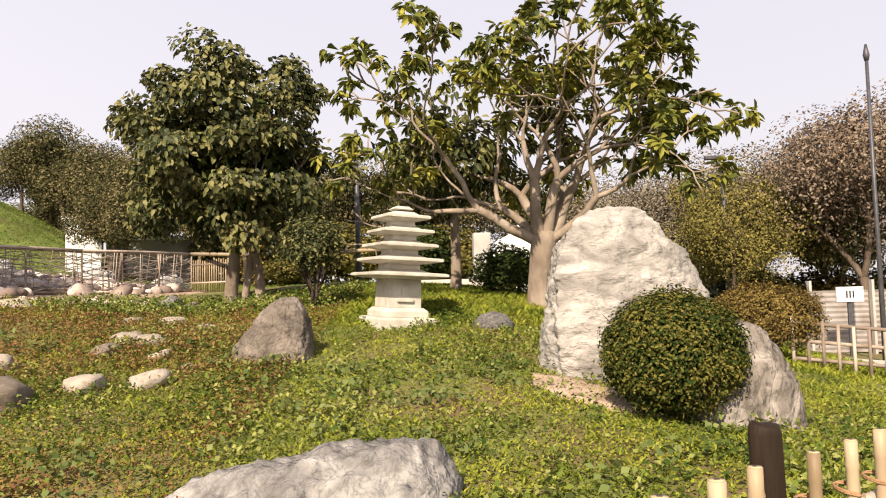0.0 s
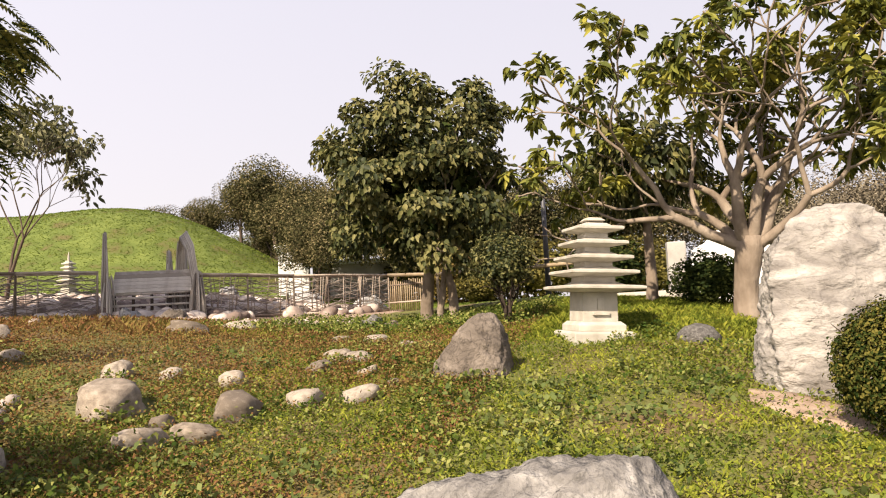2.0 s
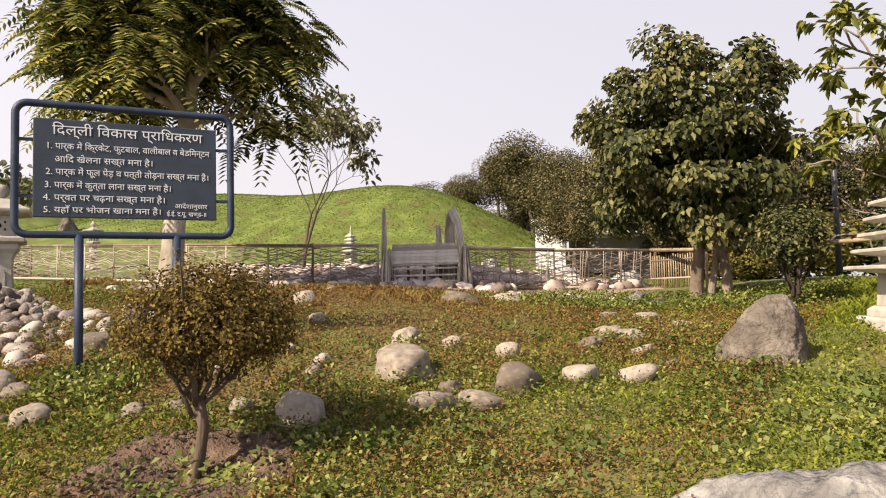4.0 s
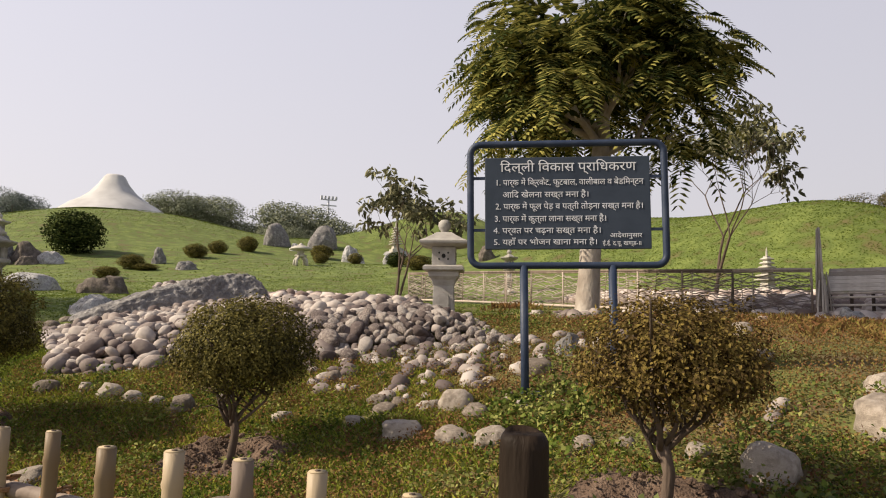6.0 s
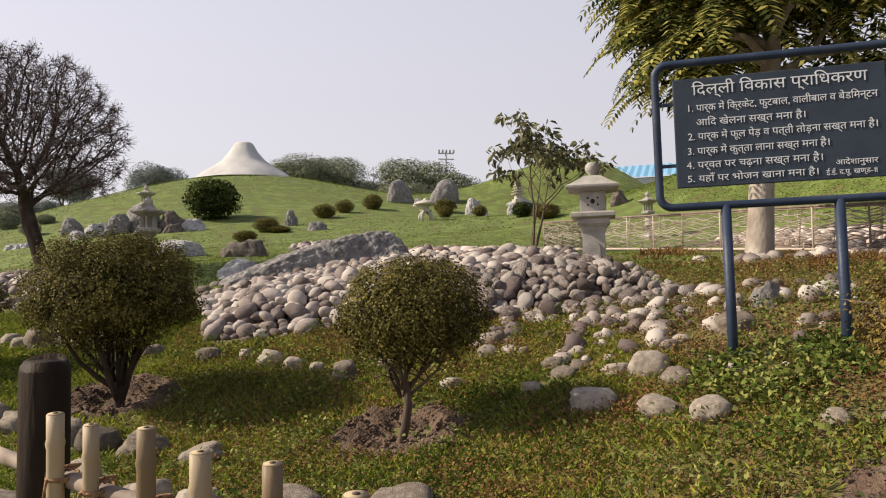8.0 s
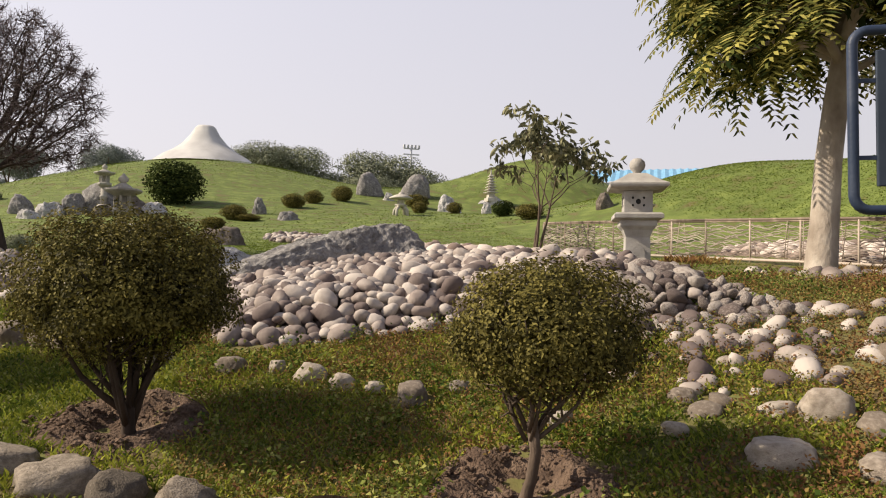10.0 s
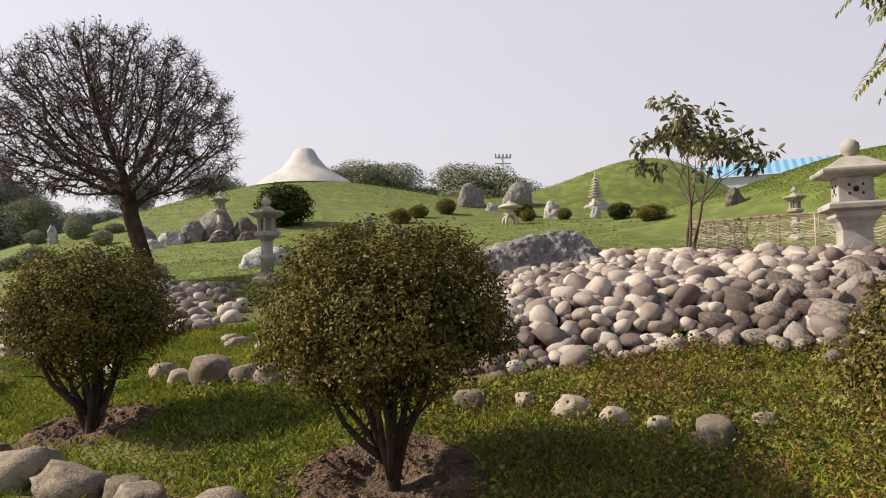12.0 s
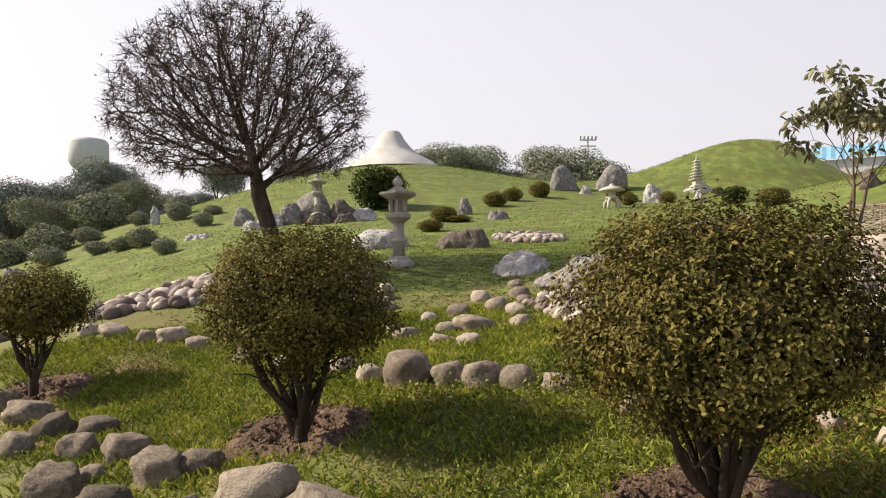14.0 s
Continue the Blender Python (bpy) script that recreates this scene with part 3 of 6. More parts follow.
def soil_basin(x, y, r0, seed):
    """Dug soil round a stem: sunk middle, an uneven broken rim and loose clods."""
    r = random.Random(seed)
    o = Vector((seed * 3.7, 0, 0))
    n = 72
    rings = [(0, .0), (.2, .0), (.36, .0), (.48, .012), (.58, .035), (.68, .055), (.78, .06), (.88, .042), (.98, .02), (1.1, .0), (1.2, -.05)]
    v, f = [], []
    for rad, z in rings:
        for k in range(n):
            a = 2 * math.pi * k / n
            c = Vector((math.cos(a), math.sin(a), 0))
            q = rad * r0 * (1 + .3 * noise.noise(c * 1.6 + o))
            px, py = x + c.x * q, y + c.y * q
            rough = .036 * noise.noise(Vector((px * 9, py * 9, 3)) + o) + .035 * noise.noise(Vector((px * 24, py * 24, 7)))
            v.append((px, py, gz(px, py) - float(pit(px, py)) + .012 + .75 * z * max(.1, .8 + 1.3 * noise.noise(c * 2.2 + o)) + rough * (.15 if rad < .3 else 1 if rad < 1.1 else 0)))
    for j in range(len(rings) - 1):
        for k in range(n):
            a, b = j * n + k, j * n + (k + 1) % n
            f.append((a, b, b + n, a + n))
    ob = new("soil_basin", mesh_of("soil_basin", v, f, M["soil"], True))
    tagged(ob, "dug ring of dark brown soil round a bush stem", "soil", "soil basins", "stuff")
    base = stone_mesh(500 + seed, M["soil"], 1, .3)
    bv = np.array([w.co[:] for w in base.vertices])
    bf = np.array([w.vertices[:] for w in base.polygons])
    vs, fs = [], []
    for k in range(230):
        a, q = r.uniform(0, 6.28), r0 * r.choice((r.uniform(.45, .95), r.uniform(.2, 1.25)))
        s = r.uniform(.008, .02) if r.random() < .85 else r.uniform(.02, .038)
        px, py = x + math.cos(a) * q, y + math.sin(a) * q
        m = np.array(pose(0, 0, 0, r.uniform(0, 90), r.uniform(0, 90), r.uniform(0, 360)).to_3x3())
        vs.append(bv @ m.T * s * np.array([1, 1, .7]) + (px, py, gz(px, py) - float(pit(px, py)) + .03 + .05 * math.exp(-((q / r0 - .75) / .2) ** 2)))
        fs.append(bf + k * len(bv))
    clods = new("soil_clods", mesh_of("soil_clods", np.concatenate(vs), np.concatenate(fs), M["soil"], False))
    return tagged(clods, "loose clods of dark soil thrown up round the stem", "soil", "soil basins", "stuff")


LABEL_BUSH = "round clipped yellow-green bush on bare stems in dug soil"
bush(1.47, 5.5, .98, .93, .04, M["topiary_dark"], 11, "dense dark green clipped bush in front of pale rocks", 27000, .027, flat=1.0, lumpy=.06, shell=.72)
bush(-4.27, 3.04, 1.12, 1.38, .56, M["topiary_brown"], 12, "rust-tinted clipped bush on a single crooked stem", 12500, .027, stems=7, bark="bark_brown", lumpy=.22, lean=(.03, .08), single=True, shell=.4)
bush(-7.55, 1.08, 1.24, 1.54, .54, M["topiary"], 13, LABEL_BUSH, 21000, .027, lean=(.07, .12), stems=9, bark="bark_brown", single=True)
bush(-9.42, -1.32, 1.58, 1.74, .44, M["topiary"], 14, "large dark round clipped bush on a clump of stems", 44000, .027, lean=(.1, -.04), stems=14, lumpy=.2)
bush(-11.32, -3.6, 1.4, 1.66, .42, M["topiary"], 15, "round clipped bush on bare stems, its lower leaves hanging", 28000, .029, stems=12, lumpy=.22)
bush(-14.05, -6.68, 1.16, 1.44, .6, M["topiary"], 16, LABEL_BUSH, 10000, .038, stems=8)
for i, (sx, sy, sr) in enumerate(PITS):
    soil_basin(sx, sy, sr, i + 2)


# ---- trees ----
def grow(tb, r, p, d, length, radius, depth, tips, spread=.6, up=.25, kids=(2, 3), shrink=.72, wob=.12, min_r=.006, n=7):
    """A limb that forks; tips gathers the ends and their directions."""
    pts, rad = [p.copy()], [radius]
    seg = 4
    for i in range(seg):
        d = (d + Vector((r.uniform(-wob, wob), r.uniform(-wob, wob), r.uniform(-wob, wob) + up * .12))).normalized()
        p = p + d * (length / seg)
        pts.append(p.copy())
        rad.append(max(min_r, radius * (1 - .32 * (i + 1) / seg)))
    tb.add(pts, rad, n if radius > .03 else 5, cap=depth == 0)
    if depth == 0:
        tips.append((p, d))
        return
    k = r.randint(*kids)
    a0 = r.uniform(0, 6.28)
    for i in range(k):
        a = a0 + 2 * math.pi * i / k + r.uniform(-.4, .4)
        s = d.orthogonal().normalized()
        s = s * math.cos(a) + d.cross(s) * math.sin(a)
        nd = (d + s * spread * r.uniform(.7, 1.25) + Vector((0, 0, up))).normalized()
        grow(tb, r, p, nd, length * shrink * r.uniform(.8, 1.2), max(min_r, rad[-1] * (.8 if k == 2 else .7)), depth - 1, tips, spread, up, kids, shrink, wob, min_r, n)


def tree(name, x, y, label, trunk, bark, leaf_mat, depth, first, crown, seed, leaf=.1, per_tip=20, ball=.3, lean=(0, 0, 1), spread=.6, up=.25, kids=(2, 3), shrink=.72, droop=.3, width=.4, radius=.12, fill=0, whorl=False, size=(1, 1, 1), dz=-.05, wob=.12):
    """A tree: tapered trunk that forks, with leaves round its tips; crown = (width, depth, height, centre height) of extra fill."""
    t = thing(name, on(x, y, dz), label, "tree")
    r, g = random.Random(seed), np.random.default_rng(seed)
    tb, tips = Tubes(), []
    tb.add([(0, 0, -.1), (0, 0, .06)], [radius * 1.5, radius * 1.1], 9)
    grow(tb, r, Vector((0, 0, 0)), Vector(lean).normalized(), trunk, radius, depth, tips, spread, up, kids, first, wob)
    part("trunk", tb.mesh("trunk", M[bark]), t)
    ps, ns, al = [], [], []
    for p, d in tips:
        p, d = np.array(p), np.array(d)
        if whorl:
            a = g.uniform(0, 6.28, per_tip)
            s = unit(np.cross(d, [.3, .2, 1]))
            s2 = np.cross(d, s)
            o = s * np.cos(a)[:, None] + s2 * np.sin(a)[:, None]
            ps.append(p + d * g.uniform(-ball, ball * .3, (per_tip, 1)) + o * .02)
            al.append(o + d * g.uniform(-.1, .8, (per_tip, 1)))
            ns.append(np.tile(d, (per_tip, 1)) + o * .2 + np.array([0, 0, .6]))
        else:
            v = unit(g.normal(0, 1, (per_tip, 3))) * ball * g.uniform(.2, 1, (per_tip, 1)) ** .6
            ps.append(p + v)
            al.append(v + np.array([0, 0, -droop]))
            ns.append(v + np.array([0, 0, .5]))
    if fill:
        w, dp, h, cz = crown
        v = unit(g.normal(0, 1, (fill, 3)))
        lump = np.array([noise.noise(Vector(c) * 1.8 + Vector((seed, 1, 0))) + .7 * noise.noise(Vector(c) * 4 + Vector((seed, 5, 0))) for c in v])
        rad = (.45 + .55 * g.uniform(0, 1, fill) ** .5) * (1 + .32 * lump)
        p = v * rad[:, None] * np.array([w / 2, dp / 2, h / 2]) + np.array([0, 0, cz])
        ps.append(p)
        al.append(v + np.array([0, 0, -droop]))
        ns.append(v + np.array([0, 0, .5]))
    if ps and leaf:
        part("crown", leafy("crown", g, np.concatenate(ps), np.concatenate(ns), leaf, leaf * width, leaf_mat, droop, np.concatenate(al)), t)
    return t


def dense_tree():
    """Twin pale trunks under an uneven crown of broad leaves in clumps."""
    t = thing("dense_leaf_tree", on(-3.7, 12.4, -.05), "dense dark green tree with an uneven crown above bamboo rails", "tree")
    r, g = random.Random(22), np.random.default_rng(22)
    tb, tips = Tubes(), []
    for dx, w, ln, lean in ((-.12, .13, 1.0, (-.16, .05, 1)), (.32, .1, .9, (.1, .1, 1)), (.1, .07, 1.2, (0, -.2, 1))):
        tb.add([(dx, 0, -.15), (dx, 0, .08)], [w * 1.6, w * 1.1], 10)
        grow(tb, r, Vector((dx, 0, 0)), Vector(lean).normalized(), ln, w, 3, tips, .62, .2, (2, 3), .8, .16, .012, 8)
    part("trunk", tb.mesh("trunk", M["bark_pale"]), t, "pale brown forking trunks")
    # leaf clumps hang round an egg-shaped crown with bays and spurs
    heart = np.array([-.1, 0, 2.5])
    ps, ns = [], []
    for k in range(150):
        d = unit(g.normal(0, 1, 3))
        if d[2] < -.75:
            continue
        reach = np.array([1.76, 1.65, 2.15]) * g.uniform(.55, 1.0) * (1 + .22 * noise.noise(Vector(d) * 1.9))
        c = heart + d * reach
        s = g.uniform(.2, .42)
        m = int(440 * s)
        v = unit(g.normal(0, 1, (m, 3))) * s * g.uniform(.25, 1, (m, 1)) ** .5 * np.array([1, 1, .75])
        ps.append(c + v)
        ns.append(v / s * .7 + d * .5 + np.array([0, 0, .35]))
    for p, d in tips:
        v = unit(g.normal(0, 1, (40, 3))) * .32 * g.uniform(.2, 1, (40, 1))
        ps.append(np.array(p) + v)
        ns.append(v + np.array([0, 0, .4]))
    p, nn = np.concatenate(ps), np.concatenate(ns)
    part("crown", leafy("crown", g, p, nn, .105, .078, M["leaf"], .3, nn + np.array([0, 0, -.6])), t)
    # shade inside the crown is put into the colour: inner leaves use dark green
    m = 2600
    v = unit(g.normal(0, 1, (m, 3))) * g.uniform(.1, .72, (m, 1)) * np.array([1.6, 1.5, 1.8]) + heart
    part("inner_leaves", quads("inner_leaves", leaves(g, v, g.normal(0, 1, v.shape), .2, .13, .4), M["leaf_dark"]), t, "inner leaves coloured dark to stand for crown shade")


dense_tree()
tree("slim_trunk_tree", -.05, 12.0, "slim pale-trunked tree with dark green leaves", 1.3, "bark_pale", M["leaf"], 3, .6, (2.2, 2.0, 1.5, 2.15), 23, .15, 26, .38, spread=.6, radius=.1, fill=1700, width=.5, droop=.5)


# ---- five-roofed stone pagoda ----
def pagoda(m, label, mat, s=1.0):
    t = thing("stone_pagoda", m, label, "pagoda")
    t.scale = (s, s, s)
    part("base_step", turned("base_step", [(.40, -.15), (.40, .07), (.37, .09)], M[mat], 4, .012), t)
    part("plinth", turned("plinth", [(.31, .09), (.31, .16), (.26, .20)], M[mat], 4, .008), t)
    part("body", turned("body", [(.235, .20), (.23, .53)], M[mat], 4, .008), t)
    part("niche_ledge", boxed(-.11, .11, -.27, -.23, .27, .31, bevel=.006), t, mat=M[mat])
    part("carved_figure_panel", boxed(-.045, .045, -.245, -.23, .33, .46, bevel=.01), t, mat=M[mat])
    z, w = .53, .50
    for i in range(5):
        g = w
        prof = [(g * .46, z), (g * .96, z + .012), (g, z + .02), (g, z + .048), (g * .93, z + .056), (g * .62, z + .085), (g * .44, z + .118)]
        roof = turned("roof", prof, M[mat], 4, .004)
        # upturned corners
        for v in roof.vertices:
            c = min(abs(v.co.x), abs(v.co.y)) / g
            if c > .8:
                v.co.z += .018
        part("roof", roof, t)
        if i < 4:
            part("neck", turned("neck", [(g * .43, z + .11), (g * .42, z + .18)], M[mat], 4), t)
        z += .168 if i else .175
        w *= .885
    part("cap", turned("cap", [(.11, z - .03), (.13, z - .02), (.08, z + .015), (.05, z + .02)], M[mat], 4), t)
    return t


pagoda(pose(-.75, 8.72, gz(-.72, 8.72) - .03, 0, 0, 0) @ pose(0, 0, 0, 0, 3.2, 0) @ pose(0, 0, 0, 0, 0, 26), "five-roofed pale sandstone pagoda on a square base in the grass", "carved", .98).scale = (.89, .89, .99)


# ---- stone lantern with square roof ----
def lantern(m, label, mat, s=1.0):
    t = thing("stone_lantern", m, label, "stone lantern")
    t.scale = (s, s, s)
    part("shaft", turned("shaft", [(.25, -.2), (.25, .1), (.215, .14), (.20, .62), (.24, .72), (.3, .78), (.3, .86)], M[mat], 4, .01), t)
    arch = bmesh.new()
    n = 12
    vs = [arch.verts.new((x, -.005, z)) for x, z in [(-.11, .05), (-.11, .38)] + [(-.11 * math.cos(math.pi * i / n), .38 + .11 * math.sin(math.pi * i / n)) for i in range(1, n)] + [(.11, .38), (.11, .05)]]
    f = arch.faces.new(vs)
    e = bmesh.ops.extrude_face_region(arch, geom=[f])
    bmesh.ops.translate(arch, vec=(0, -.022, 0), verts=[g for g in e["geom"] if isinstance(g, bmesh.types.BMVert)])
    part("arched_panel", arch, t, "raised arched panel", pose(0, -.212, 0), M[mat])
    part("platform", turned("platform", [(.30, .86), (.40, .885), (.40, .945), (.36, .97)], M[mat], 4, .008), t)
    part("firebox", turned("firebox", [(.235, .97), (.235, 1.30)], M[mat], 4, .012), t)
    for side in (0, 90, 180, 270):
        for hx, hz, hr in ((0, 1.135, .04), (-.09, 1.19, .018), (.09, 1.19, .018), (-.09, 1.08, .018), (.09, 1.08, .018)):
            hole = turned("light_hole", [(hr, 0), (hr, .01)], M["dark"], 10)
            part("light_hole", hole, t, "dark round hole", pose(0, 0, 0, 0, 0, side) @ pose(hx, -.233, hz, 90))
    roof = turned("roof", [(.3, 1.30), (.46, 1.335), (.475, 1.36), (.475, 1.39), (.38, 1.43), (.25, 1.50), (.15, 1.56), (.1, 1.57)], M[mat], 4, .004)
    part("roof", roof, t)
    part("finial", turned("finial", [(.07, 1.56), (.07, 1.59), (.115, 1.63), (.135, 1.69), (.12, 1.75), (.07, 1.79), (.01, 1.80)], M[mat], 16), t)
    return t


lantern(pose(-13.6, 5.89, 1.6, 0, 0, 62), "square-roofed pale stone lantern beside the cobble pile", "lantern_stone", 1.1).scale = (.96, .96, 1.1)


# ---- notice board ----
def notice_board():
    t = thing("notice_board", pose(-6.65, 4.06, .783, 0, 0, 0) @ pose(0, 0, 0, 0, 0, 61.4) @ pose(0, 0, 0, 0, -.7, 0), "dark blue notice board with white lettering in a steel pipe frame", "sign")
    W, H0, H1, r = 1.86, 1.355, 2.545, .034
    tb = Tubes()
    c = .1
    loop = []
    for cx, cz, a0 in ((W / 2 - c, H1 - c, 0), (-W / 2 + c, H1 - c, 90), (-W / 2 + c, H0 + c, 180), (W / 2 - c, H0 + c, 270)):
        for k in range(7):
            ang = radians(a0 + k * 15)
            loop.append((cx + c * math.cos(ang), 0, cz + c * math.sin(ang)))
    loop.append(loop[0])
    tb.add(loop, [r] * len(loop), 10, cap=False)
    part("pipe_frame", tb.mesh("pipe_frame", M["navy"]), t, "rounded blue pipe frame")
    for px in (-.42, .42):
        tb = Tubes()
        tb.add([(px, 0, -.3), (px, 0, H0)], [.04, .04], 12)
        part("post", tb.mesh("post", M["navy"]), t)
    tb = Tubes()
    tb.add([(-.42, 0, .13), (.42, 0, .17)], [.035, .035], 10)
    part("bottom_rail", tb.mesh("bottom_rail", M["navy"]), t)
    part("panel", boxed(-.79, .79, -.02, .012, 1.51, 2.41, bevel=.008), t, "flat dark blue painted panel", mat=M["board"])
    for sx in (-1, 1):
        for z in (1.7, 2.21):
            part("bracket", boxed(min(sx * .76, sx * (W / 2)), max(sx * .76, sx * (W / 2)), -.012, .006, z - .014, z + .014), t, mat=M["navy"])
    lines = [("दिल्ली विकास प्राधिकरण", -.64, 2.24, .125, 1.30), ("1. पार्क में क्रिकेट, फुटबाल, वालीबाल व बेडमिन्टन", -.69, 2.105, .082, 1.40), ("आदि खेलना सख्त मना है।", -.62, 1.985, .082, .82), ("2. पार्क में फूल पेड़ व पत्ती तोड़ना सख्त मना है।", -.69, 1.87, .082, 1.40),
             ("3. पार्क में कुत्ता लाना सख्त मना है।", -.70, 1.75, .082, 1.06), ("4. पर्वत पर चढ़ना सख्त मना है।", -.71, 1.635, .082, 1.02), ("5. यहाँ पर भोजन खाना मना है।", -.71, 1.525, .078, .98), ("आदेशानुसार", .40, 1.59, .062, .30), ("ई.ई. द.पू. खण्ड-॥", .33, 1.515, .058, .36)]
    for text, x, z, size, width in lines:
        body = ""
        for ch in text:  # the short i sign stands before its letter
            if ch == "ि":
                j = len(body) - 1
                while j >= 2 and body[j - 1] == "्":
                    j -= 2
                body = body[:j] + ch + body[j:]
            else:
                body += ch
        cu = bpy.data.curves.new("lettering", "FONT")
        cu.body, cu.size, cu.extrude, cu.resolution_u = body, size, .0015, 3
        tmp = bpy.data.objects.new("lettering_source", cu)
        scene.collection.objects.link(tmp)
        bpy.context.view_layer.update()
        me = bpy.data.meshes.new_from_object(tmp.evaluated_get(bpy.context.evaluated_depsgraph_get()))
        bpy.data.objects.remove(tmp)
        me.materials.clear()
        me.materials.append(M["white"])
        xs = [v.co.x for v in me.vertices] or [0, 1]
        k = width / max(.01, max(xs) - min(xs))
        part("lettering", me, t, "hand-painted white lettering", pose(x, -.0235, z + .03, 90) @ Matrix.Diagonal((k, 1, 1, 1)))
    return t


notice_board()


# ---- bamboo path fence ----
def path_fence(name, m, uprights, posts, rails, label, top=.95, skew=0):
    """Charred posts, bamboo uprights tied to a bamboo rail with coir rope; x runs along the fence."""
    t = thing(name, m, label, "fence")
    r = random.Random(skew + 3)
    for px, h, *w in posts:
        tb = Tubes()
        w = w[0] if w else 1
        tb.add([(px - .03 * (w - 1), 0, -.3), (px + .005, 0, .3), (px - .004 + .03 * (w - 1), .004, h - .03), (px - .003 + .03 * (w - 1), .003, h - .012), (px + .03 * (w - 1), 0, h - .003), (px + .03 * (w - 1), 0, h)], [k * w for k in (.056, .054, .052, .05, .045, .038)], 32)
        part("charred_post", tb.mesh("charred_post", M["burnt"]), t, "charred black timber post")
    for i, px in enumerate(uprights):
        h = top + r.uniform(-.015, .015)
        tb = Tubes()
        pts, rad = [], []
        rr = .025 + r.uniform(-.003, .003)
        lean = r.uniform(-.012, .012)
        for z, k in ((-.2, 1), (.18, .98), (.195, 1.1), (.21, .98), (.5, .97), (.515, 1.1), (.53, .97), (h - .1, .96), (h - .085, 1.09), (h - .07, .97), (h, .98)):
            pts.append((px + lean * z, -.045, z))
            rad.append(rr * k)
        tb.add(pts, rad, 12)
        u = part("bamboo_upright", tb.mesh("bamboo_upright", M["bamboo_grey" if r.random() < .22 else "bamboo"]), t)
        part("cut_end", turned("cut_end", [(rr * .88, 0), (rr * .88, .003)], M["bamboo_cut"], 12), u, at=Matrix.Translation((px + lean * h, -.045, h)))
        part("cut_hollow", turned("cut_hollow", [(rr * .3, 0), (rr * .3, .002)], M["bark_brown"], 10), u, at=Matrix.Translation((px + lean * h, -.045, h + .003)))
        tb = Tubes()
        for j in range(3):
            zz = top - .2 + j * .012
            loop = [(px + lean * .7 + math.cos(q) * (rr + .006), -.022 + math.sin(q) * (.042 + .003 * j), zz + .02 * math.sin(q * .5 + j)) for q in np.linspace(0, 6.28, 14)]
            tb.add(loop, [.0045] * 14, 5, cap=False)
        tb.add([(px + .01, -.075, top - .19), (px + .03 * r.uniform(-1, 1), -.085, top - .25)], [.005, .003], 5)
        part("rope_tie", tb.mesh("rope_tie", M["rope"]), u, "brown coir rope tie")
    for x0, x1, z in rails:
        tb = Tubes()
        pts, rad = [], []
        for q in np.arange(x0, x1, .3):
            for dx, k in ((0, 1), (.14, .98), (.15, 1.08), (.16, .98)):
                pts.append((q + dx, .0, z + .004 * math.sin(q * 3)))
                rad.append(.026 * k)
        tb.add(pts, rad, 12)
        part("bamboo_rail", tb.mesh("bamboo_rail", M["bamboo_grey"]), t)
    return t


fa = Vector((-4.195, -.645))
yaw_a = math.degrees(math.atan2(.31, .4))
path_fence("bamboo_path_fence", pose(fa.x - .05, fa.y + .018, .305, 0, 0, yaw_a) @ pose(0, 0, 0, 0, 1.25, 0), [.06, .26, .54, .77, 1.03, 1.28, 1.55, 1.80, 2.02, 2.28, 2.62], [(-.13, 1.08, 1.4), (2.525, 1.1)], [(-.5, 2.8, .74)], "low bamboo path fence tied with coir rope between charred posts")
path_fence("bamboo_path_fence", pose(.43, 2.33, .11, 0, 0, 36.4), [0, .26, .46, .81, 1.07, 1.29, 1.55, 1.8, 2.05, 2.3], [(.605, .915)], [(-.1, 2.5, .55)], "low bamboo path fence with a charred post beside the lawn", .81, 5)


# ---- river stones laid round the beds ----
STONES = [stone_mesh(100 + i, M["boulder"], 3, .21, "boulder", .85) for i in range(7)]
SLABS = [stone_mesh(150 + i, M["boulder"], 3, .16, "boulder", .62) for i in range(3)]
BLUNT = [stone_mesh(170 + i, M["path_stone"], 3, .27, "boulder", .74) for i in range(6)]
srng = random.Random(8)


LAID = []


def boulders(rows, group, label="smooth buff river stone half sunk in the grass", slabs=False, blunt=False):
    for x, y, r, h in rows:
        ob = new("boulder", srng.choice(BLUNT if blunt else SLABS if slabs else STONES))
        k = min(h * .62, r * .95)
        LAID.append((x, y, r))
        turn = srng.uniform(0, 360)
        ob.matrix_basis = pose(x, y, gz(x, y) + k * .28, srng.uniform(-16, 16), srng.uniform(-16, 16), turn) @ Matrix.Diagonal((r * 1.0, r * srng.uniform(.75, .95), k, 1))
        tagged(ob, label, "stone", group)


boulders([(-4.32, 5.21, .33, .34), (-3.34, 5.45, .19, .26), (-3.0, 5.96, .16, .16), (-2.57, 6.13, .16, .16), (-3.64, 4.68, .21, .16), (-3.35, 4.92, .18, .16), (-3.74, 5.07, .11, .12), (-3.92, 6.33, .18, .17), (-4.97, 6.05, .16, .21), (-3.19, 7.6, .16, .16),
          (-3.46, 7.7, .15, .16), (-4.1, 9.3, .14, .14), (-3.6, 9.3, .19, .15), (-2.93, 8.6, .12, .11), (-4.56, 6.29, .13, .12), (-3.39, 7.09, .15, .14), (-2.84, 7.02, .12, .09), (-6.25, 6.1, .13, .14), (-6.23, 8.95, .29, .22), (-2.41, 6.61, .09, .09)], "stones on the lawn")
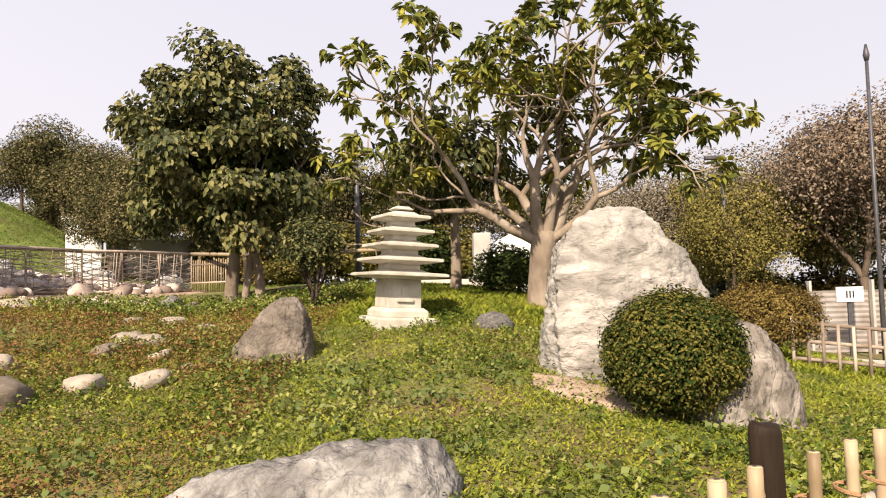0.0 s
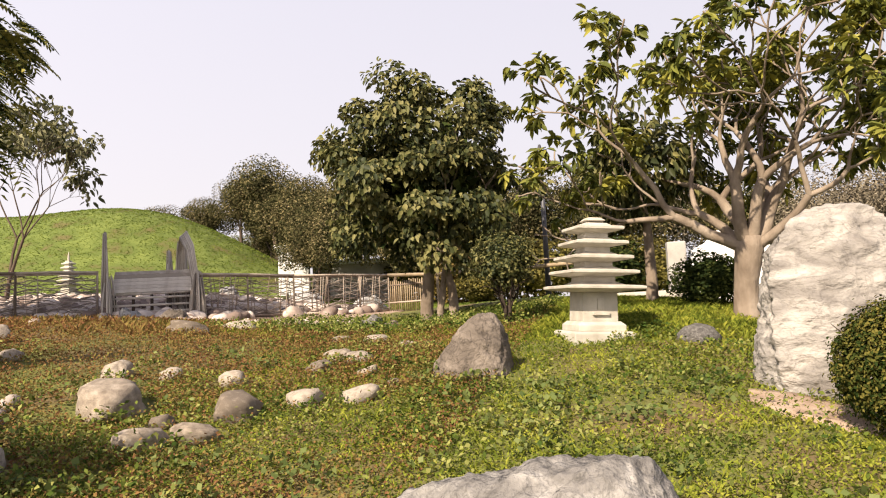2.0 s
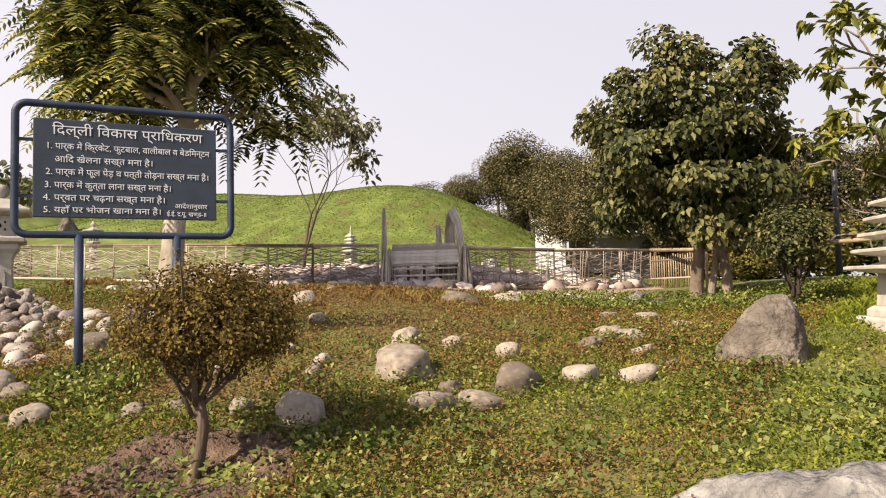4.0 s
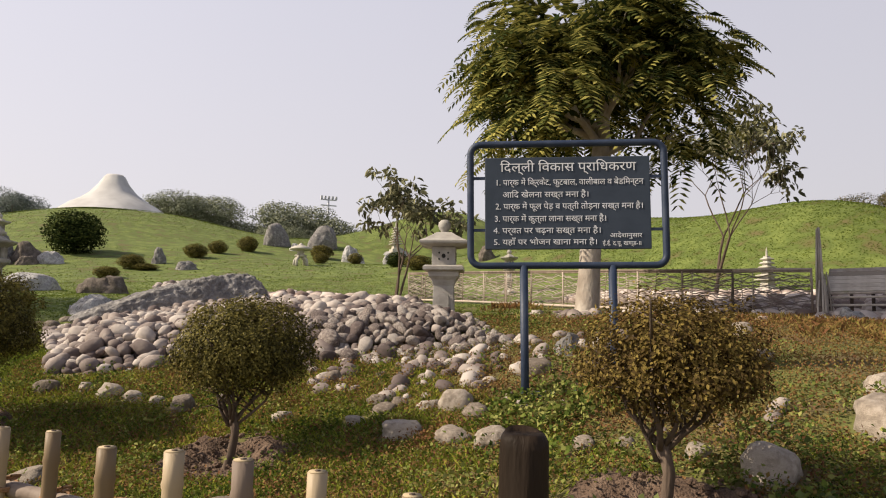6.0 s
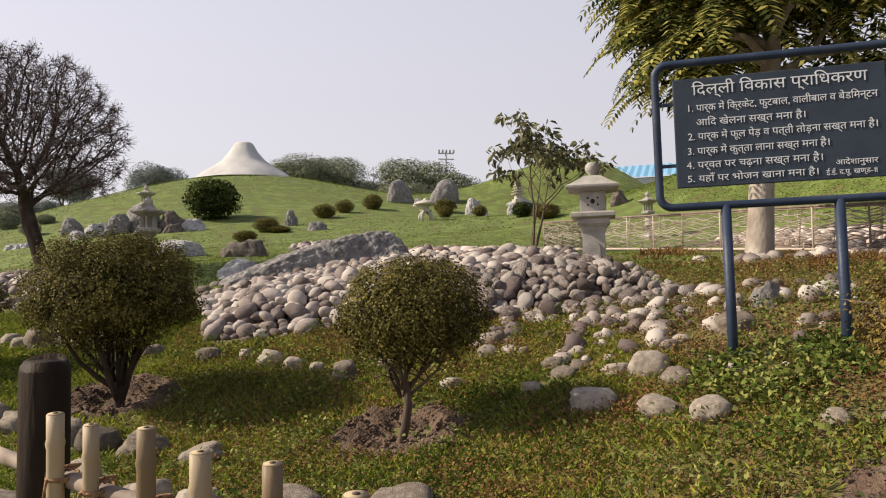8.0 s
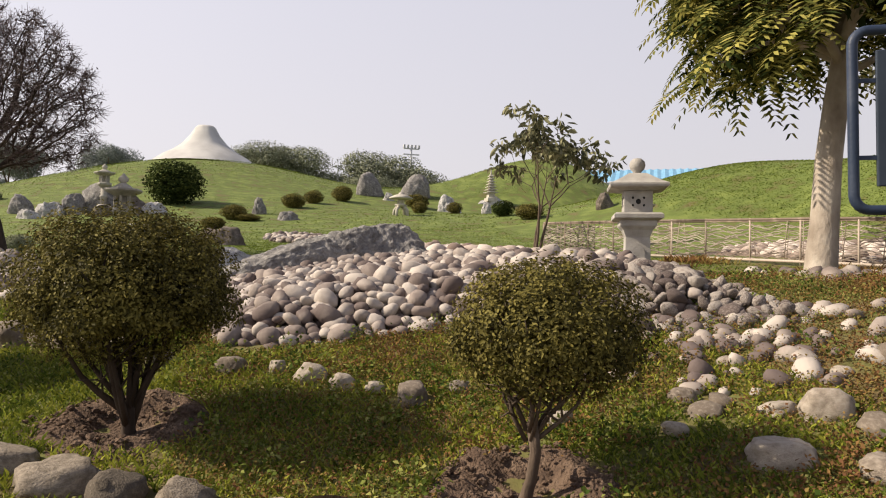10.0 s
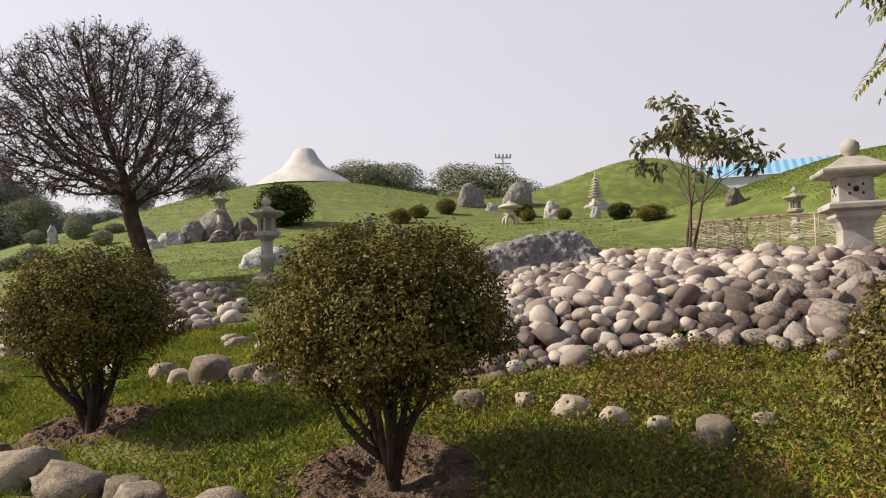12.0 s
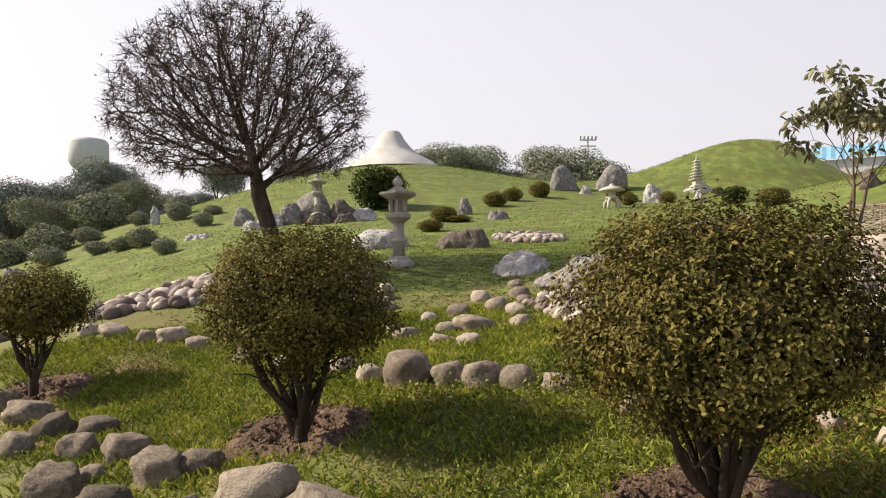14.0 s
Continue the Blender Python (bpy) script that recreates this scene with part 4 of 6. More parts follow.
boulders([(-6.12, 10.1, .27, .23), (-7.24, 6.83, .2, .24), (-4.77, 3.82, .11, .14), (-4.25, 3.93, .19, .36), (-5.47, 3.38, .1, .12), (-5.28, 3.62, .07, .1), (-6.96, 2.49, .2, .2), (-6.46, 2.76, .16, .16), (-7.26, 3.16, .17, .26), (-6.88, 3.18, .14, .15),
          (-7.5, 2.99, .13, .11), (-7.8, 2.62, .13, .11), (-7.89, 2.83, .12, .09), (-8.45, 3.34, .09, .1), (-7.66, 3.74, .08, .1), (-7.52, 4.21, .19, .22), (-9.23, 2.48, .14, .18), (-6.11, 2.94, .16, .18), (-7.71, 2.3, .12, .1), (-8.32, 1.72, .12, .13)], "stones round the notice board")
boulders([(-10.45, -.54, .14, .18), (-10.3, -.14, .1, .14), (-9.98, .12, .15, .2), (-9.72, .35, .11, .17), (-9.5, .6, .09, .17), (-9.2, .84, .16, .22), (-9.28, 1.28, .1, .12), (-8.12, 2.67, .11, .12), (-10.9, -1.2, .13, .18), (-13.23, -3.35, .16, .2), (-12.69, -3.1, .13, .32),
          (-12.42, -2.75, .25, .4), (-12.17, -2.41, .16, .32), (-11.98, -2.13, .18, .3), (-11.8, -1.87, .15, .24), (-11.55, -1.6, .13, .2), (-16.27, -6.96, .15, .2), (-16.06, -6.55, .2, .18), (-15.59, -5.96, .15, .18), (-15.5, -5.63, .22, .22), (-15.1, -5.2, .16, .17)], "row of stones edging the upper bed", "rounded pale stone in a row edging the bed")
boulders([(-14.3, -4.5, .17, .2), (-13.8, -4.0, .15, .18), (-15.54, -1.92, .17, .19), (-14.45, -1.85, .26, .22), (-14.53, -2.18, .12, .17), (-15.41, -2.31, .15, .15), (-14.52, -2.66, .17, .16), (-15.53, -1.38, .16, .23), (-16.1, -.95, .17, .21), (-15.0, -1.22, .16, .19), (-16.12, -.48, .14, .17),
          (-16.38, -1.48, .17, .21), (-17.2, -.78, .12, .13), (-14.95, -2.78, .14, .14), (-14.0, -2.3, .13, .12), (-14.9, -.7, .15, .18), (-15.3, -.3, .16, .2), (-14.3, -1.3, .13, .15), (-13.7, -2.0, .14, .14), (-16.8, -.2, .15, .18)], "stones spilling from the pile", "pale river stone spilled below the cobble pile")
boulders([(-9.21, -2.81, .19, .3), (-9.02, -2.42, .25, .22), (-8.74, -1.98, .22, .2), (-8.35, -1.6, .24, .24), (-8.08, -1.25, .18, .24), (-7.9, -.9, .2, .22), (-7.6, -.44, .18, .16), (-12.44, -5.8, .2, .26), (-12.32, -5.4, .19, .2), (-11.39, -4.84, .17, .34), (-10.79, -4.47, .19, .33),
          (-10.93, -4.21, .19, .18), (-10.15, -3.76, .27, .32), (-9.8, -3.34, .26, .27), (-9.57, -2.96, .17, .2), (-10.69, -5.06, .19, .36), (-10.98, -4.95, .1, .24), (-10.25, -4.63, .17, .28), (-10.12, -4.12, .1, .2), (-11.7, -5.3, .16, .28), (-13.1, -6.3, .24, .26), (-13.6, -6.9, .25, .28), (-12.0, -5.9, .16, .3)], "row of stones edging the path", "blunt greyish-buff boulder in the row edging the path", blunt=True)
boulders([(-7.3, -1.25, .19, .24), (-6.77, -.73, .17, .3), (-6.6, -.4, .14, .26), (-6.69, -1.55, .18, .28), (-6.5, -1.15, .14, .28), (-6.3, -.85, .14, .2), (-6.3, .15, .2, .2), (-5.9, .75, .22, .2), (-5.6, .3, .17, .22), (-5.9, -.3, .2, .24), (-5.3, 1.2, .18, .2)], "stones behind the path fence", "buff boulder laid behind the bamboo path fence", True)

# ---- cobble pile ----
def pile_depth(x, y):
    """How far inside the pile's outline a point lies."""
    edges = [((-11.3, -.5), (-10.8, 1.7)), ((-10.8, 1.7), (-9.7, 3.2)), ((-9.7, 3.2), (-8.9, 4.6)), ((-8.9, 4.6), (-13.4, 5.6)), ((-13.4, 5.6), (-15.6, 2.8)), ((-15.6, 2.8), (-15.6, -.9)), ((-15.6, -.9), (-11.3, -.5))]
    d, inside = 9, False
    for (x0, y0), (x1, y1) in edges:
        k = max(0, min(1, ((x - x0) * (x1 - x0) + (y - y0) * (y1 - y0)) / ((x1 - x0) ** 2 + (y1 - y0) ** 2)))
        d = min(d, math.hypot(x - x0 - k * (x1 - x0), y - y0 - k * (y1 - y0)))
        if (y0 > y) != (y1 > y) and x < (x1 - x0) * (y - y0) / (y1 - y0) + x0:
            inside = not inside
    return d if inside else -d


COBBLES = [stone_mesh(200 + i, M["cobble"], 2, .2, "cobble") for i in range(8)]
pile = thing("cobble_pile", on(-12, 2), "sloping heap of pale rounded river cobbles", "stone pile")
prng = random.Random(31)
spots = []
grid_c = {}
tries = 0
while tries < 30000 and len(spots) < 2600:
    tries += 1
    x, y = prng.uniform(-15.8, -7.4), prng.uniform(-1.1, 6)
    d = pile_depth(x, y)
    if d < -.1 or (d < .3 and prng.random() < .4):
        continue
    r = prng.choice((.07, .085, .095, .105, .12, .15)) * prng.uniform(.85, 1.2) * (.7 if x > -10.4 and y > 2.4 else 1.0)
    cell = (int(x // .4), int(y // .4))
    if any((x - a) ** 2 + (y - b) ** 2 < (.62 * (r + c)) ** 2 for i in (-1, 0, 1) for j in (-1, 0, 1) for a, b, c in grid_c.get((cell[0] + i, cell[1] + j), ())):
        continue
    grid_c.setdefault(cell, []).append((x, y, r))
    lift = .3 * float(smooth(-.05, .8, np.array(d))) * (1 if x < -9.5 else .3 + .7 * max(0, (-8 - x) / 1.5)) * (1 - .45 * float(smooth(11.6, 14.6, np.array(-x))))
    spots.append((x, y, gz(x, y) + max(lift, .02) + r * .2 + prng.uniform(-.03, .05), r))
spots.sort(key=lambda s: s[0] * -.9 + s[1] * -.2)
inv = pile.matrix_basis.inverted()
for i, (x, y, z, r) in enumerate(spots[:300]):
    m = inv @ pose(x, y, z, prng.uniform(-55, 55), prng.uniform(-55, 55), prng.uniform(0, 360)) @ Matrix.Diagonal((r * 1.25, r * .95, r * prng.uniform(.6, .85), 1))
    part("cobble", COBBLES[i % 8], pile, at=m)


def joined_stones(name, rows, parent, label, category, mat, rng, flat=.7):
    base = stone_mesh(77, mat, 2, .14)
    bv = np.empty(len(base.vertices) * 3)
    base.vertices.foreach_get("co", bv)
    bv = bv.reshape(-1, 3)
    bf = np.array([p.vertices[:] for p in base.polygons])
    vs, fs = [], []
    for k, (x, y, z, r) in enumerate(rows):
        m = np.array((pose(0, 0, 0, rng.uniform(-40, 40), rng.uniform(-40, 40), rng.uniform(0, 360)) @ Matrix.Diagonal((r * 1.2, r * .95, r * flat * rng.uniform(.85, 1.2), 1))).to_3x3())
        vs.append(bv @ m.T + (x, y, z))
        fs.append(bf + k * len(bv))
    ob = new(name, mesh_of(name, np.concatenate(vs), np.concatenate(fs), mat, True))
    if parent:
        ob.parent, ob.matrix_parent_inverse = parent, parent.matrix_basis.inverted()
        ob["kind"] = "stuff"
        return ob
    return tagged(ob, label, category, kind="stuff")


# the heap's hidden core and the cobbles further up
joined_stones("cobbles_behind", spots[300:] + [(x + prng.uniform(-.1, .1), y + prng.uniform(-.1, .1), z - .12, r) for x, y, z, r in spots], pile, "", "", M["cobble_stuff"], prng)


def scatter(cx, cy, rx, ry, n, r0, r1, seed, label, lift=.35, turn=0.0, mat="cobble_stuff"):
    g = random.Random(seed)
    rows = []
    for _ in range(n):
        a, q = g.uniform(0, 6.28), math.sqrt(g.random())
        dx, dy = math.cos(a) * q * rx, math.sin(a) * q * ry
        x, y = cx + dx * math.cos(turn) - dy * math.sin(turn), cy + dx * math.sin(turn) + dy * math.cos(turn)
        r = g.uniform(r0, r1)
        rows.append((x, y, gz(x, y) + r * lift, r))
    return joined_stones("loose_stones", rows, None, label, "stones", M[mat], g)


scatter(-19.6, -7.2, 2.4, 3.1, 760, .07, .15, 1, "bed of grey-mauve river cobbles on the lawn", .45, -.4)
scatter(-17.8, -4.0, 2.0, 1.2, 110, .08, .17, 2, "loose cobbles trailing over the grass", .3, .4)
scatter(-31.5, 2.6, 2.6, 1.2, 120, .08, .18, 3, "strip of pale cobbles laid in the lawn")
scatter(-19.6, 5.2, 5.0, 1.9, 380, .06, .2, 4, "reddish rubble and stones on bare soil", .3, -.4, "rubble")
scatter(-14.5, 13.8, 7.0, 2.7, 900, .05, .19, 5, "pinkish rubble stones behind the lattice fence", .45, -.2, "rubble")
scatter(-9.0, 15.8, 2.8, 2.2, 330, .06, .2, 6, "pinkish rubble stones beside the bridge", .45, 0, "rubble")
scatter(-7.6, 11.3, 2.8, .5, 190, .045, .1, 7, "pale stones along the foot of the lattice fence", .55, .55, "rubble")
scatter(-10.6, 8.0, 2.2, 1.2, 60, .07, .16, 9, "dark rounded stones at the foot of the tree", .4, .3)
scatter(-9.2, 3.2, 1.8, 1.0, 60, .05, .13, 10, "small stones strewn below the cobble pile", .3, .6)
scatter(-8.4, 4.5, 1.5, .8, 50, .05, .12, 12, "loose cobbles thinning out from the pile", .35, .9)
scatter(-7.2, 4.0, 2.4, 1.2, 40, .04, .09, 11, "small stones strewn in the ground cover", .3, .3)

# ---- large rocks further off ----
def crag(x, y, w, h, mat, seed, label, d=.6, group=""):
    g = random.Random(seed)
    pts = []
    for i in range(9):
        a = 2 * math.pi * i / 9
        pts.append((math.cos(a) * w / 2 * g.uniform(.85, 1.1), math.sin(a) * w / 2 * d * g.uniform(.85, 1.1), -.1))
        if i % 2:
            pts.append((math.cos(a) * w / 2 * g.uniform(.5, .8), math.sin(a) * w / 2 * d * g.uniform(.4, .8), h * g.uniform(.45, .9)))
    for k in range(3):
        pts.append((g.uniform(-.32, .32) * w, g.uniform(-.25, .25) * w * d, h * g.uniform(.82, 1)))
    return rock("rock", x, y, hull_rock("rock", pts, M[mat], 3, .09 * min(w, 1.5), 2.2 / max(w, .5), seed), label, group=group, rz=g.uniform(60, 120))


rock("ridge_rock", -15.85, 1.5, hull_rock("ridge_rock", [(-.6, -2.1, -.3), (.55, -2.0, -.3), (.7, 0, -.3), (.6, 1.45, -.3), (-.6, 1.35, -.3), (.1, -1.7, -.1), (0, -1.0, .02), (.15, -.4, .16), (.15, .2, .38), (.1, .75, .66), (0, 1.15, .62), (-.2, .5, .45), (.35, .9, .3)], M["grey_rock"], 6, .05, 2.2, 14, .3),
     "long craggy grey rock crowning the cobble pile", dz=.13)
crag(-29.9, -2.8, 2.4, .6, "white_rock", 41, "low pale rock lying on the lawn")
crag(-27.0, -.3, 1.5, .62, "brown_rock", 42, "dark jagged rock lying on the lawn")
crag(-18.8, -.3, 1.15, .34, "white_rock", 43, "smooth pale boulder in long grass", 1.2)
crag(-17.6, .5, .8, .3, "grey_rock", 44, "tilted grey rock at the edge of the cobbles")
crag(-19.6, -3.2, .7, .2, "brown_rock", 45, "dark flat stone at the foot of a lantern")
crag(-52, 15.9, 1.7, 1.3, "white_rock", 46, "upright pale rock on the hillside")
crag(-59.8, 11.8, 2.4, 1.9, "grey_rock", 47, "grey craggy pointed rock on the hillside")
crag(-59.3, 15.4, 2.6, 2.2, "grey_rock", 48, "grey craggy upright rock on the hillside")
crag(-57.5, 12.8, 1.0, .7, "white_rock", 49, "small white rock on the hillside")
crag(-49, 17.5, .7, 1.0, "white_rock", 50, "small upright white stone")
crag(-56.6, 20.9, 2.4, .6, "white_rock", 51, "pale rock mound under a small pagoda")
crag(-33, 17, .9, .8, "brown_rock", 52, "dark upright rock above the lattice fence")
for i, (dx, dy, w, h) in enumerate([(0, 0, 2.4, 2.4), (1.2, -2.2, 1.6, 1.2), (.5, 1.8, 1.8, 1.7), (-.5, -3.8, 1.3, 1.6), (1.5, 3.0, 1.6, 1.1), (1.8, .6, 1.5, 1.0), (.8, -1.1, 1.2, 1.8), (2.2, -3.0, 1.2, .7), (1.9, 1.9, 1.1, .8)]):
    crag(-47.6 + dx, -6.4 + dy, w, h * .72, ("grey_rock", "white_rock", "brown_rock")[i % 3], 60 + i, "jagged rock in a rockery on the lawn", group="rockery rocks")
crag(-8.05, 5.05, .62, .26, "grey_rock", 93, "angular grey slab among the cobbles by the notice board")
crag(-42, 3.5, 1.2, .5, "grey_rock", 71, "low grey rock on the lawn")
crag(-45.5, 2.2, .8, 1.0, "grey_rock", 72, "small upright grey rock among bushes")
crag(-11, 17.5, 1.3, .42, "white_rock", 73, "pale boulder behind the lattice fence")
crag(-9.2, 18.5, 1.9, .45, "white_rock", 74, "pale boulder behind the lattice fence")
crag(-7.7, 19.5, 1.6, .42, "white_rock", 75, "pale boulder behind the lattice fence")
crag(-4.2, 11.7, .6, .2, "brown_rock", 76, "dark rock at the foot of the dense tree")
crag(-9.0, 11.3, .7, .3, "white_rock", 77, "weathered grey rock below the bridge")
crag(-8.1, 11.2, .8, .26, "brown_rock", 78, "dark low rock below the lattice fence")
crag(-4.75, 12.1, 1.0, .26, "grey_rock", 79, "pale rock beside the bamboo rail")


# ---- bare soil ----
def soil_patch(cx, cy, rx, ry, mat, label, turn=0.0, seed=0):
    """A ragged sheet of bare soil that follows the ground."""
    n, v, f = 40, [], []
    rings = (0, .25, .5, .75, .9, 1.0)
    for k, q in enumerate(rings):
        for i in range(n):
            a = 2 * math.pi * i / n
            w = q * (1 + .22 * noise.noise(Vector((math.cos(a) * 2, math.sin(a) * 2, seed))) * q)
            dx, dy = math.cos(a) * w * rx, math.sin(a) * w * ry
            x, y = cx + dx * math.cos(turn) - dy * math.sin(turn), cy + dx * math.sin(turn) + dy * math.cos(turn)
            v.append((x, y, gz(x, y) + (.03 if q < 1 else -.05) + .015 * noise.noise(Vector((x * 3, y * 3, seed)))))
    for j in range(len(rings) - 1):
        for i in range(n):
            a, b = j * n + i, j * n + (i + 1) % n
            f.append((a, a + n, b + n, b))
    tagged(new("bare_soil", mesh_of("bare_soil", v, f, M[mat], True)), label, "soil", kind="stuff")


soil_patch(1.15, 6.0, .85, .32, "pale_soil", "pale bare soil at the foot of the standing rock", -.75, 1)
soil_patch(-14.5, 13.9, 8.0, 3.1, "red_soil", "pale pinkish bare soil behind the lattice fence", -.15, 2)
soil_patch(-8.2, 16.4, 2.6, 2.8, "pale_soil", "pale pinkish bare soil beside the bridge", .3, 3)
soil_patch(-20.0, 5.5, 6.2, 2.6, "red_soil", "reddish bare soil behind the cobble pile", -.3, 4)
soil_patch(-7.2, 11.4, 3.0, .7, "pale_soil", "pale soil strip along the fence foot", .75, 5)


# ---- lattice fence and bridge ----
def lattice_fence(points, label, spacing=1.0, h=.9, wavy=True, seed=1, sticks=.45):
    """Thin posts with top and bottom rails and wavy split-bamboo strips between."""
    t = thing("lattice_fence", pose(0, 0, 0), label, "fence")
    r = random.Random(seed)
    pts = [Vector((x, y, gz(x, y))) for x, y in points]
    for a, b in zip(pts, pts[1:]):
        n = max(1, round((b - a).length / spacing))
        for i in range(n + 1):
            p = a.lerp(b, i / n)
            tb = Tubes()
            tb.add([p + Vector((0, 0, -.15)), p + Vector((0, 0, h + .03))], [.022, .02], 8)
            part("post", tb.mesh("post", M["bamboo_grey"]), t)
        for z, rad in ((h, .026), (.06, .03), (h - .04, .015)):
            tb = Tubes()
            tb.add([a + Vector((0, 0, z)), a.lerp(b, .5) + Vector((0, 0, z + .01)), b + Vector((0, 0, z))], [rad] * 3, 8)
            part("rail", tb.mesh("rail", M["bamboo_grey"]), t)
        if wavy:
            d = (b - a).normalized()
            ln = (b - a).length
            for k in range(20):
                tb = Tubes()
                z0 = .11 + k * (h - .18) / 20
                ph = r.uniform(0, 6)
                m = int(ln / .09)
                tb.add([a + d * (ln * i / m) + Vector((0, 0, (b - a).z * 0 + z0 + .032 * math.sin(i * .75 + ph) + r.uniform(-.022, .022))) for i in range(m + 1)], [.0105] * (m + 1), 4, cap=False)
                part("wavy_strip", tb.mesh("wavy_strip", M["strip"]), t)
        for q in range(int((b - a).length / sticks)):
            p = a.lerp(b, r.random())
            tb = Tubes()
            tb.add([p + Vector((0, 0, .08)), p + Vector((r.uniform(-.12, .12), r.uniform(-.02, .02), h - .03))], [.009, .007], 5)
            part("thin_stick", tb.mesh("thin_stick", M["bamboo_grey"]), t)
    return t


lattice_fence([(-22.7, 8.75), (-16.8, 9.8), (-11.2, 10.9), (-10.15, 11.75)], "weathered bamboo lattice fence with wavy strips", 1.05)
lattice_fence([(-8.5, 12.5), (-7.4, 14.4), (-6.1, 16.8)], "weathered bamboo lattice fence beside the bridge", .9, seed=4, sticks=.11)
lattice_fence([(-22.7, 8.75), (-24.5, 11.5)], "weathered bamboo lattice fence turning uphill", .9, seed=5)


def slat_panel(a, b, h, label):
    """Upright split-bamboo slats on two rails."""
    t = thing("bamboo_screen", pose(0, 0, 0), label, "fence")
    a, b = Vector((*a, gz(*a))), Vector((*b, gz(*b)))
    n = int((b - a).length / .07)
    r = random.Random(3)
    for i in range(n + 1):
        p = a.lerp(b, i / n)
        tb = Tubes()
        tb.add([p, p + Vector((0, 0, h + r.uniform(-.03, .03)))], [.016, .014], 6)
        part("slat", tb.mesh("slat", M["bamboo"]), t)
    for z in (h * .3, h * .85):
        tb = Tubes()
        tb.add([a + Vector((0, 0, z)), b + Vector((0, 0, z))], [.02, .02], 6)
        part("rail", tb.mesh("rail", M["bamboo_grey"]), t)


slat_panel((-6.1, 16.8), (-4.9, 16.2), .75, "yellow split-bamboo screen between the rails")


def rail_fence():
    t = thing("bamboo_rail", pose(0, 0, 0), "single sloping bamboo rail on short posts", "fence")
    path = [(-6.1, 16.8, .9), (-4.4, 15.2, .8), (-2.6, 14.2, .72), (-.9, 13.6, .72)]
    pts = [Vector((x, y, gz(x, y) + h)) for x, y, h in path]
    tb = Tubes()
    tb.add(pts, [.04] * 4, 10)
    part("rail", tb.mesh("rail", M["bamboo"]), t)
    for p in pts[1:]:
        tb = Tubes()
        tb.add([p + Vector((0, 0, -1)), p], [.03, .03], 8)
        part("post", tb.mesh("post", M["bamboo"]), t)


rail_fence()


def bridge():
    """A small bamboo bridge: bundled pole gateposts, a plank ramp and slatted sides."""
    a, b = Vector((-10.05, 11.85)), Vector((-8.5, 12.55))
    yaw = math.degrees(math.atan2(b.y - a.y, b.x - a.x))
    z = gz((a.x + b.x) / 2, (a.y + b.y) / 2) - .05
    w = (b - a).length
    t = thing("bamboo_bridge", pose(a.x, a.y, z, 0, 0, yaw), "weathered bamboo footbridge with bundled pole gateposts", "bridge")
    r = random.Random(9)

    def bundle(x, y, h, n, spread, arch=0):
        g = part("gatepost", mesh_of("gatepost", *lathe([(.02, 0), (.02, .1)], 6), M["cane"]), t, at=pose(x, y, 0))
        for i in range(n + 6):
            dx, dy = r.uniform(-spread, spread), r.uniform(-spread, spread)
            hh = h * (1 - .35 * abs(dx) / spread * r.random() - arch * (dx / spread + 1) * .3)
            tb = Tubes()
            tb.add([(dx, dy, -.2), (dx * .8, dy * .8, hh * .5), (dx * .45, dy * .45, hh)], [.02, .018, .012], 6)
            part("pole", tb.mesh("pole", M["cane"]), g)

    bundle(0, 0, 1.78, 16, .09)
    bundle(.05, -.06, .95, 14, .15)
    bundle(w, 0, .98, 20, .17)
    bundle(w - .48, .9, 1.78, 26, .16)
    bundle(w - .75, 1.05, 1.5, 14, .1)
    for k in range(16):  # canes arching from the far post down to the near one
        g = r.uniform(-.07, .07)
        tb = Tubes()
        tb.add([(w - .45 + g, .85, .5), (w - .48 + g, .8, 1.35 + g), (w - .38 + g, .6, 1.76 + g), (w - .2 + g, .3, 1.45 + g), (w - .06 + g, .02, .8), (w + .02 + g, -.04, -.1)], [.018, .018, .016, .016, .015, .014], 6)
        part("arched_cane", tb.mesh("arched_cane", M["cane"]), t)
    for i in range(6):
        part("plank", boxed(.08, w - .1, .0, .085, 0, .03, bevel=.006), t, at=pose(0, .06 + i * .05, .58 + i * .072, 55), mat=M["cane"])
    for zz in (.06, .2, .34, .48, .55):
        tb = Tubes()
        tb.add([(0, .0, zz), (w, .0, zz + r.uniform(-.02, .02))], [.022, .022], 8)
        part("side_rail", tb.mesh("side_rail", M["cane"]), t)
    for k in range(5):
        tb = Tubes()
        tb.add([(.15 + k * w / 5, .05, -.1), (.15 + k * w / 5, .05, .56)], [.03, .03], 8)
        part("strut", tb.mesh("strut", M["bark_dark"]), t)
    part("sill", boxed(-.2, w + .3, -.15, .1, -.12, .02, bevel=.02), t, "concrete sill", mat=M["concrete"])


bridge()


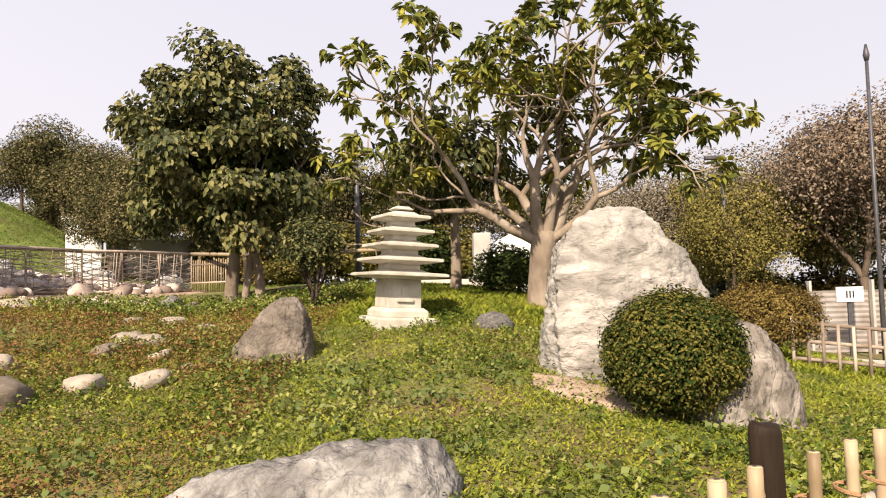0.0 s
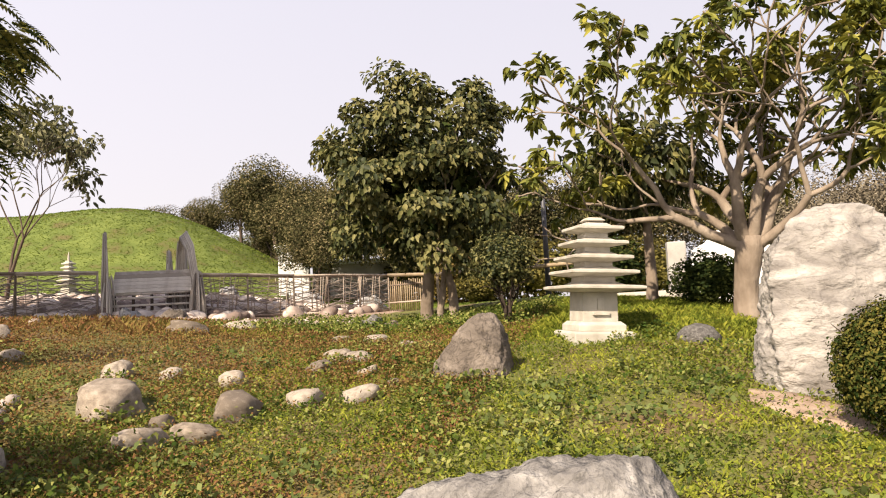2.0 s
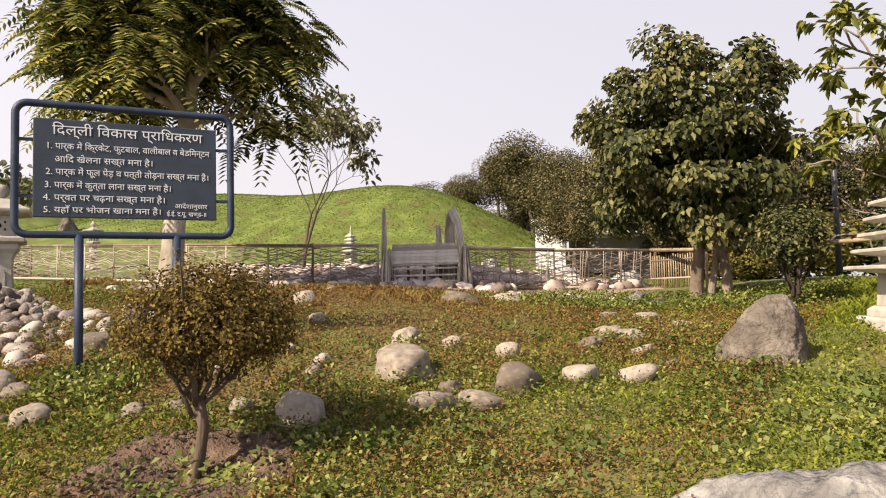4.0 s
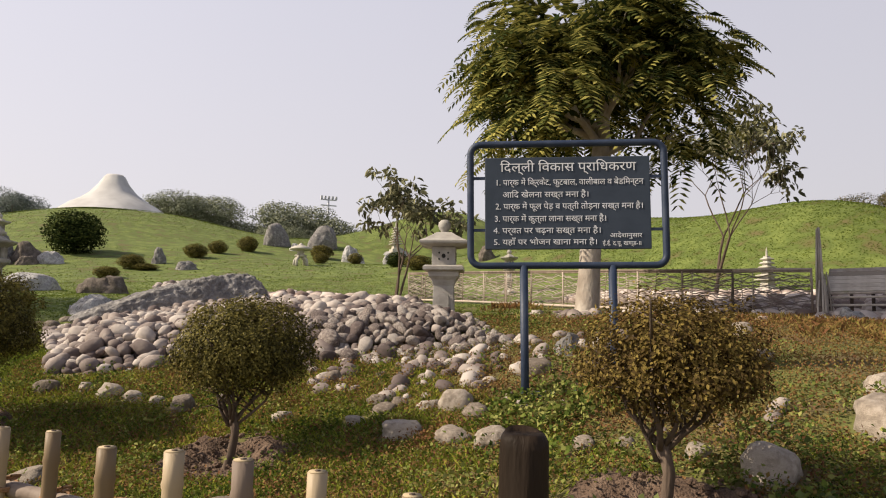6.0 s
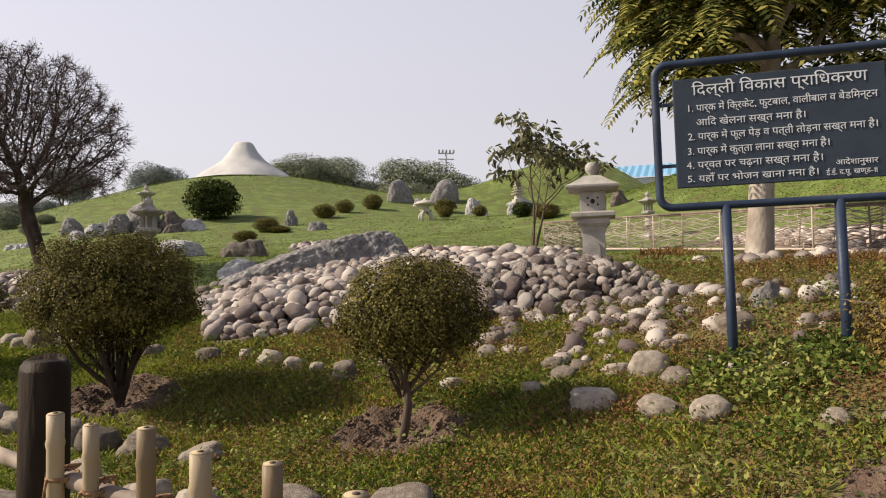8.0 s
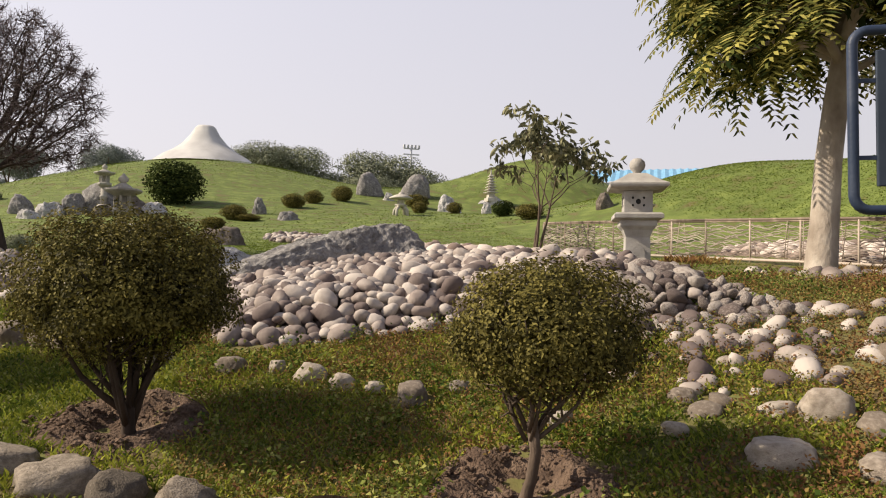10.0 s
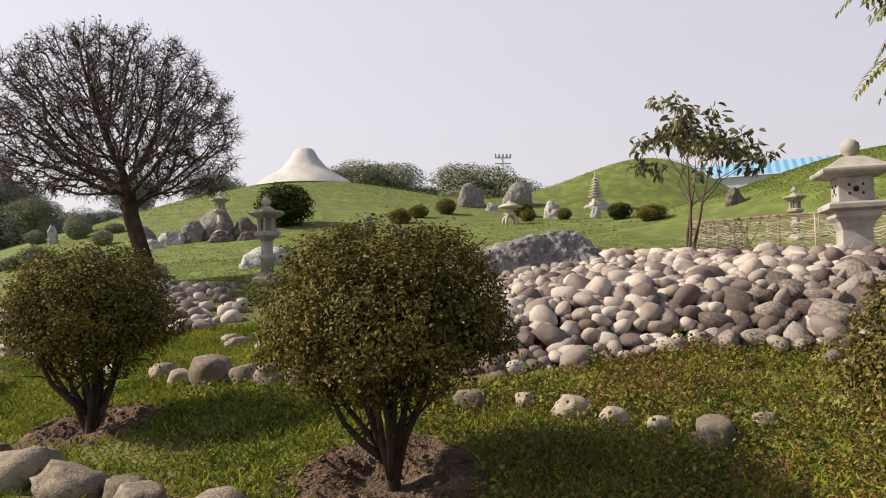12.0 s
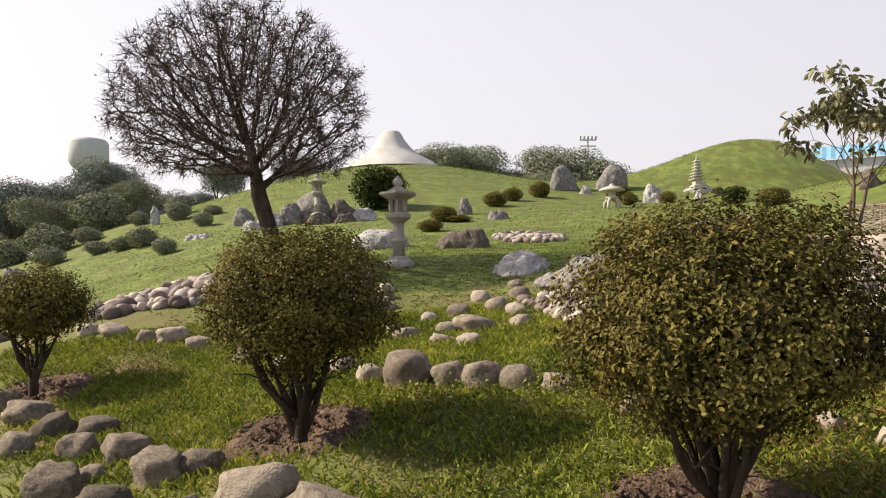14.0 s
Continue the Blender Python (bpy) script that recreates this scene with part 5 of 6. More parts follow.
# ---- tall hexagonal stone lantern ----
def tall_lantern(m, label, s=1.0, mat="carved_grey"):
    t = thing("tall_stone_lantern", m, label, "stone lantern")
    t.scale = (s, s, s)
    part("base", turned("base", [(.36, -.15), (.36, .05), (.28, .1), (.22, .16), (.17, .18)], M[mat], 6, .01), t)
    part("shaft", turned("shaft", [(.135, .16), (.13, .45), (.17, .48), (.17, .54), (.13, .57), (.125, .88)], M[mat], 16), t)
    part("platform", turned("platform", [(.13, .86), (.19, .92), (.29, .99), (.30, 1.07), (.22, 1.1)], M[mat], 6, .008), t)
    for k in range(6):
        a = radians(60 * k + 30)
        part("firebox_post", boxed(-.035, .035, -.025, .025, 1.09, 1.38), t, at=pose(math.cos(a) * .17, math.sin(a) * .17, 0, 0, 0, 60 * k + 30), mat=M[mat])
    part("firebox_core", turned("firebox_core", [(.09, 1.09), (.09, 1.36)], M[mat], 6), t)
    roof = turned("roof", [(.18, 1.36), (.38, 1.40), (.43, 1.44), (.42, 1.48), (.30, 1.52), (.18, 1.6), (.09, 1.66)], M[mat], 6, .006)
    for v in roof.vertices:
        rr = math.hypot(v.co.x, v.co.y)
        if rr > .36:
            v.co.z += .05
    part("roof", roof, t)
    part("finial", turned("finial", [(.06, 1.65), (.06, 1.68), (.11, 1.72), (.11, 1.78), (.05, 1.85), (.005, 1.9)], M[mat], 12), t)
    return t


tall_lantern(on(-20.6, -2.5, .02, 20), "tall weathered hexagonal stone lantern on the lawn", .96)
tall_lantern(on(-46.6, -6.0, .3), "weathered hexagonal stone lantern in a rockery", 1.3)
tall_lantern(on(-25.0, 13.8, 0), "small hexagonal stone lantern behind the fence", .9)


def snow_lantern(m, label, s):
    """A low lantern with a wide round cap on splayed legs."""
    t = thing("low_stone_lantern", m, label, "stone lantern")
    t.scale = (s, s, s)
    for k in range(4):
        tb = Tubes()
        a = radians(45 + 90 * k)
        tb.add([(math.cos(a) * .38, math.sin(a) * .38, -.1), (math.cos(a) * .34, math.sin(a) * .34, .25), (math.cos(a) * .16, math.sin(a) * .16, .42)], [.07, .07, .09], 8)
        part("leg", tb.mesh("leg", M["carved"]), t)
    part("platform", turned("platform", [(.25, .4), (.3, .45), (.3, .5), (.2, .53)], M["carved"], 6), t)
    part("firebox", turned("firebox", [(.17, .53), (.17, .74)], M["carved"], 6), t)
    part("cap", turned("cap", [(.3, .72), (.55, .77), (.56, .81), (.35, .92), (.12, .99), (.1, 1.04), (.02, 1.1)], M["carved"], 20), t)


snow_lantern(on(-44, 10.1, 0), "low pale stone lantern with a wide cap", 1.25)


def small_pagoda(m, label, s, tiers=7):
    t = thing("stone_pagoda", m, label, "pagoda")
    t.scale = (s, s, s)
    part("base", turned("base", [(.3, -.1), (.3, .12), (.2, .15), (.18, .4)], M["carved"], 4), t)
    z, w = .4, .34
    for i in range(tiers):
        part("roof", turned("roof", [(w * .55, z), (w, z + .03), (w, z + .06), (w * .5, z + .11), (w * .48, z + .16)], M["carved"], 4), t)
        z += .16
        w *= .88
    part("spire", turned("spire", [(.05, z), (.035, z + .2), (.005, z + .35)], M["carved"], 8), t)


small_pagoda(on(-56.3, 20.8, .45), "slim seven-roofed stone pagoda on a rock mound", 1.35)
small_pagoda(on(-17.0, 18.4, 0), "small tiered stone pagoda on the green mound", .8, 6)


# ---- white cone hill top ----
def cone_top():
    n = 48
    x, y = -80, -.8
    z0 = gz(x, y)
    v, f = [], []
    prof = [(.8, 3.5), (1.0, 3.3), (1.45, 2.5), (2.2, 1.6), (3.2, .85), (4.3, .25), (5.4, -.6)]
    for r, z in prof:
        for k in range(n):
            a = 2 * math.pi * k / n
            q = r * (1 + .05 * noise.noise(Vector((math.cos(a) * 2, math.sin(a) * 2, z))))
            v.append((x + math.cos(a) * q, y + math.sin(a) * q, z0 + z))
    for j in range(len(prof) - 1):
        for k in range(n):
            a, b = j * n + k, j * n + (k + 1) % n
            f.append((a, a + n, b + n, b))
    f.append(tuple(range(n)))
    tagged(new("white_cone", mesh_of("white_cone", v, f, M["snow"], True)), "white cement cone with a flat top crowning a green hill", "hill model")


cone_top()


# ---- small and far bushes ----
def shrub_mesh(seed, mat, n=1500, leaf=.09):
    g = np.random.default_rng(seed)
    d = unit(g.normal(0, 1, (n, 3)))
    lump = np.array([noise.noise(Vector(v) * 2 + Vector((seed, 0, 0))) for v in d])
    p = d * ((.7 + .3 * g.uniform(0, 1, n) ** .5) * (1 + .25 * lump))[:, None] * np.array([.5, .5, .5]) + np.array([0, 0, .48])
    inner = unit(g.normal(0, 1, (n // 3, 3))) * g.uniform(.1, .75, (n // 3, 1)) * .5 + np.array([0, 0, .48])
    return quads("shrub", np.concatenate([leaves(g, p, d + np.array([0, 0, .4]), leaf, leaf * .6), leaves(g, inner, g.normal(0, 1, inner.shape), leaf * 2, leaf * 1.2)]), mat)


SHRUB = {k: [shrub_mesh(300 + i, M[k], 3600, .06) for i in range(2)] for k in ("topiary", "topiary_brown", "leaf_dark", "dusty_leaf")}


def shrub(x, y, w, h, kind, label="round clipped shrub on the lawn", sink=.03):
    ob = new("shrub", SHRUB[kind][srng.randrange(2)])
    ob.matrix_basis = on(x, y, -sink, srng.uniform(0, 360)) @ Matrix.Diagonal((w, w, h, 1))
    tagged(ob, label, "shrub", "shrubs on the lawn")


shrub(-50.5, -2.5, 3.4, 2.8, "leaf_dark", "large dark green round bush on the hillside")
for x, y, w, h, k in [(-49, 4.5, 1.5, .95, "topiary"), (-52, 6.2, 1.3, .95, "topiary"), (-42.7, .7, 1.4, .85, "topiary"), (-38, -.4, 1.2, .6, "topiary"), (-54.5, 8.6, 1.5, 1.2, "topiary"), (-35.4, 14.3, 1.4, .8, "topiary"), (-38.7, 14.3, 1.2, .9, "leaf_dark"), (-42, 1.4, 1.3, .4, "topiary"),
                      (-54, 14, 1.8, 1.1, "topiary"), (-46.5, 12, 1.0, .8, "topiary"), (-46.5, 14.3, 1.0, .8, "topiary")]:
    shrub(x, y, w, h, k)
# far shrubs in the paled leaf, haze painted into their colour
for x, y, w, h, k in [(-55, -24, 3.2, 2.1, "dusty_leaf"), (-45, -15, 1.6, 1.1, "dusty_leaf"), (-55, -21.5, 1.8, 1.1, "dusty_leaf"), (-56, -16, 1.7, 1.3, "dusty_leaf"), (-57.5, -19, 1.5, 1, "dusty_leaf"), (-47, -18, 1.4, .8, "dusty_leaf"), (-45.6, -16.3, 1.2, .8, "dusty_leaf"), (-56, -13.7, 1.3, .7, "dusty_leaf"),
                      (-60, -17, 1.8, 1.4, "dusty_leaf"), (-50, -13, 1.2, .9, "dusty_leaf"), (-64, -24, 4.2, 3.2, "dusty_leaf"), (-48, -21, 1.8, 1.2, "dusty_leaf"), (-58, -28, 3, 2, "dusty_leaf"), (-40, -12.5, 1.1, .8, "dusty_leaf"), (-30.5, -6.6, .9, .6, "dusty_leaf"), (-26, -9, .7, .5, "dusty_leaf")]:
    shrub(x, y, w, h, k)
shrub(.78, 11.6, 1.15, .85, "leaf_dark", "dark strap-leaved bush beside the spreading tree")
bush(3.95, 9.8, 1.5, .95, .04, M["topiary_brown"], 21, "brownish clipped bush behind the leaning rock", 20000, .03, flat=1.0, lumpy=.08, shell=.7)
bush(-1.95, 9.9, .85, 1.3, .5, M["leaf"], 19, "loose brown-green shrub on thin stems behind the dark rock", 4200, .055, stems=8, lumpy=.25, shell=.3)
crag(-43.6, -11.8, 1.3, .3, "white_rock", 90, "flat pale stone on the lawn")
crag(-55, -17.2, .6, 1.3, "white_rock", 91, "small upright pale stone among shrubs")
crag(-41, -19.5, 1.6, 1.0, "grey_rock", 92, "grey rock at the edge of the lawn")


# ---- special trees ----
def vase_tree():
    """Short trunk that splits into many ascending limbs, leaf whorls at the ends."""
    t = thing("whorled_leaf_tree", on(1.1, 10.3, -.05), "pale-barked spreading tree with open limbs and yellow-green leaf whorls", "tree")
    r, g = random.Random(4), np.random.default_rng(4)
    tb, tips = Tubes(), []
    fork = Vector((.1, 0, 1.0))
    tb.add([(0, 0, -.1), (0, 0, .1), (.02, 0, .5), fork * .9, fork + Vector((0, 0, .08))], [.23, .17, .15, .18, .17], 12)
    # ascending limbs that wind and fork again and again, bare below
    for dx, dy, dz, ln, w in [(-.95, .1, .62, 1.2, .085), (-.5, -.4, 1, 1.1, .095), (-.12, .4, 1, 1.15, .095), (.22, -.35, 1.1, 1.1, .09), (.95, .15, .75, 1.25, .095), (.6, .5, .85, 1.05, .08), (-.7, .5, .8, 1.0, .075), (1.1, -.3, .6, 1.1, .07)]:
        grow(tb, r, fork + Vector((dx * .07, dy * .07, -.06)), Vector((dx, dy, dz)).normalized(), ln * .81, w, 5, tips, .62, .1, (2, 2), .77, .24, .012, 8)
    part("trunk", tb.mesh("trunk", M["bark_pale"]), t, "smooth pale limbs")
    ps, ns, al = [], [], []
    for p, d in tips:
        if p.z < 1.55 or r.random() < .06 or (p.z < 3.1 and math.hypot(p.x - .3, p.y) < 1.15):
            continue
        p, d = np.array(p), np.array(d)
        for _ in range(r.choice((2, 2, 3))):  # a rosette of long leaves that hang outwards
            c = p + g.normal(0, .12, 3)
            n = r.randint(13, 20)
            a = g.uniform(0, 6.28, n)
            s = unit(np.cross(d, [.3, .2, 1]))
            o = s * np.cos(a)[:, None] + np.cross(d, s) * np.sin(a)[:, None]
            ps.append(c + d * g.uniform(-.1, .05, (n, 1)) + o * .015)
            al.append(o + d * g.uniform(-.2, .6, (n, 1)) + np.array([0, 0, -.4]))
            ns.append(np.tile(d, (n, 1)) * .6 + o * .2 + np.array([0, 0, .9]))
    part("crown", leafy("crown", g, np.concatenate(ps), np.concatenate(ns), .15, .068, M["whorl"], .2, np.concatenate(al)), t)


vase_tree()


def feather_tree():
    """A leaning pale trunk under a heavy crown of drooping feathery fronds."""
    t = thing("feathery_tree", on(-12.05, 8.1, -.05), "pale-trunked tree with drooping feathery fronds", "tree")
    r, g = random.Random(12), np.random.default_rng(12)
    tb, tips = Tubes(), []
    pts = [(0, 0, -.1), (0, .01, .1), (.04, .05, .9), (.06, .1, 1.8), (.1, .2, 2.7), (.16, .28, 3.5), (.2, .3, 4.3)]
    tb.add(pts, [.32, .24, .205, .19, .175, .15, .11], 12)
    top = Vector(pts[-1])
    for k in range(13):
        a = 2 * math.pi * k / 7 + r.uniform(-.3, .3)
        d = Vector((math.cos(a), math.sin(a), r.uniform(.3, 2.0))).normalized()
        grow(tb, r, top - Vector((.06, .05, r.uniform(0, 1.25))), d, .82, .085, 3, tips, .7, .1, (2, 3), .74, .18, .012, 7)
    part("trunk", tb.mesh("trunk", M["bark_blotch"]), t, "pale blotched trunk")
    # fronds: a drooping midrib with paired narrow leaflets
    out = []
    for p, d in tips:
        if r.random() < .1 or noise.noise(p * 1.1 + Vector((3, 0, 0))) < -.14:
            continue
        size = r.uniform(.75, 1.3)
        for _ in range(r.randint(10, 16)):
            o = Vector((d.x + r.uniform(-.9, .9), d.y + r.uniform(-.9, .9), d.z * .4 + r.uniform(-.3, .5))).normalized()
            ln = r.uniform(.6, 1.0) * size
            base = np.array(p + Vector((r.uniform(-.5, .5), r.uniform(-.5, .5), r.uniform(-.45, .3))))
            o = np.array(o)
            side = unit(np.cross(o, [0, 0, 1]))
            for k in range(13):
                f = .1 + .9 * k / 13
                c = base + o * ln * f + np.array([0, 0, -.75 * ln * f * f])
                w = .19 * math.sin(math.pi * (.12 + .8 * f)) + .03
                tang = unit(o + np.array([0, 0, -1.1 * f]))
                for sgn in (-1, 1):
                    e = c + side * sgn * w + tang * .07 + np.array([0, 0, -.05])
                    h = tang * .037
                    m = (c + e) / 2
                    out.append([c, m - h + np.array([0, 0, .012]), e, m + h + np.array([0, 0, .012])])
    part("crown", quads("crown", np.array(out), M["frond"]), t, "drooping feathery fronds")
    # dark green leaves round the limbs, painting the crown's inner shade
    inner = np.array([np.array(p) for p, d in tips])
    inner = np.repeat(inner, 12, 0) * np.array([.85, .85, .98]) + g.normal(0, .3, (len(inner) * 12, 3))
    part("inner_leaves", quads("inner_leaves", leaves(g, inner, g.normal(0, 1, inner.shape), .26, .1, .5), M["leaf_dark"]), t, "inner leaves coloured dark to stand for crown shade")


feather_tree()


def thin_tree(name, x, y, h, label, seed, mat="leaf", lean=(.1, .05, 1), leaf=.17, per=9, stems=2, depth=4, start=.9, spread=.55):
    t = thing(name, on(x, y, -.05), label, "tree")
    r, g = random.Random(seed), np.random.default_rng(seed)
    tb, tips = Tubes(), []
    for k in range(stems):
        d = Vector((lean[0] + r.uniform(-.25, .25), lean[1] + r.uniform(-.25, .25), 1)).normalized()
        grow(tb, r, Vector((k * .06, 0, -.05)), d, h * start * .42, .045, depth, tips, spread, .25, (2, 3), .66, .1, .006, 6)
    part("trunk", tb.mesh("trunk", M["bark_brown"]), t)
    ps, ns, al = [], [], []
    for p, d in tips:
        v = unit(g.normal(0, 1, (per, 3))) * .22
        ps.append(np.array(p) + v * g.uniform(.1, 1, (per, 1)))
        al.append(v + np.array([0, 0, -.25]))
        ns.append(v * .3 + np.array([0, 0, .4]))
    part("crown", leafy("crown", g, np.concatenate(ps), np.concatenate(ns), leaf, leaf * .5, M[mat], .4, np.concatenate(al)), t)
    return t


thin_tree("slender_tree", -21.25, 7.75, 4.1, "slender twin-stemmed young tree with sparse grey-green leaves", 51, "leaf_grey", (.0, .05, 1), .22, 9, 3, 4, .85, .95)
thin_tree("slender_tree", -15.1, 14.3, 4.5, "slender leaning young tree with sparse dull leaves", 52, "leaf_grey", (.1, .1, 1), .17, 9, 2, 5, .95, .7)


def twig_tree():
    """A leafless clipped tree: dark leaning trunk and limbs that branch out to fill a dome."""
    t = thing("bare_round_tree", on(-21.5, -5.3, -.05), "dark bare tree with a clipped dome of fine twigs", "tree")
    g = np.random.default_rng(5)
    ctr, rad = np.array([0, -.45, 3.45]), np.array([2.75, 2.75, 2.3])
    # buds spread through the dome, more of them near its skin
    d = unit(g.normal(0, 1, (5200, 3)))
    buds = ctr + d * rad * (g.uniform(.05, 1, (5200, 1)) ** .42)
    buds = buds[buds[:, 2] > 1.95 + .25 * np.hypot(buds[:, 0], buds[:, 1] + .3) * g.uniform(.2, .6, len(buds))]
    nodes = [np.array(p) for p in ((.3, .35, -.1), (.27, .31, .2), (.2, .18, .7), (.12, .02, 1.2), (.03, -.12, 1.65))]
    par = [-1, 0, 1, 2, 3]
    near, dist = np.zeros(len(buds), int), np.full(len(buds), 1e9)
    fresh = list(range(2, len(nodes)))
    step = .13
    for _ in range(75):  # every bud draws the nearest twig end towards it
        for k in fresh:
            dd = np.linalg.norm(buds - nodes[k], axis=1)
            m = dd < dist
            near[m], dist[m] = k, dd[m]
        keep = dist > .15
        buds, near, dist = buds[keep], near[keep], dist[keep]
        if not len(buds):
            break
        fresh = []
        for k in np.unique(near):
            pull = unit(buds[near == k] - nodes[k]).sum(0)
            v = unit(unit(pull) + g.normal(0, .16, 3) + np.array([0, 0, .05]))
            nodes.append(nodes[k] + v * step)
            par.append(int(k))
            fresh.append(len(nodes) - 1)
    n = len(nodes)
    thick, kids = np.zeros(n), [[] for _ in range(n)]
    for k in range(n - 1, 0, -1):
        thick[k] = max(thick[k] ** (1 / 2.25), .0068) if kids[k] else .0068
        kids[par[k]].append(k)
        thick[par[k]] += thick[k] ** 2.25
    thick[1:5] = np.clip(thick[1:5], .17, .21)
    thick[5:] = np.minimum(thick[5:], .16)
    thick[0] = .26
    tb = Tubes()
    for k in range(n):
        for first in kids[k] if k == 0 or len(kids[k]) > 1 else ():
            run, c = [k, first], first
            while len(kids[c]) == 1:
                c = kids[c][0]
                run.append(c)
            w = [min(thick[q], thick[first] * 1.05) for q in run] if k else [thick[q] for q in run]
            tb.add([nodes[q] for q in run], w, 10 if thick[first] > .08 else 6 if thick[first] > .02 else 4, cap=False)
    part("trunk", tb.mesh("trunk", M["bark_dark"]), t, "dark forking limbs")
    # short spurs and a few dry leaves on the outer twigs
    ends = np.array([nodes[k] for k in range(5, n) if thick[k] < .014])
    pick = ends[g.integers(0, len(ends), 26000)]
    v = unit(g.normal(0, .8, pick.shape) + unit(pick - ctr) * .6)
    p, e = pick, pick + v * g.uniform(.08, .28, (len(pick), 1))
    side = unit(np.cross(v, g.normal(0, 1, v.shape))) * .0055
    part("twig_dome", quads("twig_dome", np.stack([p - side, p + side, e + side * .5, e - side * .5], 1), M["twig"]), t, "dense fine brown twigs")
    pick = ends[g.integers(0, len(ends), 5200)] + g.normal(0, .08, (5200, 3))
    part("dry_foliage", quads("dry_foliage", leaves(g, pick, g.normal(0, 1, pick.shape), .075, .042), M["twig"]), t, "a few dry brown leaves")


twig_tree()


# ---- ground cover ----
def ripple(x, y, s, k):
    """A cheap smooth noise over the plan, about -1 to 1."""
    return (np.sin(x * s + k) * np.cos(y * s * 1.3 + k * 2) + .6 * np.sin(x * s * 2.3 + y * s * 1.7 + k * 3) + .4 * np.sin(x * s * 4.1 - y * s * 3.7 + k)) / 1.6


def cover(name, label, n, x0, x1, y0, y1, length, width, mat, seed, keep=None, upright=.6, per=1, spread=.05, flat=False, lift=0.0):
    """Blades or leaves over a stretch of ground, per leaves to a tuft."""
    g = np.random.default_rng(seed)
    x, y = g.uniform(x0, x1, n), g.uniform(y0, y1, n)
    if keep is not None:
        k = keep(x, y, g)
        x, y = x[k], y[k]
    x, y = np.repeat(x, per), np.repeat(y, per)
    a = g.uniform(0, 6.28, len(x))
    dx, dy = np.cos(a), np.sin(a)
    rr = g.uniform(.1, 1, len(x)) * spread
    x, y = x + dx * rr, y + dy * rr
    free = np.ones(len(x), bool)
    for bx, by, br in LAID:
        if x0 - 1 < bx < x1 + 1 and y0 - 1 < by < y1 + 1:
            free &= (x - bx) ** 2 + (y - by) ** 2 > (br + .02) ** 2
    x, y, dx, dy = x[free], y[free], dx[free], dy[free]
    z = land(x, y) - pit(x, y) + lift * g.uniform(0, 1, len(x))
    p = np.stack([x, y, z], 1)
    al = np.stack([dx * (1 - upright), dy * (1 - upright), np.full(len(x), upright) * g.uniform(.3, 1.4, len(x))], 1)
    if flat:
        q = leaves(g, p + np.array([0, 0, .02]), np.tile([0, 0, .75], (len(x), 1)), length, width, 0, al)
    else:
        al = unit(al + g.normal(0, .18, al.shape))
        b = unit(np.cross(al, g.normal(0, 1, al.shape))) * width / 2
        ln = length * g.uniform(.5, 1.3, (len(x), 1))
        bend = np.stack([dx, dy, -.5 * np.ones(len(x))], 1) * ln * .25
        q = np.stack([p - b, p + b, p + al * ln * .55 + b * .7, p + al * ln + bend], 1)
    return tagged(new(name, quads(name, q, M[mat])), label, name.replace("_", " "), kind="stuff")


def bed(x, y):
    return -.5 * x + .87 * y


def not_pits(x, y):
    ok = np.ones(len(x), bool)
    for px, py, pr in PITS:
        ok &= (x - px) ** 2 + (y - py) ** 2 > (pr * 1.0) ** 2
    return ok


def not_pile(x, y):
    return ~((x < -10.9) & (x > -15.7) & (y > -.6) & (y < 5.6)) | (y > 5.8)


def lawn(x, y, g):
    return (bed(x, y) > 1.0 + g.normal(0, .3, len(x))) & not_pits(x, y) & (ripple(x, y, .9, 1) + g.normal(0, .5, len(x)) > -.55)


def lush(x, y, g):
    return (bed(x, y) > .8 + g.normal(0, .3, len(x))) & not_pits(x, y) & not_pile(x, y) & (ripple(x, y, .8, 4) + g.normal(0, .3, len(x)) > .1)


def rusty(x, y, g):
    return (bed(x, y) > 2.5) & (x < -1.5) & not_pits(x, y) & not_pile(x, y) & (ripple(x, y, .7, 7) + g.normal(0, .3, len(x)) > -.6)


# the near lawn under the pagoda and the big rock
cover("clover", "low yellow-green clover and moss covering the lawn", 190000, -4.5, 4.5, 2.2, 10.5, .024, .018, "grass", 1, lambda x, y, g: lawn(x, y, g) & (np.hypot(x, y) < 5 + g.uniform(0, 7, len(x))), .35, flat=True)
cover("clover", "low green cover on the bed behind the path", 230000, -16, -2.5, -8, 6.5, .027, .02, "weed", 2, lambda x, y, g: lush(x, y, g), .4, flat=True, lift=.04)
cover("creeper", "rust-tinted creeping ground cover", 210000, -12, -1.5, -1, 11.8, .026, .018, "creeper", 3, rusty, .5, flat=True, lift=.07)
cover("creeper", "green creeping ground cover", 50000, -12, -1.5, 0, 11.8, .027, .019, "weed", 13, lambda x, y, g: (x < -2) & (bed(x, y) > 3) & not_pits(x, y) & not_pile(x, y) & (ripple(x, y, .9, 11) + g.normal(0, .2, len(x)) > .15), .5, flat=True, lift=.09)
cover("grass", "bright green winter grass blades", 115000, -16, -2.5, -8, 3.5, .085, .007, "grass", 4, lambda x, y, g: (x < -3 - 3 * g.random(len(x))) & (bed(x, y) > .9 + g.normal(0, .3, len(x))) & not_pits(x, y) & not_pile(x, y) & (ripple(x, y, .9, 2) + g.normal(0, .4, len(x)) > -.9), .75, per=2, spread=.03)
cover("grass", "short grass blades in the lawn", 26000, -4, 4.5, 2, 10.5, .06, .007, "grass", 5, lawn, .7, per=2, spread=.03)
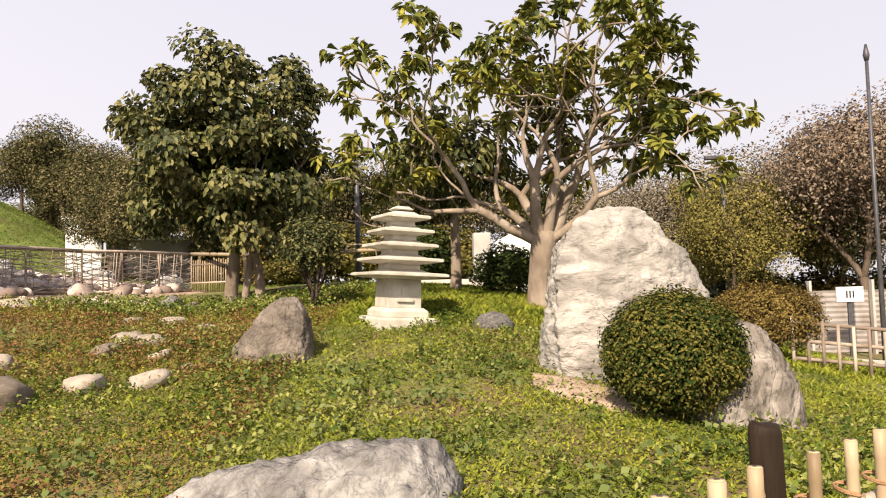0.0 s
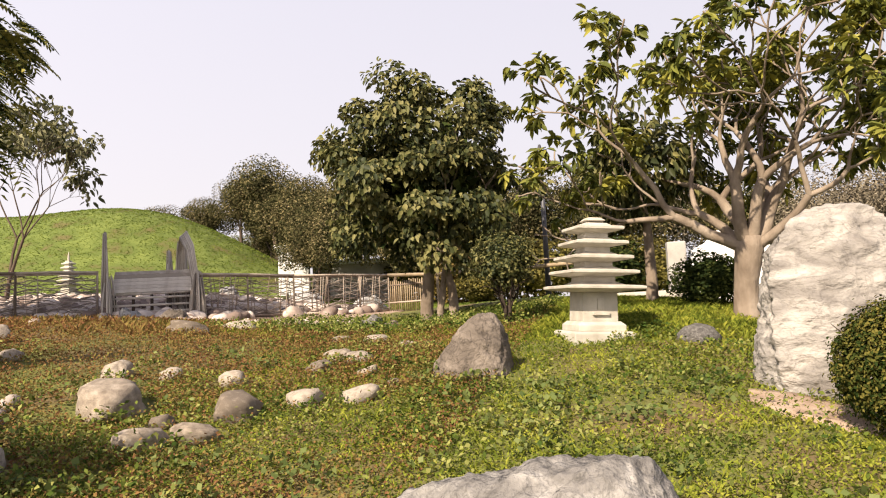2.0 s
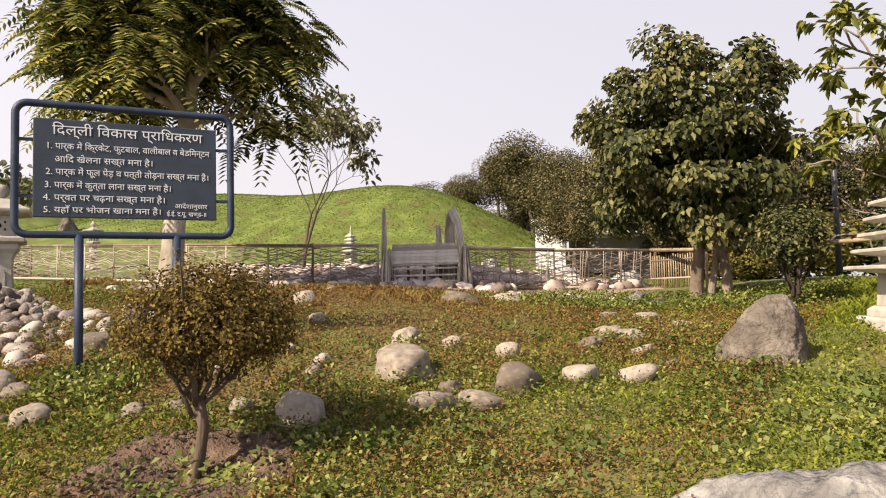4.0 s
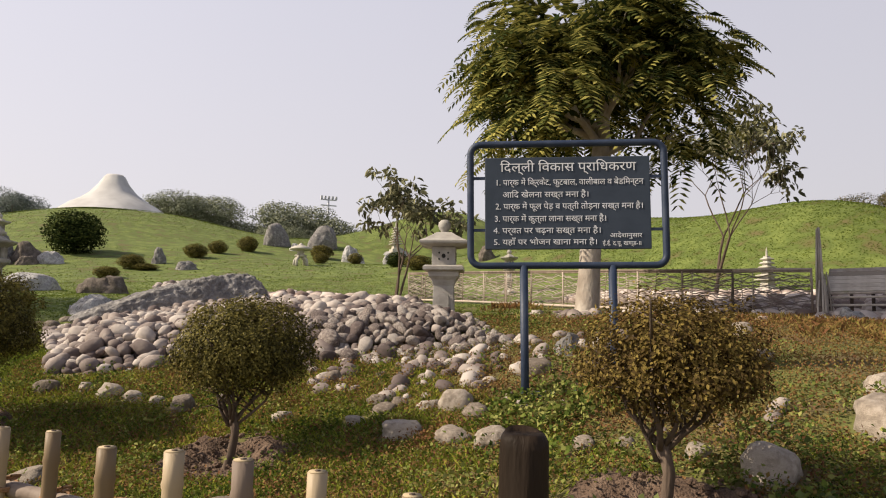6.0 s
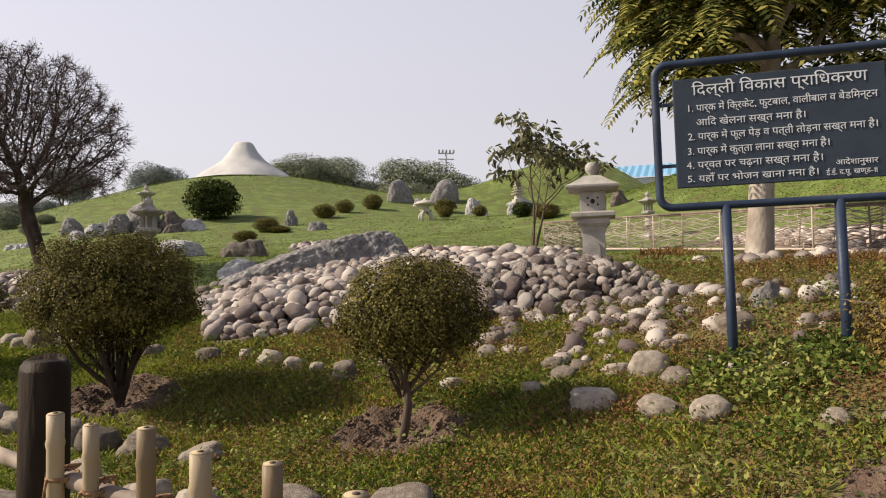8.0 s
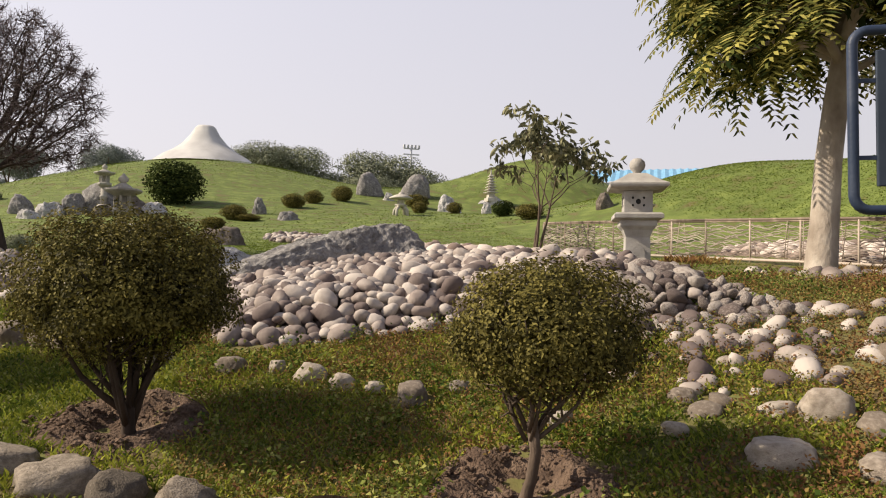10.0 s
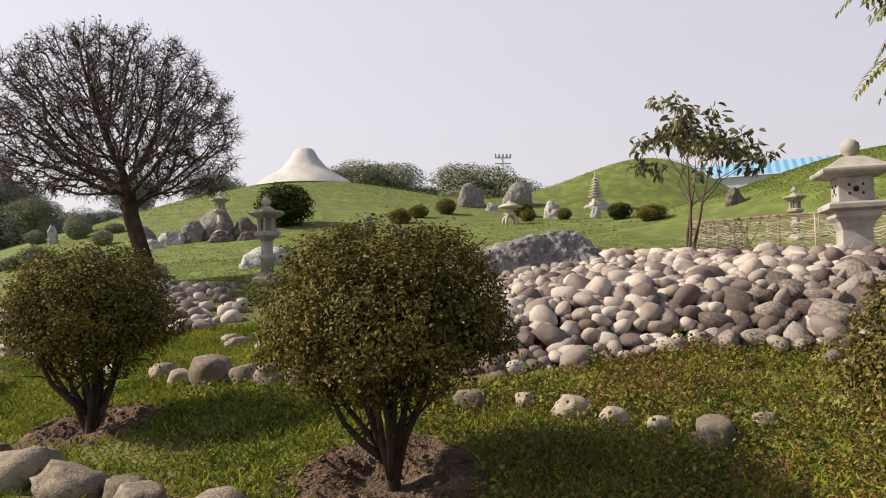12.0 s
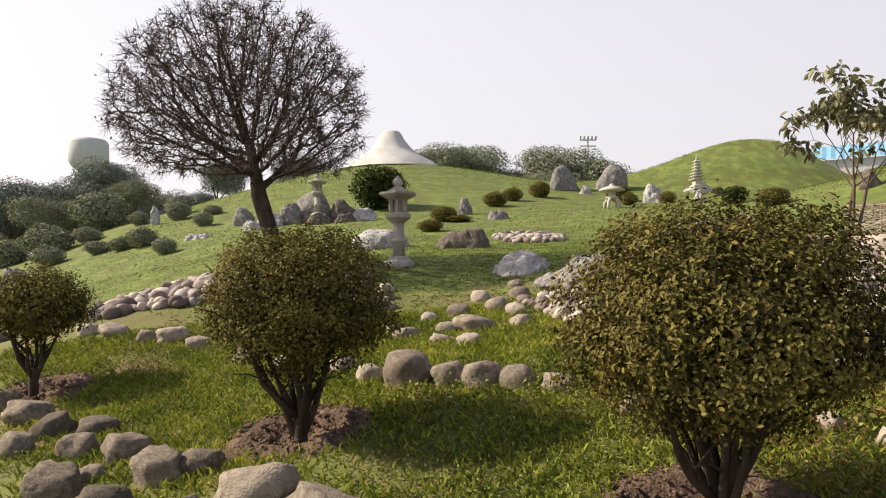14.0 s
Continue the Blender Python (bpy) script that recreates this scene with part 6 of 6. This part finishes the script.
cover("broadleaf_weed", "broad-leaved weeds in clumps in the lawn", 1500, -5, 3.5, 2.3, 9, .042, .03, "weed", 6, lambda x, y, g: (bed(x, y) > 1.6) & (ripple(x, y, .8, 3) + g.normal(0, .4, len(x)) > .0), .5, per=20, spread=.13, flat=True, lift=.09)
cover("broadleaf_weed", "broad-leaved weeds in clumps round the stones", 1200, -12, -3, -3, 6.5, .042, .031, "weed", 7, lambda x, y, g: (bed(x, y) > 3) & not_pits(x, y) & not_pile(x, y) & (ripple(x, y, .8, 9) + g.normal(0, .4, len(x)) > .1), .5, per=26, spread=.16, flat=True, lift=.15)
cover("mallow", "pale green rosettes of broad mallow leaves in the lawn", 210, -5, 2.5, 2.4, 7.5, .058, .046, "mallow", 17, lambda x, y, g: (bed(x, y) > 1.8) & (ripple(x, y, 1.1, 21) + g.normal(0, .3, len(x)) > .05), .45, per=18, spread=.16, flat=True, lift=.1)
cover("mallow", "lush green weeds round the foot of the notice board", 70, -6.95, -5.7, 3.1, 4.6, .055, .042, "weed", 18, lambda x, y, g: (x + 6.35) ** 2 + (y - 3.75) ** 2 < .5, .5, per=34, spread=.17, flat=True, lift=.1)
# further off the cover is coarser
cover("far_grass", "grass of the upper lawn", 230000, -36, -11.5, -14, 12, .055, .016, "lawn_far", 8, lambda x, y, g: not_pile(x, y) & (bed(x, y) > 3) & ((y < 8.5 + .187 * (x + 22.7)) | (x < -22.7)) & (((x + 20.0) / 6.0) ** 2 + ((y - 5.5 + .31 * (x + 20)) / 2.5) ** 2 > 1) & (g.uniform(0, 1, len(x)) < np.clip(14 / np.hypot(x + 5, y + 3), .12, 1)), .3)
cover("far_grass", "grass of the green mounds behind the fence", 170000, -42, -4, 17, 34, .065, .03, "lawn_far", 9, lambda x, y, g: y > 18.2 + g.normal(0, .5, len(x)), .3)
cover("far_grass", "grass of the hillside", 60000, -82, -34, -18, 34, .07, .05, "lawn_far", 10, None, .3)
cover("far_grass", "bright grass behind the stone pagoda", 26000, -2.5, 6.5, 8.5, 15, .085, .014, "grass", 11, None, .65, per=2, spread=.03)
cover("dry_weed", "dry reddish weeds along the lattice fence", 900, -17, -6, 7.5, 12.5, .16, .02, "creeper", 12, lambda x, y, g: (ripple(x, y, .6, 5) > 0) & (y < 8.5 + .187 * (x + 22.7)), .8, per=12, spread=.14)

cover("creeper_clump", "low rust-brown clumps of creeper among the stones", 2800, -11, -2, 0, 11.5, .035, .022, "creeper", 14, lambda x, y, g: (bed(x, y) > 2.6) & not_pits(x, y) & not_pile(x, y) & (ripple(x, y, 1.1, 17) + g.normal(0, .3, len(x)) > .15), .5, per=34, spread=.17, flat=True, lift=.1)
cover("grass", "tufts of grass round the foot of the dense tree", 16000, -7.5, -1.2, 9.2, 16.5, .1, .012, "grass", 15, lambda x, y, g: (y < 10.6 + .0 * x + 3.6 * np.clip((x + 7.5) / 3, 0, 1) + g.normal(0, .3, len(x))) & (ripple(x, y, .9, 6) + g.normal(0, .5, len(x)) > -.5), .7, per=3, spread=.05)
cover("broadleaf_weed", "weeds round the foot of the dense tree", 560, -6.5, -1.5, 9.5, 13.2, .045, .034, "weed", 16, None, .5, per=22, spread=.18, flat=True, lift=.16)


# ---- woods, buildings and poles behind ----
def wood_tree(seed, mat, name="background_tree", n=10000, leaf=.2, h=6.0, w=5.0, label="bushy green tree in the belt of woodland"):
    t = thing(name, pose(0, 0, -40), label, "tree", "woodland trees")
    r, g = random.Random(seed), np.random.default_rng(seed)
    tb, tips = Tubes(), []
    grow(tb, r, Vector((0, 0, -.2)), Vector((0, 0, 1)), h * .3, .16, 3, tips, .7, .15, (2, 3), .75, .12, .02, 6)
    part("trunk", tb.mesh("trunk", M["bark_brown"]), t)
    blobs = [(g.uniform(-.28, .28) * w, g.uniform(-.28, .28) * w, h * g.uniform(.5, .82), w * g.uniform(.16, .28)) for _ in range(16)]
    ps, ns = [], []
    for bx, by, bz, br in blobs:
        m = n // len(blobs)
        d = unit(g.normal(0, 1, (m, 3)))
        q = d * br * (.55 + .5 * g.uniform(0, 1, (m, 1)) ** .6) * np.array([1, 1, .8])
        ps.append(q + np.array([bx, by, bz]))
        ns.append(d + np.array([0, 0, .5]))
    part("crown", quads("crown", leaves(g, np.concatenate(ps), np.concatenate(ns), leaf, leaf * .55, .3), M[mat]), t)
    return t


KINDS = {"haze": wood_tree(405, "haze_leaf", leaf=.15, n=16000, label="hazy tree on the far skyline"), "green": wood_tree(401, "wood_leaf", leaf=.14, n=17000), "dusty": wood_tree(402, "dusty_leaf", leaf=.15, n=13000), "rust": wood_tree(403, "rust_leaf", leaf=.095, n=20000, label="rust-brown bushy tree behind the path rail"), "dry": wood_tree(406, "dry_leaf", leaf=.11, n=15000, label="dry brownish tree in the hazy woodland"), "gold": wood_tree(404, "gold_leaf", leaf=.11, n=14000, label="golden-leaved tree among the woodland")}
used = set()


def plant(kind, x, y, s, sz=1.0, turn=0.0):
    m = on(x, y, -.1, turn) @ Matrix.Diagonal((s, s, s * sz, 1))
    if kind in used:
        k = KINDS[kind].scale
        return copy_thing(KINDS[kind], m @ Matrix.Diagonal((1 / k[0], 1 / k[1], 1 / k[2], 1)))
    used.add(kind)
    KINDS[kind].matrix_basis = m
    return KINDS[kind]


wr = random.Random(77)
# undergrowth that closes the view under the crowns
for x, y, w, h, k in [(-7.4, 24.5, 3.0, 1.9, "topiary"), (-5.2, 21.4, 2.4, 1.7, "topiary_brown"), (-3.2, 22.2, 2.6, 1.9, "topiary"), (-1.4, 22.8, 2.8, 2.0, "leaf_dark"), (4.6, 23, 3.2, 2.3, "topiary_brown"), (6.8, 21.5, 2.6, 1.9, "dusty_leaf"), (9.0, 24, 3.4, 2.4, "topiary_brown"), (-.2, 24, 2.8, 2.2, "topiary"), (-4.2, 19.2, 1.7, 1.1, "topiary"), (8.4, 19.8, 2.2, 1.9, "topiary"), (10.2, 20.5, 2.6, 2.0, "topiary_brown"), (12.4, 20, 2.8, 2.2, "topiary")]:
    shrub(x, y, w, h, k, "bushy undergrowth below the woodland trees")
# the belt of trees to the north
for x, y, s, sz, k in [(-17.5, 33, .85, 1.0, "green"), (-14.2, 31.5, .95, 1.05, "green"), (-9.9, 20.8, .52, 1.0, "green"), (-11.6, 28.5, .9, 1.0, "green"), (-8.2, 29, .85, .95, "green"), (-6.0, 26, .75, .95, "green"), (-3.4, 25.5, .8, 1.0, "green"), (-1.0, 27, .95, .95, "green"), (1.2, 29, 1.0, .9, "dry"), (3.6, 27, 1.0, .9, "green"),
                       (8.2, 25, 1.05, .95, "dry"), (11.5, 27, 1.2, 1.0, "dry"), (5.6, 23.5, .95, .9, "dry"), (-19.5, 36, 1.0, 1.0, "green"), (-24, 40, 1.0, .9, "dusty"), (14.5, 25.5, 1.2, 1.0, "dry"), (18, 24, 1.2, 1.1, "green"), (-29, 44, .9, .9, "dusty"), (6.9, 20.5, .75, .95, "dry"), (10.2, 19.5, .85, 1.0, "green"), (4.4, 21.5, .75, .9, "dry"), (-7.0, 23.5, .7, .9, "green")]:
    plant(k, x, y, s, sz, wr.uniform(0, 360))
for x, y, s, sz in [(-11.2, 25.0, .66, 1.0), (-9.9, 21.6, .6, 1.12), (-8.0, 22.6, .58, 1.1), (-6.6, 21.6, .5, 1.0), (-12.9, 25.2, .72, 1.0), (-15.2, 28.2, .8, 1.0), (-16.9, 31, .85, .95), (-10.4, 26.2, .75, 1.05), (-5.2, 22.8, .6, 1.0), (7.2, 26, .95, .9), (9.5, 23, .9, .9), (-23.2, 31.3, .62, .9), (-20, 30.3, .55, .9), (-17.2, 28.6, .58, .95)]:
    plant("green" if x < 5 else "dry", x, y, s, sz, wr.uniform(0, 360))
plant("gold", 7.1, 18.4, .78, 1.1, 20)
plant("gold", 6.2, 17.0, .6, 1.0, 120)
plant("rust", 9.7, 17.2, 1.06, 1.0, 40)
plant("rust", 13.5, 17.5, .95, 1.0, 140)
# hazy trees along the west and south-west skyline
# their leaf colour already carries the haze
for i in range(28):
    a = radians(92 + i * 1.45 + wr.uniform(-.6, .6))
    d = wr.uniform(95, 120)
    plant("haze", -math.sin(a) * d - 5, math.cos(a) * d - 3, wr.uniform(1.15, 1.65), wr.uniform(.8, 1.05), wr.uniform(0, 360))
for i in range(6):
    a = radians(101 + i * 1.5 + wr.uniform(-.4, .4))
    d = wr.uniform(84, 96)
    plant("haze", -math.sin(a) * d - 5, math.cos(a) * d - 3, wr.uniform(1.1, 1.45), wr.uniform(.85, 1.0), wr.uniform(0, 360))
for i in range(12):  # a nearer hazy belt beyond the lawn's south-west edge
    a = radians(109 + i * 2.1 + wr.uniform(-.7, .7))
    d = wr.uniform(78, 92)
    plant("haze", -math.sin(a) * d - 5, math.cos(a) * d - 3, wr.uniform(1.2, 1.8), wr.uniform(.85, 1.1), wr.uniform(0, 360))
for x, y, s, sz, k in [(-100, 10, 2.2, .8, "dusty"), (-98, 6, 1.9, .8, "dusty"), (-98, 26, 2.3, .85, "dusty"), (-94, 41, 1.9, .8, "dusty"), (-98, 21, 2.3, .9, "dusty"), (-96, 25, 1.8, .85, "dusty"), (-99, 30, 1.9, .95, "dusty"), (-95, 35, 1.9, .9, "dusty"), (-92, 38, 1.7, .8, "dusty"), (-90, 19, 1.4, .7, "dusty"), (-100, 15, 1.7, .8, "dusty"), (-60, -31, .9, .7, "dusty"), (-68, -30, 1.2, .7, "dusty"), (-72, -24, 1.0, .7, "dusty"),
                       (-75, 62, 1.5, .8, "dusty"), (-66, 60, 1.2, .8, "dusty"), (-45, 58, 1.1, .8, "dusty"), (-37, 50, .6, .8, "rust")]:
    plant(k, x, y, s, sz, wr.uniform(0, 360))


def white_hut(x, y, w, d, h, yaw, label, openings=(), mat="plaster"):
    """A plain plastered building with recessed openings and a flat parapet roof."""
    t = thing("white_building", on(x, y, -.3, yaw), label, "building")
    part("wall", boxed(-w / 2, w / 2, -d / 2, d / 2, 0, h, bevel=.03), t, mat=M[mat])
    part("roof", boxed(-w / 2 - .12, w / 2 + .12, -d / 2 - .12, d / 2 + .12, h, h + .14, bevel=.02), t, mat=M["plaster"])
    for ox, oz, ow, oh in openings:
        part("opening", boxed(ox - ow / 2, ox + ow / 2, -d / 2 - .006, -d / 2 + .1, oz, oz + oh), t, "dark opening", mat=M["dark"])


white_hut(-11.6, 22.7, 1.0, 1.4, 4.12 - gz(-11.6, 22.7) + .3 - .14, 24, "white plastered building half hidden by trees", [(.15, 1.35, .5, .08)])
# Tree shade is put into the wall's colour: grey in place of white plaster
white_hut(-9.7, 24.1, 3.4, .8, 3.62 - gz(-9.7, 24.1) + .3 - .14, 22, "low plastered wall block coloured grey for the shade of the trees", mat="concrete")


def white_grotto():
    """A white painted rockwork wall with a dark doorway and a grey pillar."""
    t = thing("white_rockwork", on(2.2, 19.5, -.3, 4), "white painted rockwork mound with a dark doorway", "rockwork")
    part("mound", hull_rock("mound", [(-1.3, -.6, 0), (1.4, -.6, 0), (1.5, .8, 0), (-1.3, .8, 0), (-1.1, -.3, 1.6), (-.6, 0, 2.35), (.3, 0, 2.4), (.8, -.1, 1.9), (1.25, 0, 1.5), (-1.2, .3, 1.7)], M["plaster"], 4, .12, 2.2, 6), t)
    part("doorway", boxed(-.17, .17, -.85, -.5, .5, 1.45, bevel=.02), t, "dark doorway", mat=M["dark"])
    part("pillar", boxed(-1.75, -1.3, -.5, -.1, 0, 2.2, bevel=.03), t, "grey concrete pillar", mat=M["concrete"])
    part("low_wall", boxed(-3.8, -1.3, -.9, -.7, 0, 1.0, bevel=.03), t, mat=M["paving"])
    part("step", boxed(-3.8, -1.2, -1.6, -1.0, 0, .45, bevel=.03), t, mat=M["plaster"])


white_grotto()


def lamp_pole(x, y, h, label, arm=0.5, r=.05):
    t = thing("lamp_pole", on(x, y, -.3), label, "lamp post")
    tb = Tubes()
    tb.add([(0, 0, 0), (0, 0, h * .5), (0, 0, h)], [r * 1.3, r, r * .8], 10)
    part("pole", tb.mesh("pole", M["steel"]), t)
    if arm:
        tb = Tubes()
        tb.add([(0, 0, h - .1), (arm * .5, 0, h + .15), (arm, 0, h + .18)], [.03, .025, .02], 8)
        part("arm", tb.mesh("arm", M["steel"]), t)
        part("lamp_head", boxed(arm - .05, arm + .4, -.08, .08, h + .13, h + .22, bevel=.02), t, mat=M["steel"])
    else:
        part("cap", turned("cap", [(r, h), (r * 1.6, h + .1), (r * .5, h + .3)], M["steel"], 10), t)


lamp_pole(-2.06, 15.4, 3.3, "slim dark steel pole behind the rails", 0)
lamp_pole(6.35, 17.2, 4.4, "dark street lamp pole with a short arm", -.35)
lamp_pole(7.35, 12.9, 5.6, "tall dark pole above the rusty tree", 0, .036)
lamp_pole(-4.35, 20.9, 6.4, "thin pole rising behind the dense tree", 0, .03)


def floodlight(x, y, h):
    t = thing("floodlight_mast", on(x, y, -.3), "distant floodlight mast with a row of lamps", "mast")
    tb = Tubes()
    tb.add([(0, 0, 0), (0, 0, h)], [.22, .14], 8)
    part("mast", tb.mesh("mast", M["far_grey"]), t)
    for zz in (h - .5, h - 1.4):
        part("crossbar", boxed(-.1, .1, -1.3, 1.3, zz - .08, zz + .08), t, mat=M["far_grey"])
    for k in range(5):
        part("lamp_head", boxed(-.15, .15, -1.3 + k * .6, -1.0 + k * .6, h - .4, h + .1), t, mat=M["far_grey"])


floodlight(-112, 30, 18.6)


def water_tower(x, y):
    t = thing("water_tower", on(x, y, -1), "hazy grey concrete water tower on the skyline", "tower")
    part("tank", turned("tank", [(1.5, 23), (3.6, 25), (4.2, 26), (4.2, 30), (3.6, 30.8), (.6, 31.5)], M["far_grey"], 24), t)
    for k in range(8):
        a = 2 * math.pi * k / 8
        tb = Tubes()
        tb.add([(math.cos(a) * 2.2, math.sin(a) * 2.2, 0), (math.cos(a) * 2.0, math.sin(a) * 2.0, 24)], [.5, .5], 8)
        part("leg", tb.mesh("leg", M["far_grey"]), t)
    return t


water_tower(-173, -65.5).scale = (1, 1, 1)


def blue_shed():
    """A long shed with a ribbed blue sheet roof."""
    t = thing("blue_roof_shed", on(-78, 51, 0, 55), "blue corrugated sheet roof of a distant shed", "shed")
    z = 10.4
    n = 40
    v, f = [], []
    for i in range(n + 1):
        x = -9 + 18 * i / n
        h = .12 if i % 2 else 0
        v += [(x, -3, z + h), (x, 3, z + 2.2 + h)]
    for i in range(n):
        f.append((2 * i, 2 * i + 2, 2 * i + 3, 2 * i + 1))
    part("roof", mesh_of("roof", v, f, M["blue_roof"]), t)
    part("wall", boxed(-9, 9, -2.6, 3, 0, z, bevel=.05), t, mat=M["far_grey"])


blue_shed()


# ---- the rail, path and sheet fence to the east ----
def picket_rail():
    t = thing("bamboo_picket_rail", pose(0, 0, 0), "bamboo picket rail along a paved path", "fence")
    a, b = Vector((4.1, 9.3)), Vector((8.6, 8.6))
    n = 26
    for i in range(n + 1):
        p = a.lerp(b, i / n)
        z = gz(p.x, p.y)
        tb = Tubes()
        tb.add([(p.x, p.y, z - .1), (p.x, p.y, z + .6)], [.022, .02], 8)
        part("picket", tb.mesh("picket", M["bamboo_grey"]), t)
    for h in (.08, .52, .3):
        tb = Tubes()
        tb.add([(a.x, a.y + .03, gz(a.x, a.y) + h), (b.x, b.y + .03, gz(b.x, b.y) + h)], [.024, .024], 8)
        part("rail", tb.mesh("rail", M["bamboo_grey"]), t)
    for p in (a.lerp(b, .3), a.lerp(b, .78)):
        tb = Tubes()
        tb.add([(p.x, p.y + .05, gz(p.x, p.y) - .1), (p.x, p.y + .05, gz(p.x, p.y) + .85)], [.05, .05], 10)
        part("green_post", tb.mesh("green_post", M["green_paint"]), t, "green painted post")


picket_rail()
pv, pf = [], []
for i in range(31):
    x = 3 + i * .8
    for dy in (0, 1.8):
        y = 11.2 + dy - .05 * (x - 3)
        pv.append((x, y, gz(x, y) + .03))
for i in range(30):
    pf.append((2 * i, 2 * i + 2, 2 * i + 3, 2 * i + 1))
tagged(new("pavement", mesh_of("pavement", pv, pf, M["paving"], True)), "pale paved path behind the bamboo rail", "path", kind="structure")


def sheet_fence():
    t = thing("sheet_fence", pose(0, 0, 0), "rusty corrugated sheet fence behind the path", "fence")
    r = random.Random(2)
    for k in range(5):
        x0 = 7.1 + k * 1.25
        bm = bmesh.new()
        rows = []
        for j in range(25):
            z = .05 + j * .052
            rows.append([bm.verts.new((x0 + dx, 14.9 - .06 * (x0 - 8) + (.018 if j % 2 else 0), z + gz(9, 14))) for dx in (0, 1.2)])
        for j in range(24):
            bm.faces.new((rows[j][0], rows[j][1], rows[j + 1][1], rows[j + 1][0]))
        part("sheet", bm, t, mat=M["sheet"])
        part("post", boxed(x0 - .03, x0 + .02, 14.85, 14.95, gz(9, 14) - .2, gz(9, 14) + 1.5), t, mat=M["concrete"])


sheet_fence()
sg = thing("white_sign", on(7.35, 13.9, 0, 0), "white rectangular sign with dark strokes on a post", "sign")
part("panel", boxed(-.25, .25, -.02, .02, 1.02, 1.3, bevel=.006), sg, mat=M["white"])
for k in range(3):
    part("stroke", boxed(-.08 + k * .06, -.05 + k * .06, -.026, -.021, 1.09, 1.23), sg, mat=M["dark"])
part("post", boxed(-.03, .03, .021, .06, -.1, 1.25), sg, mat=M["steel"])
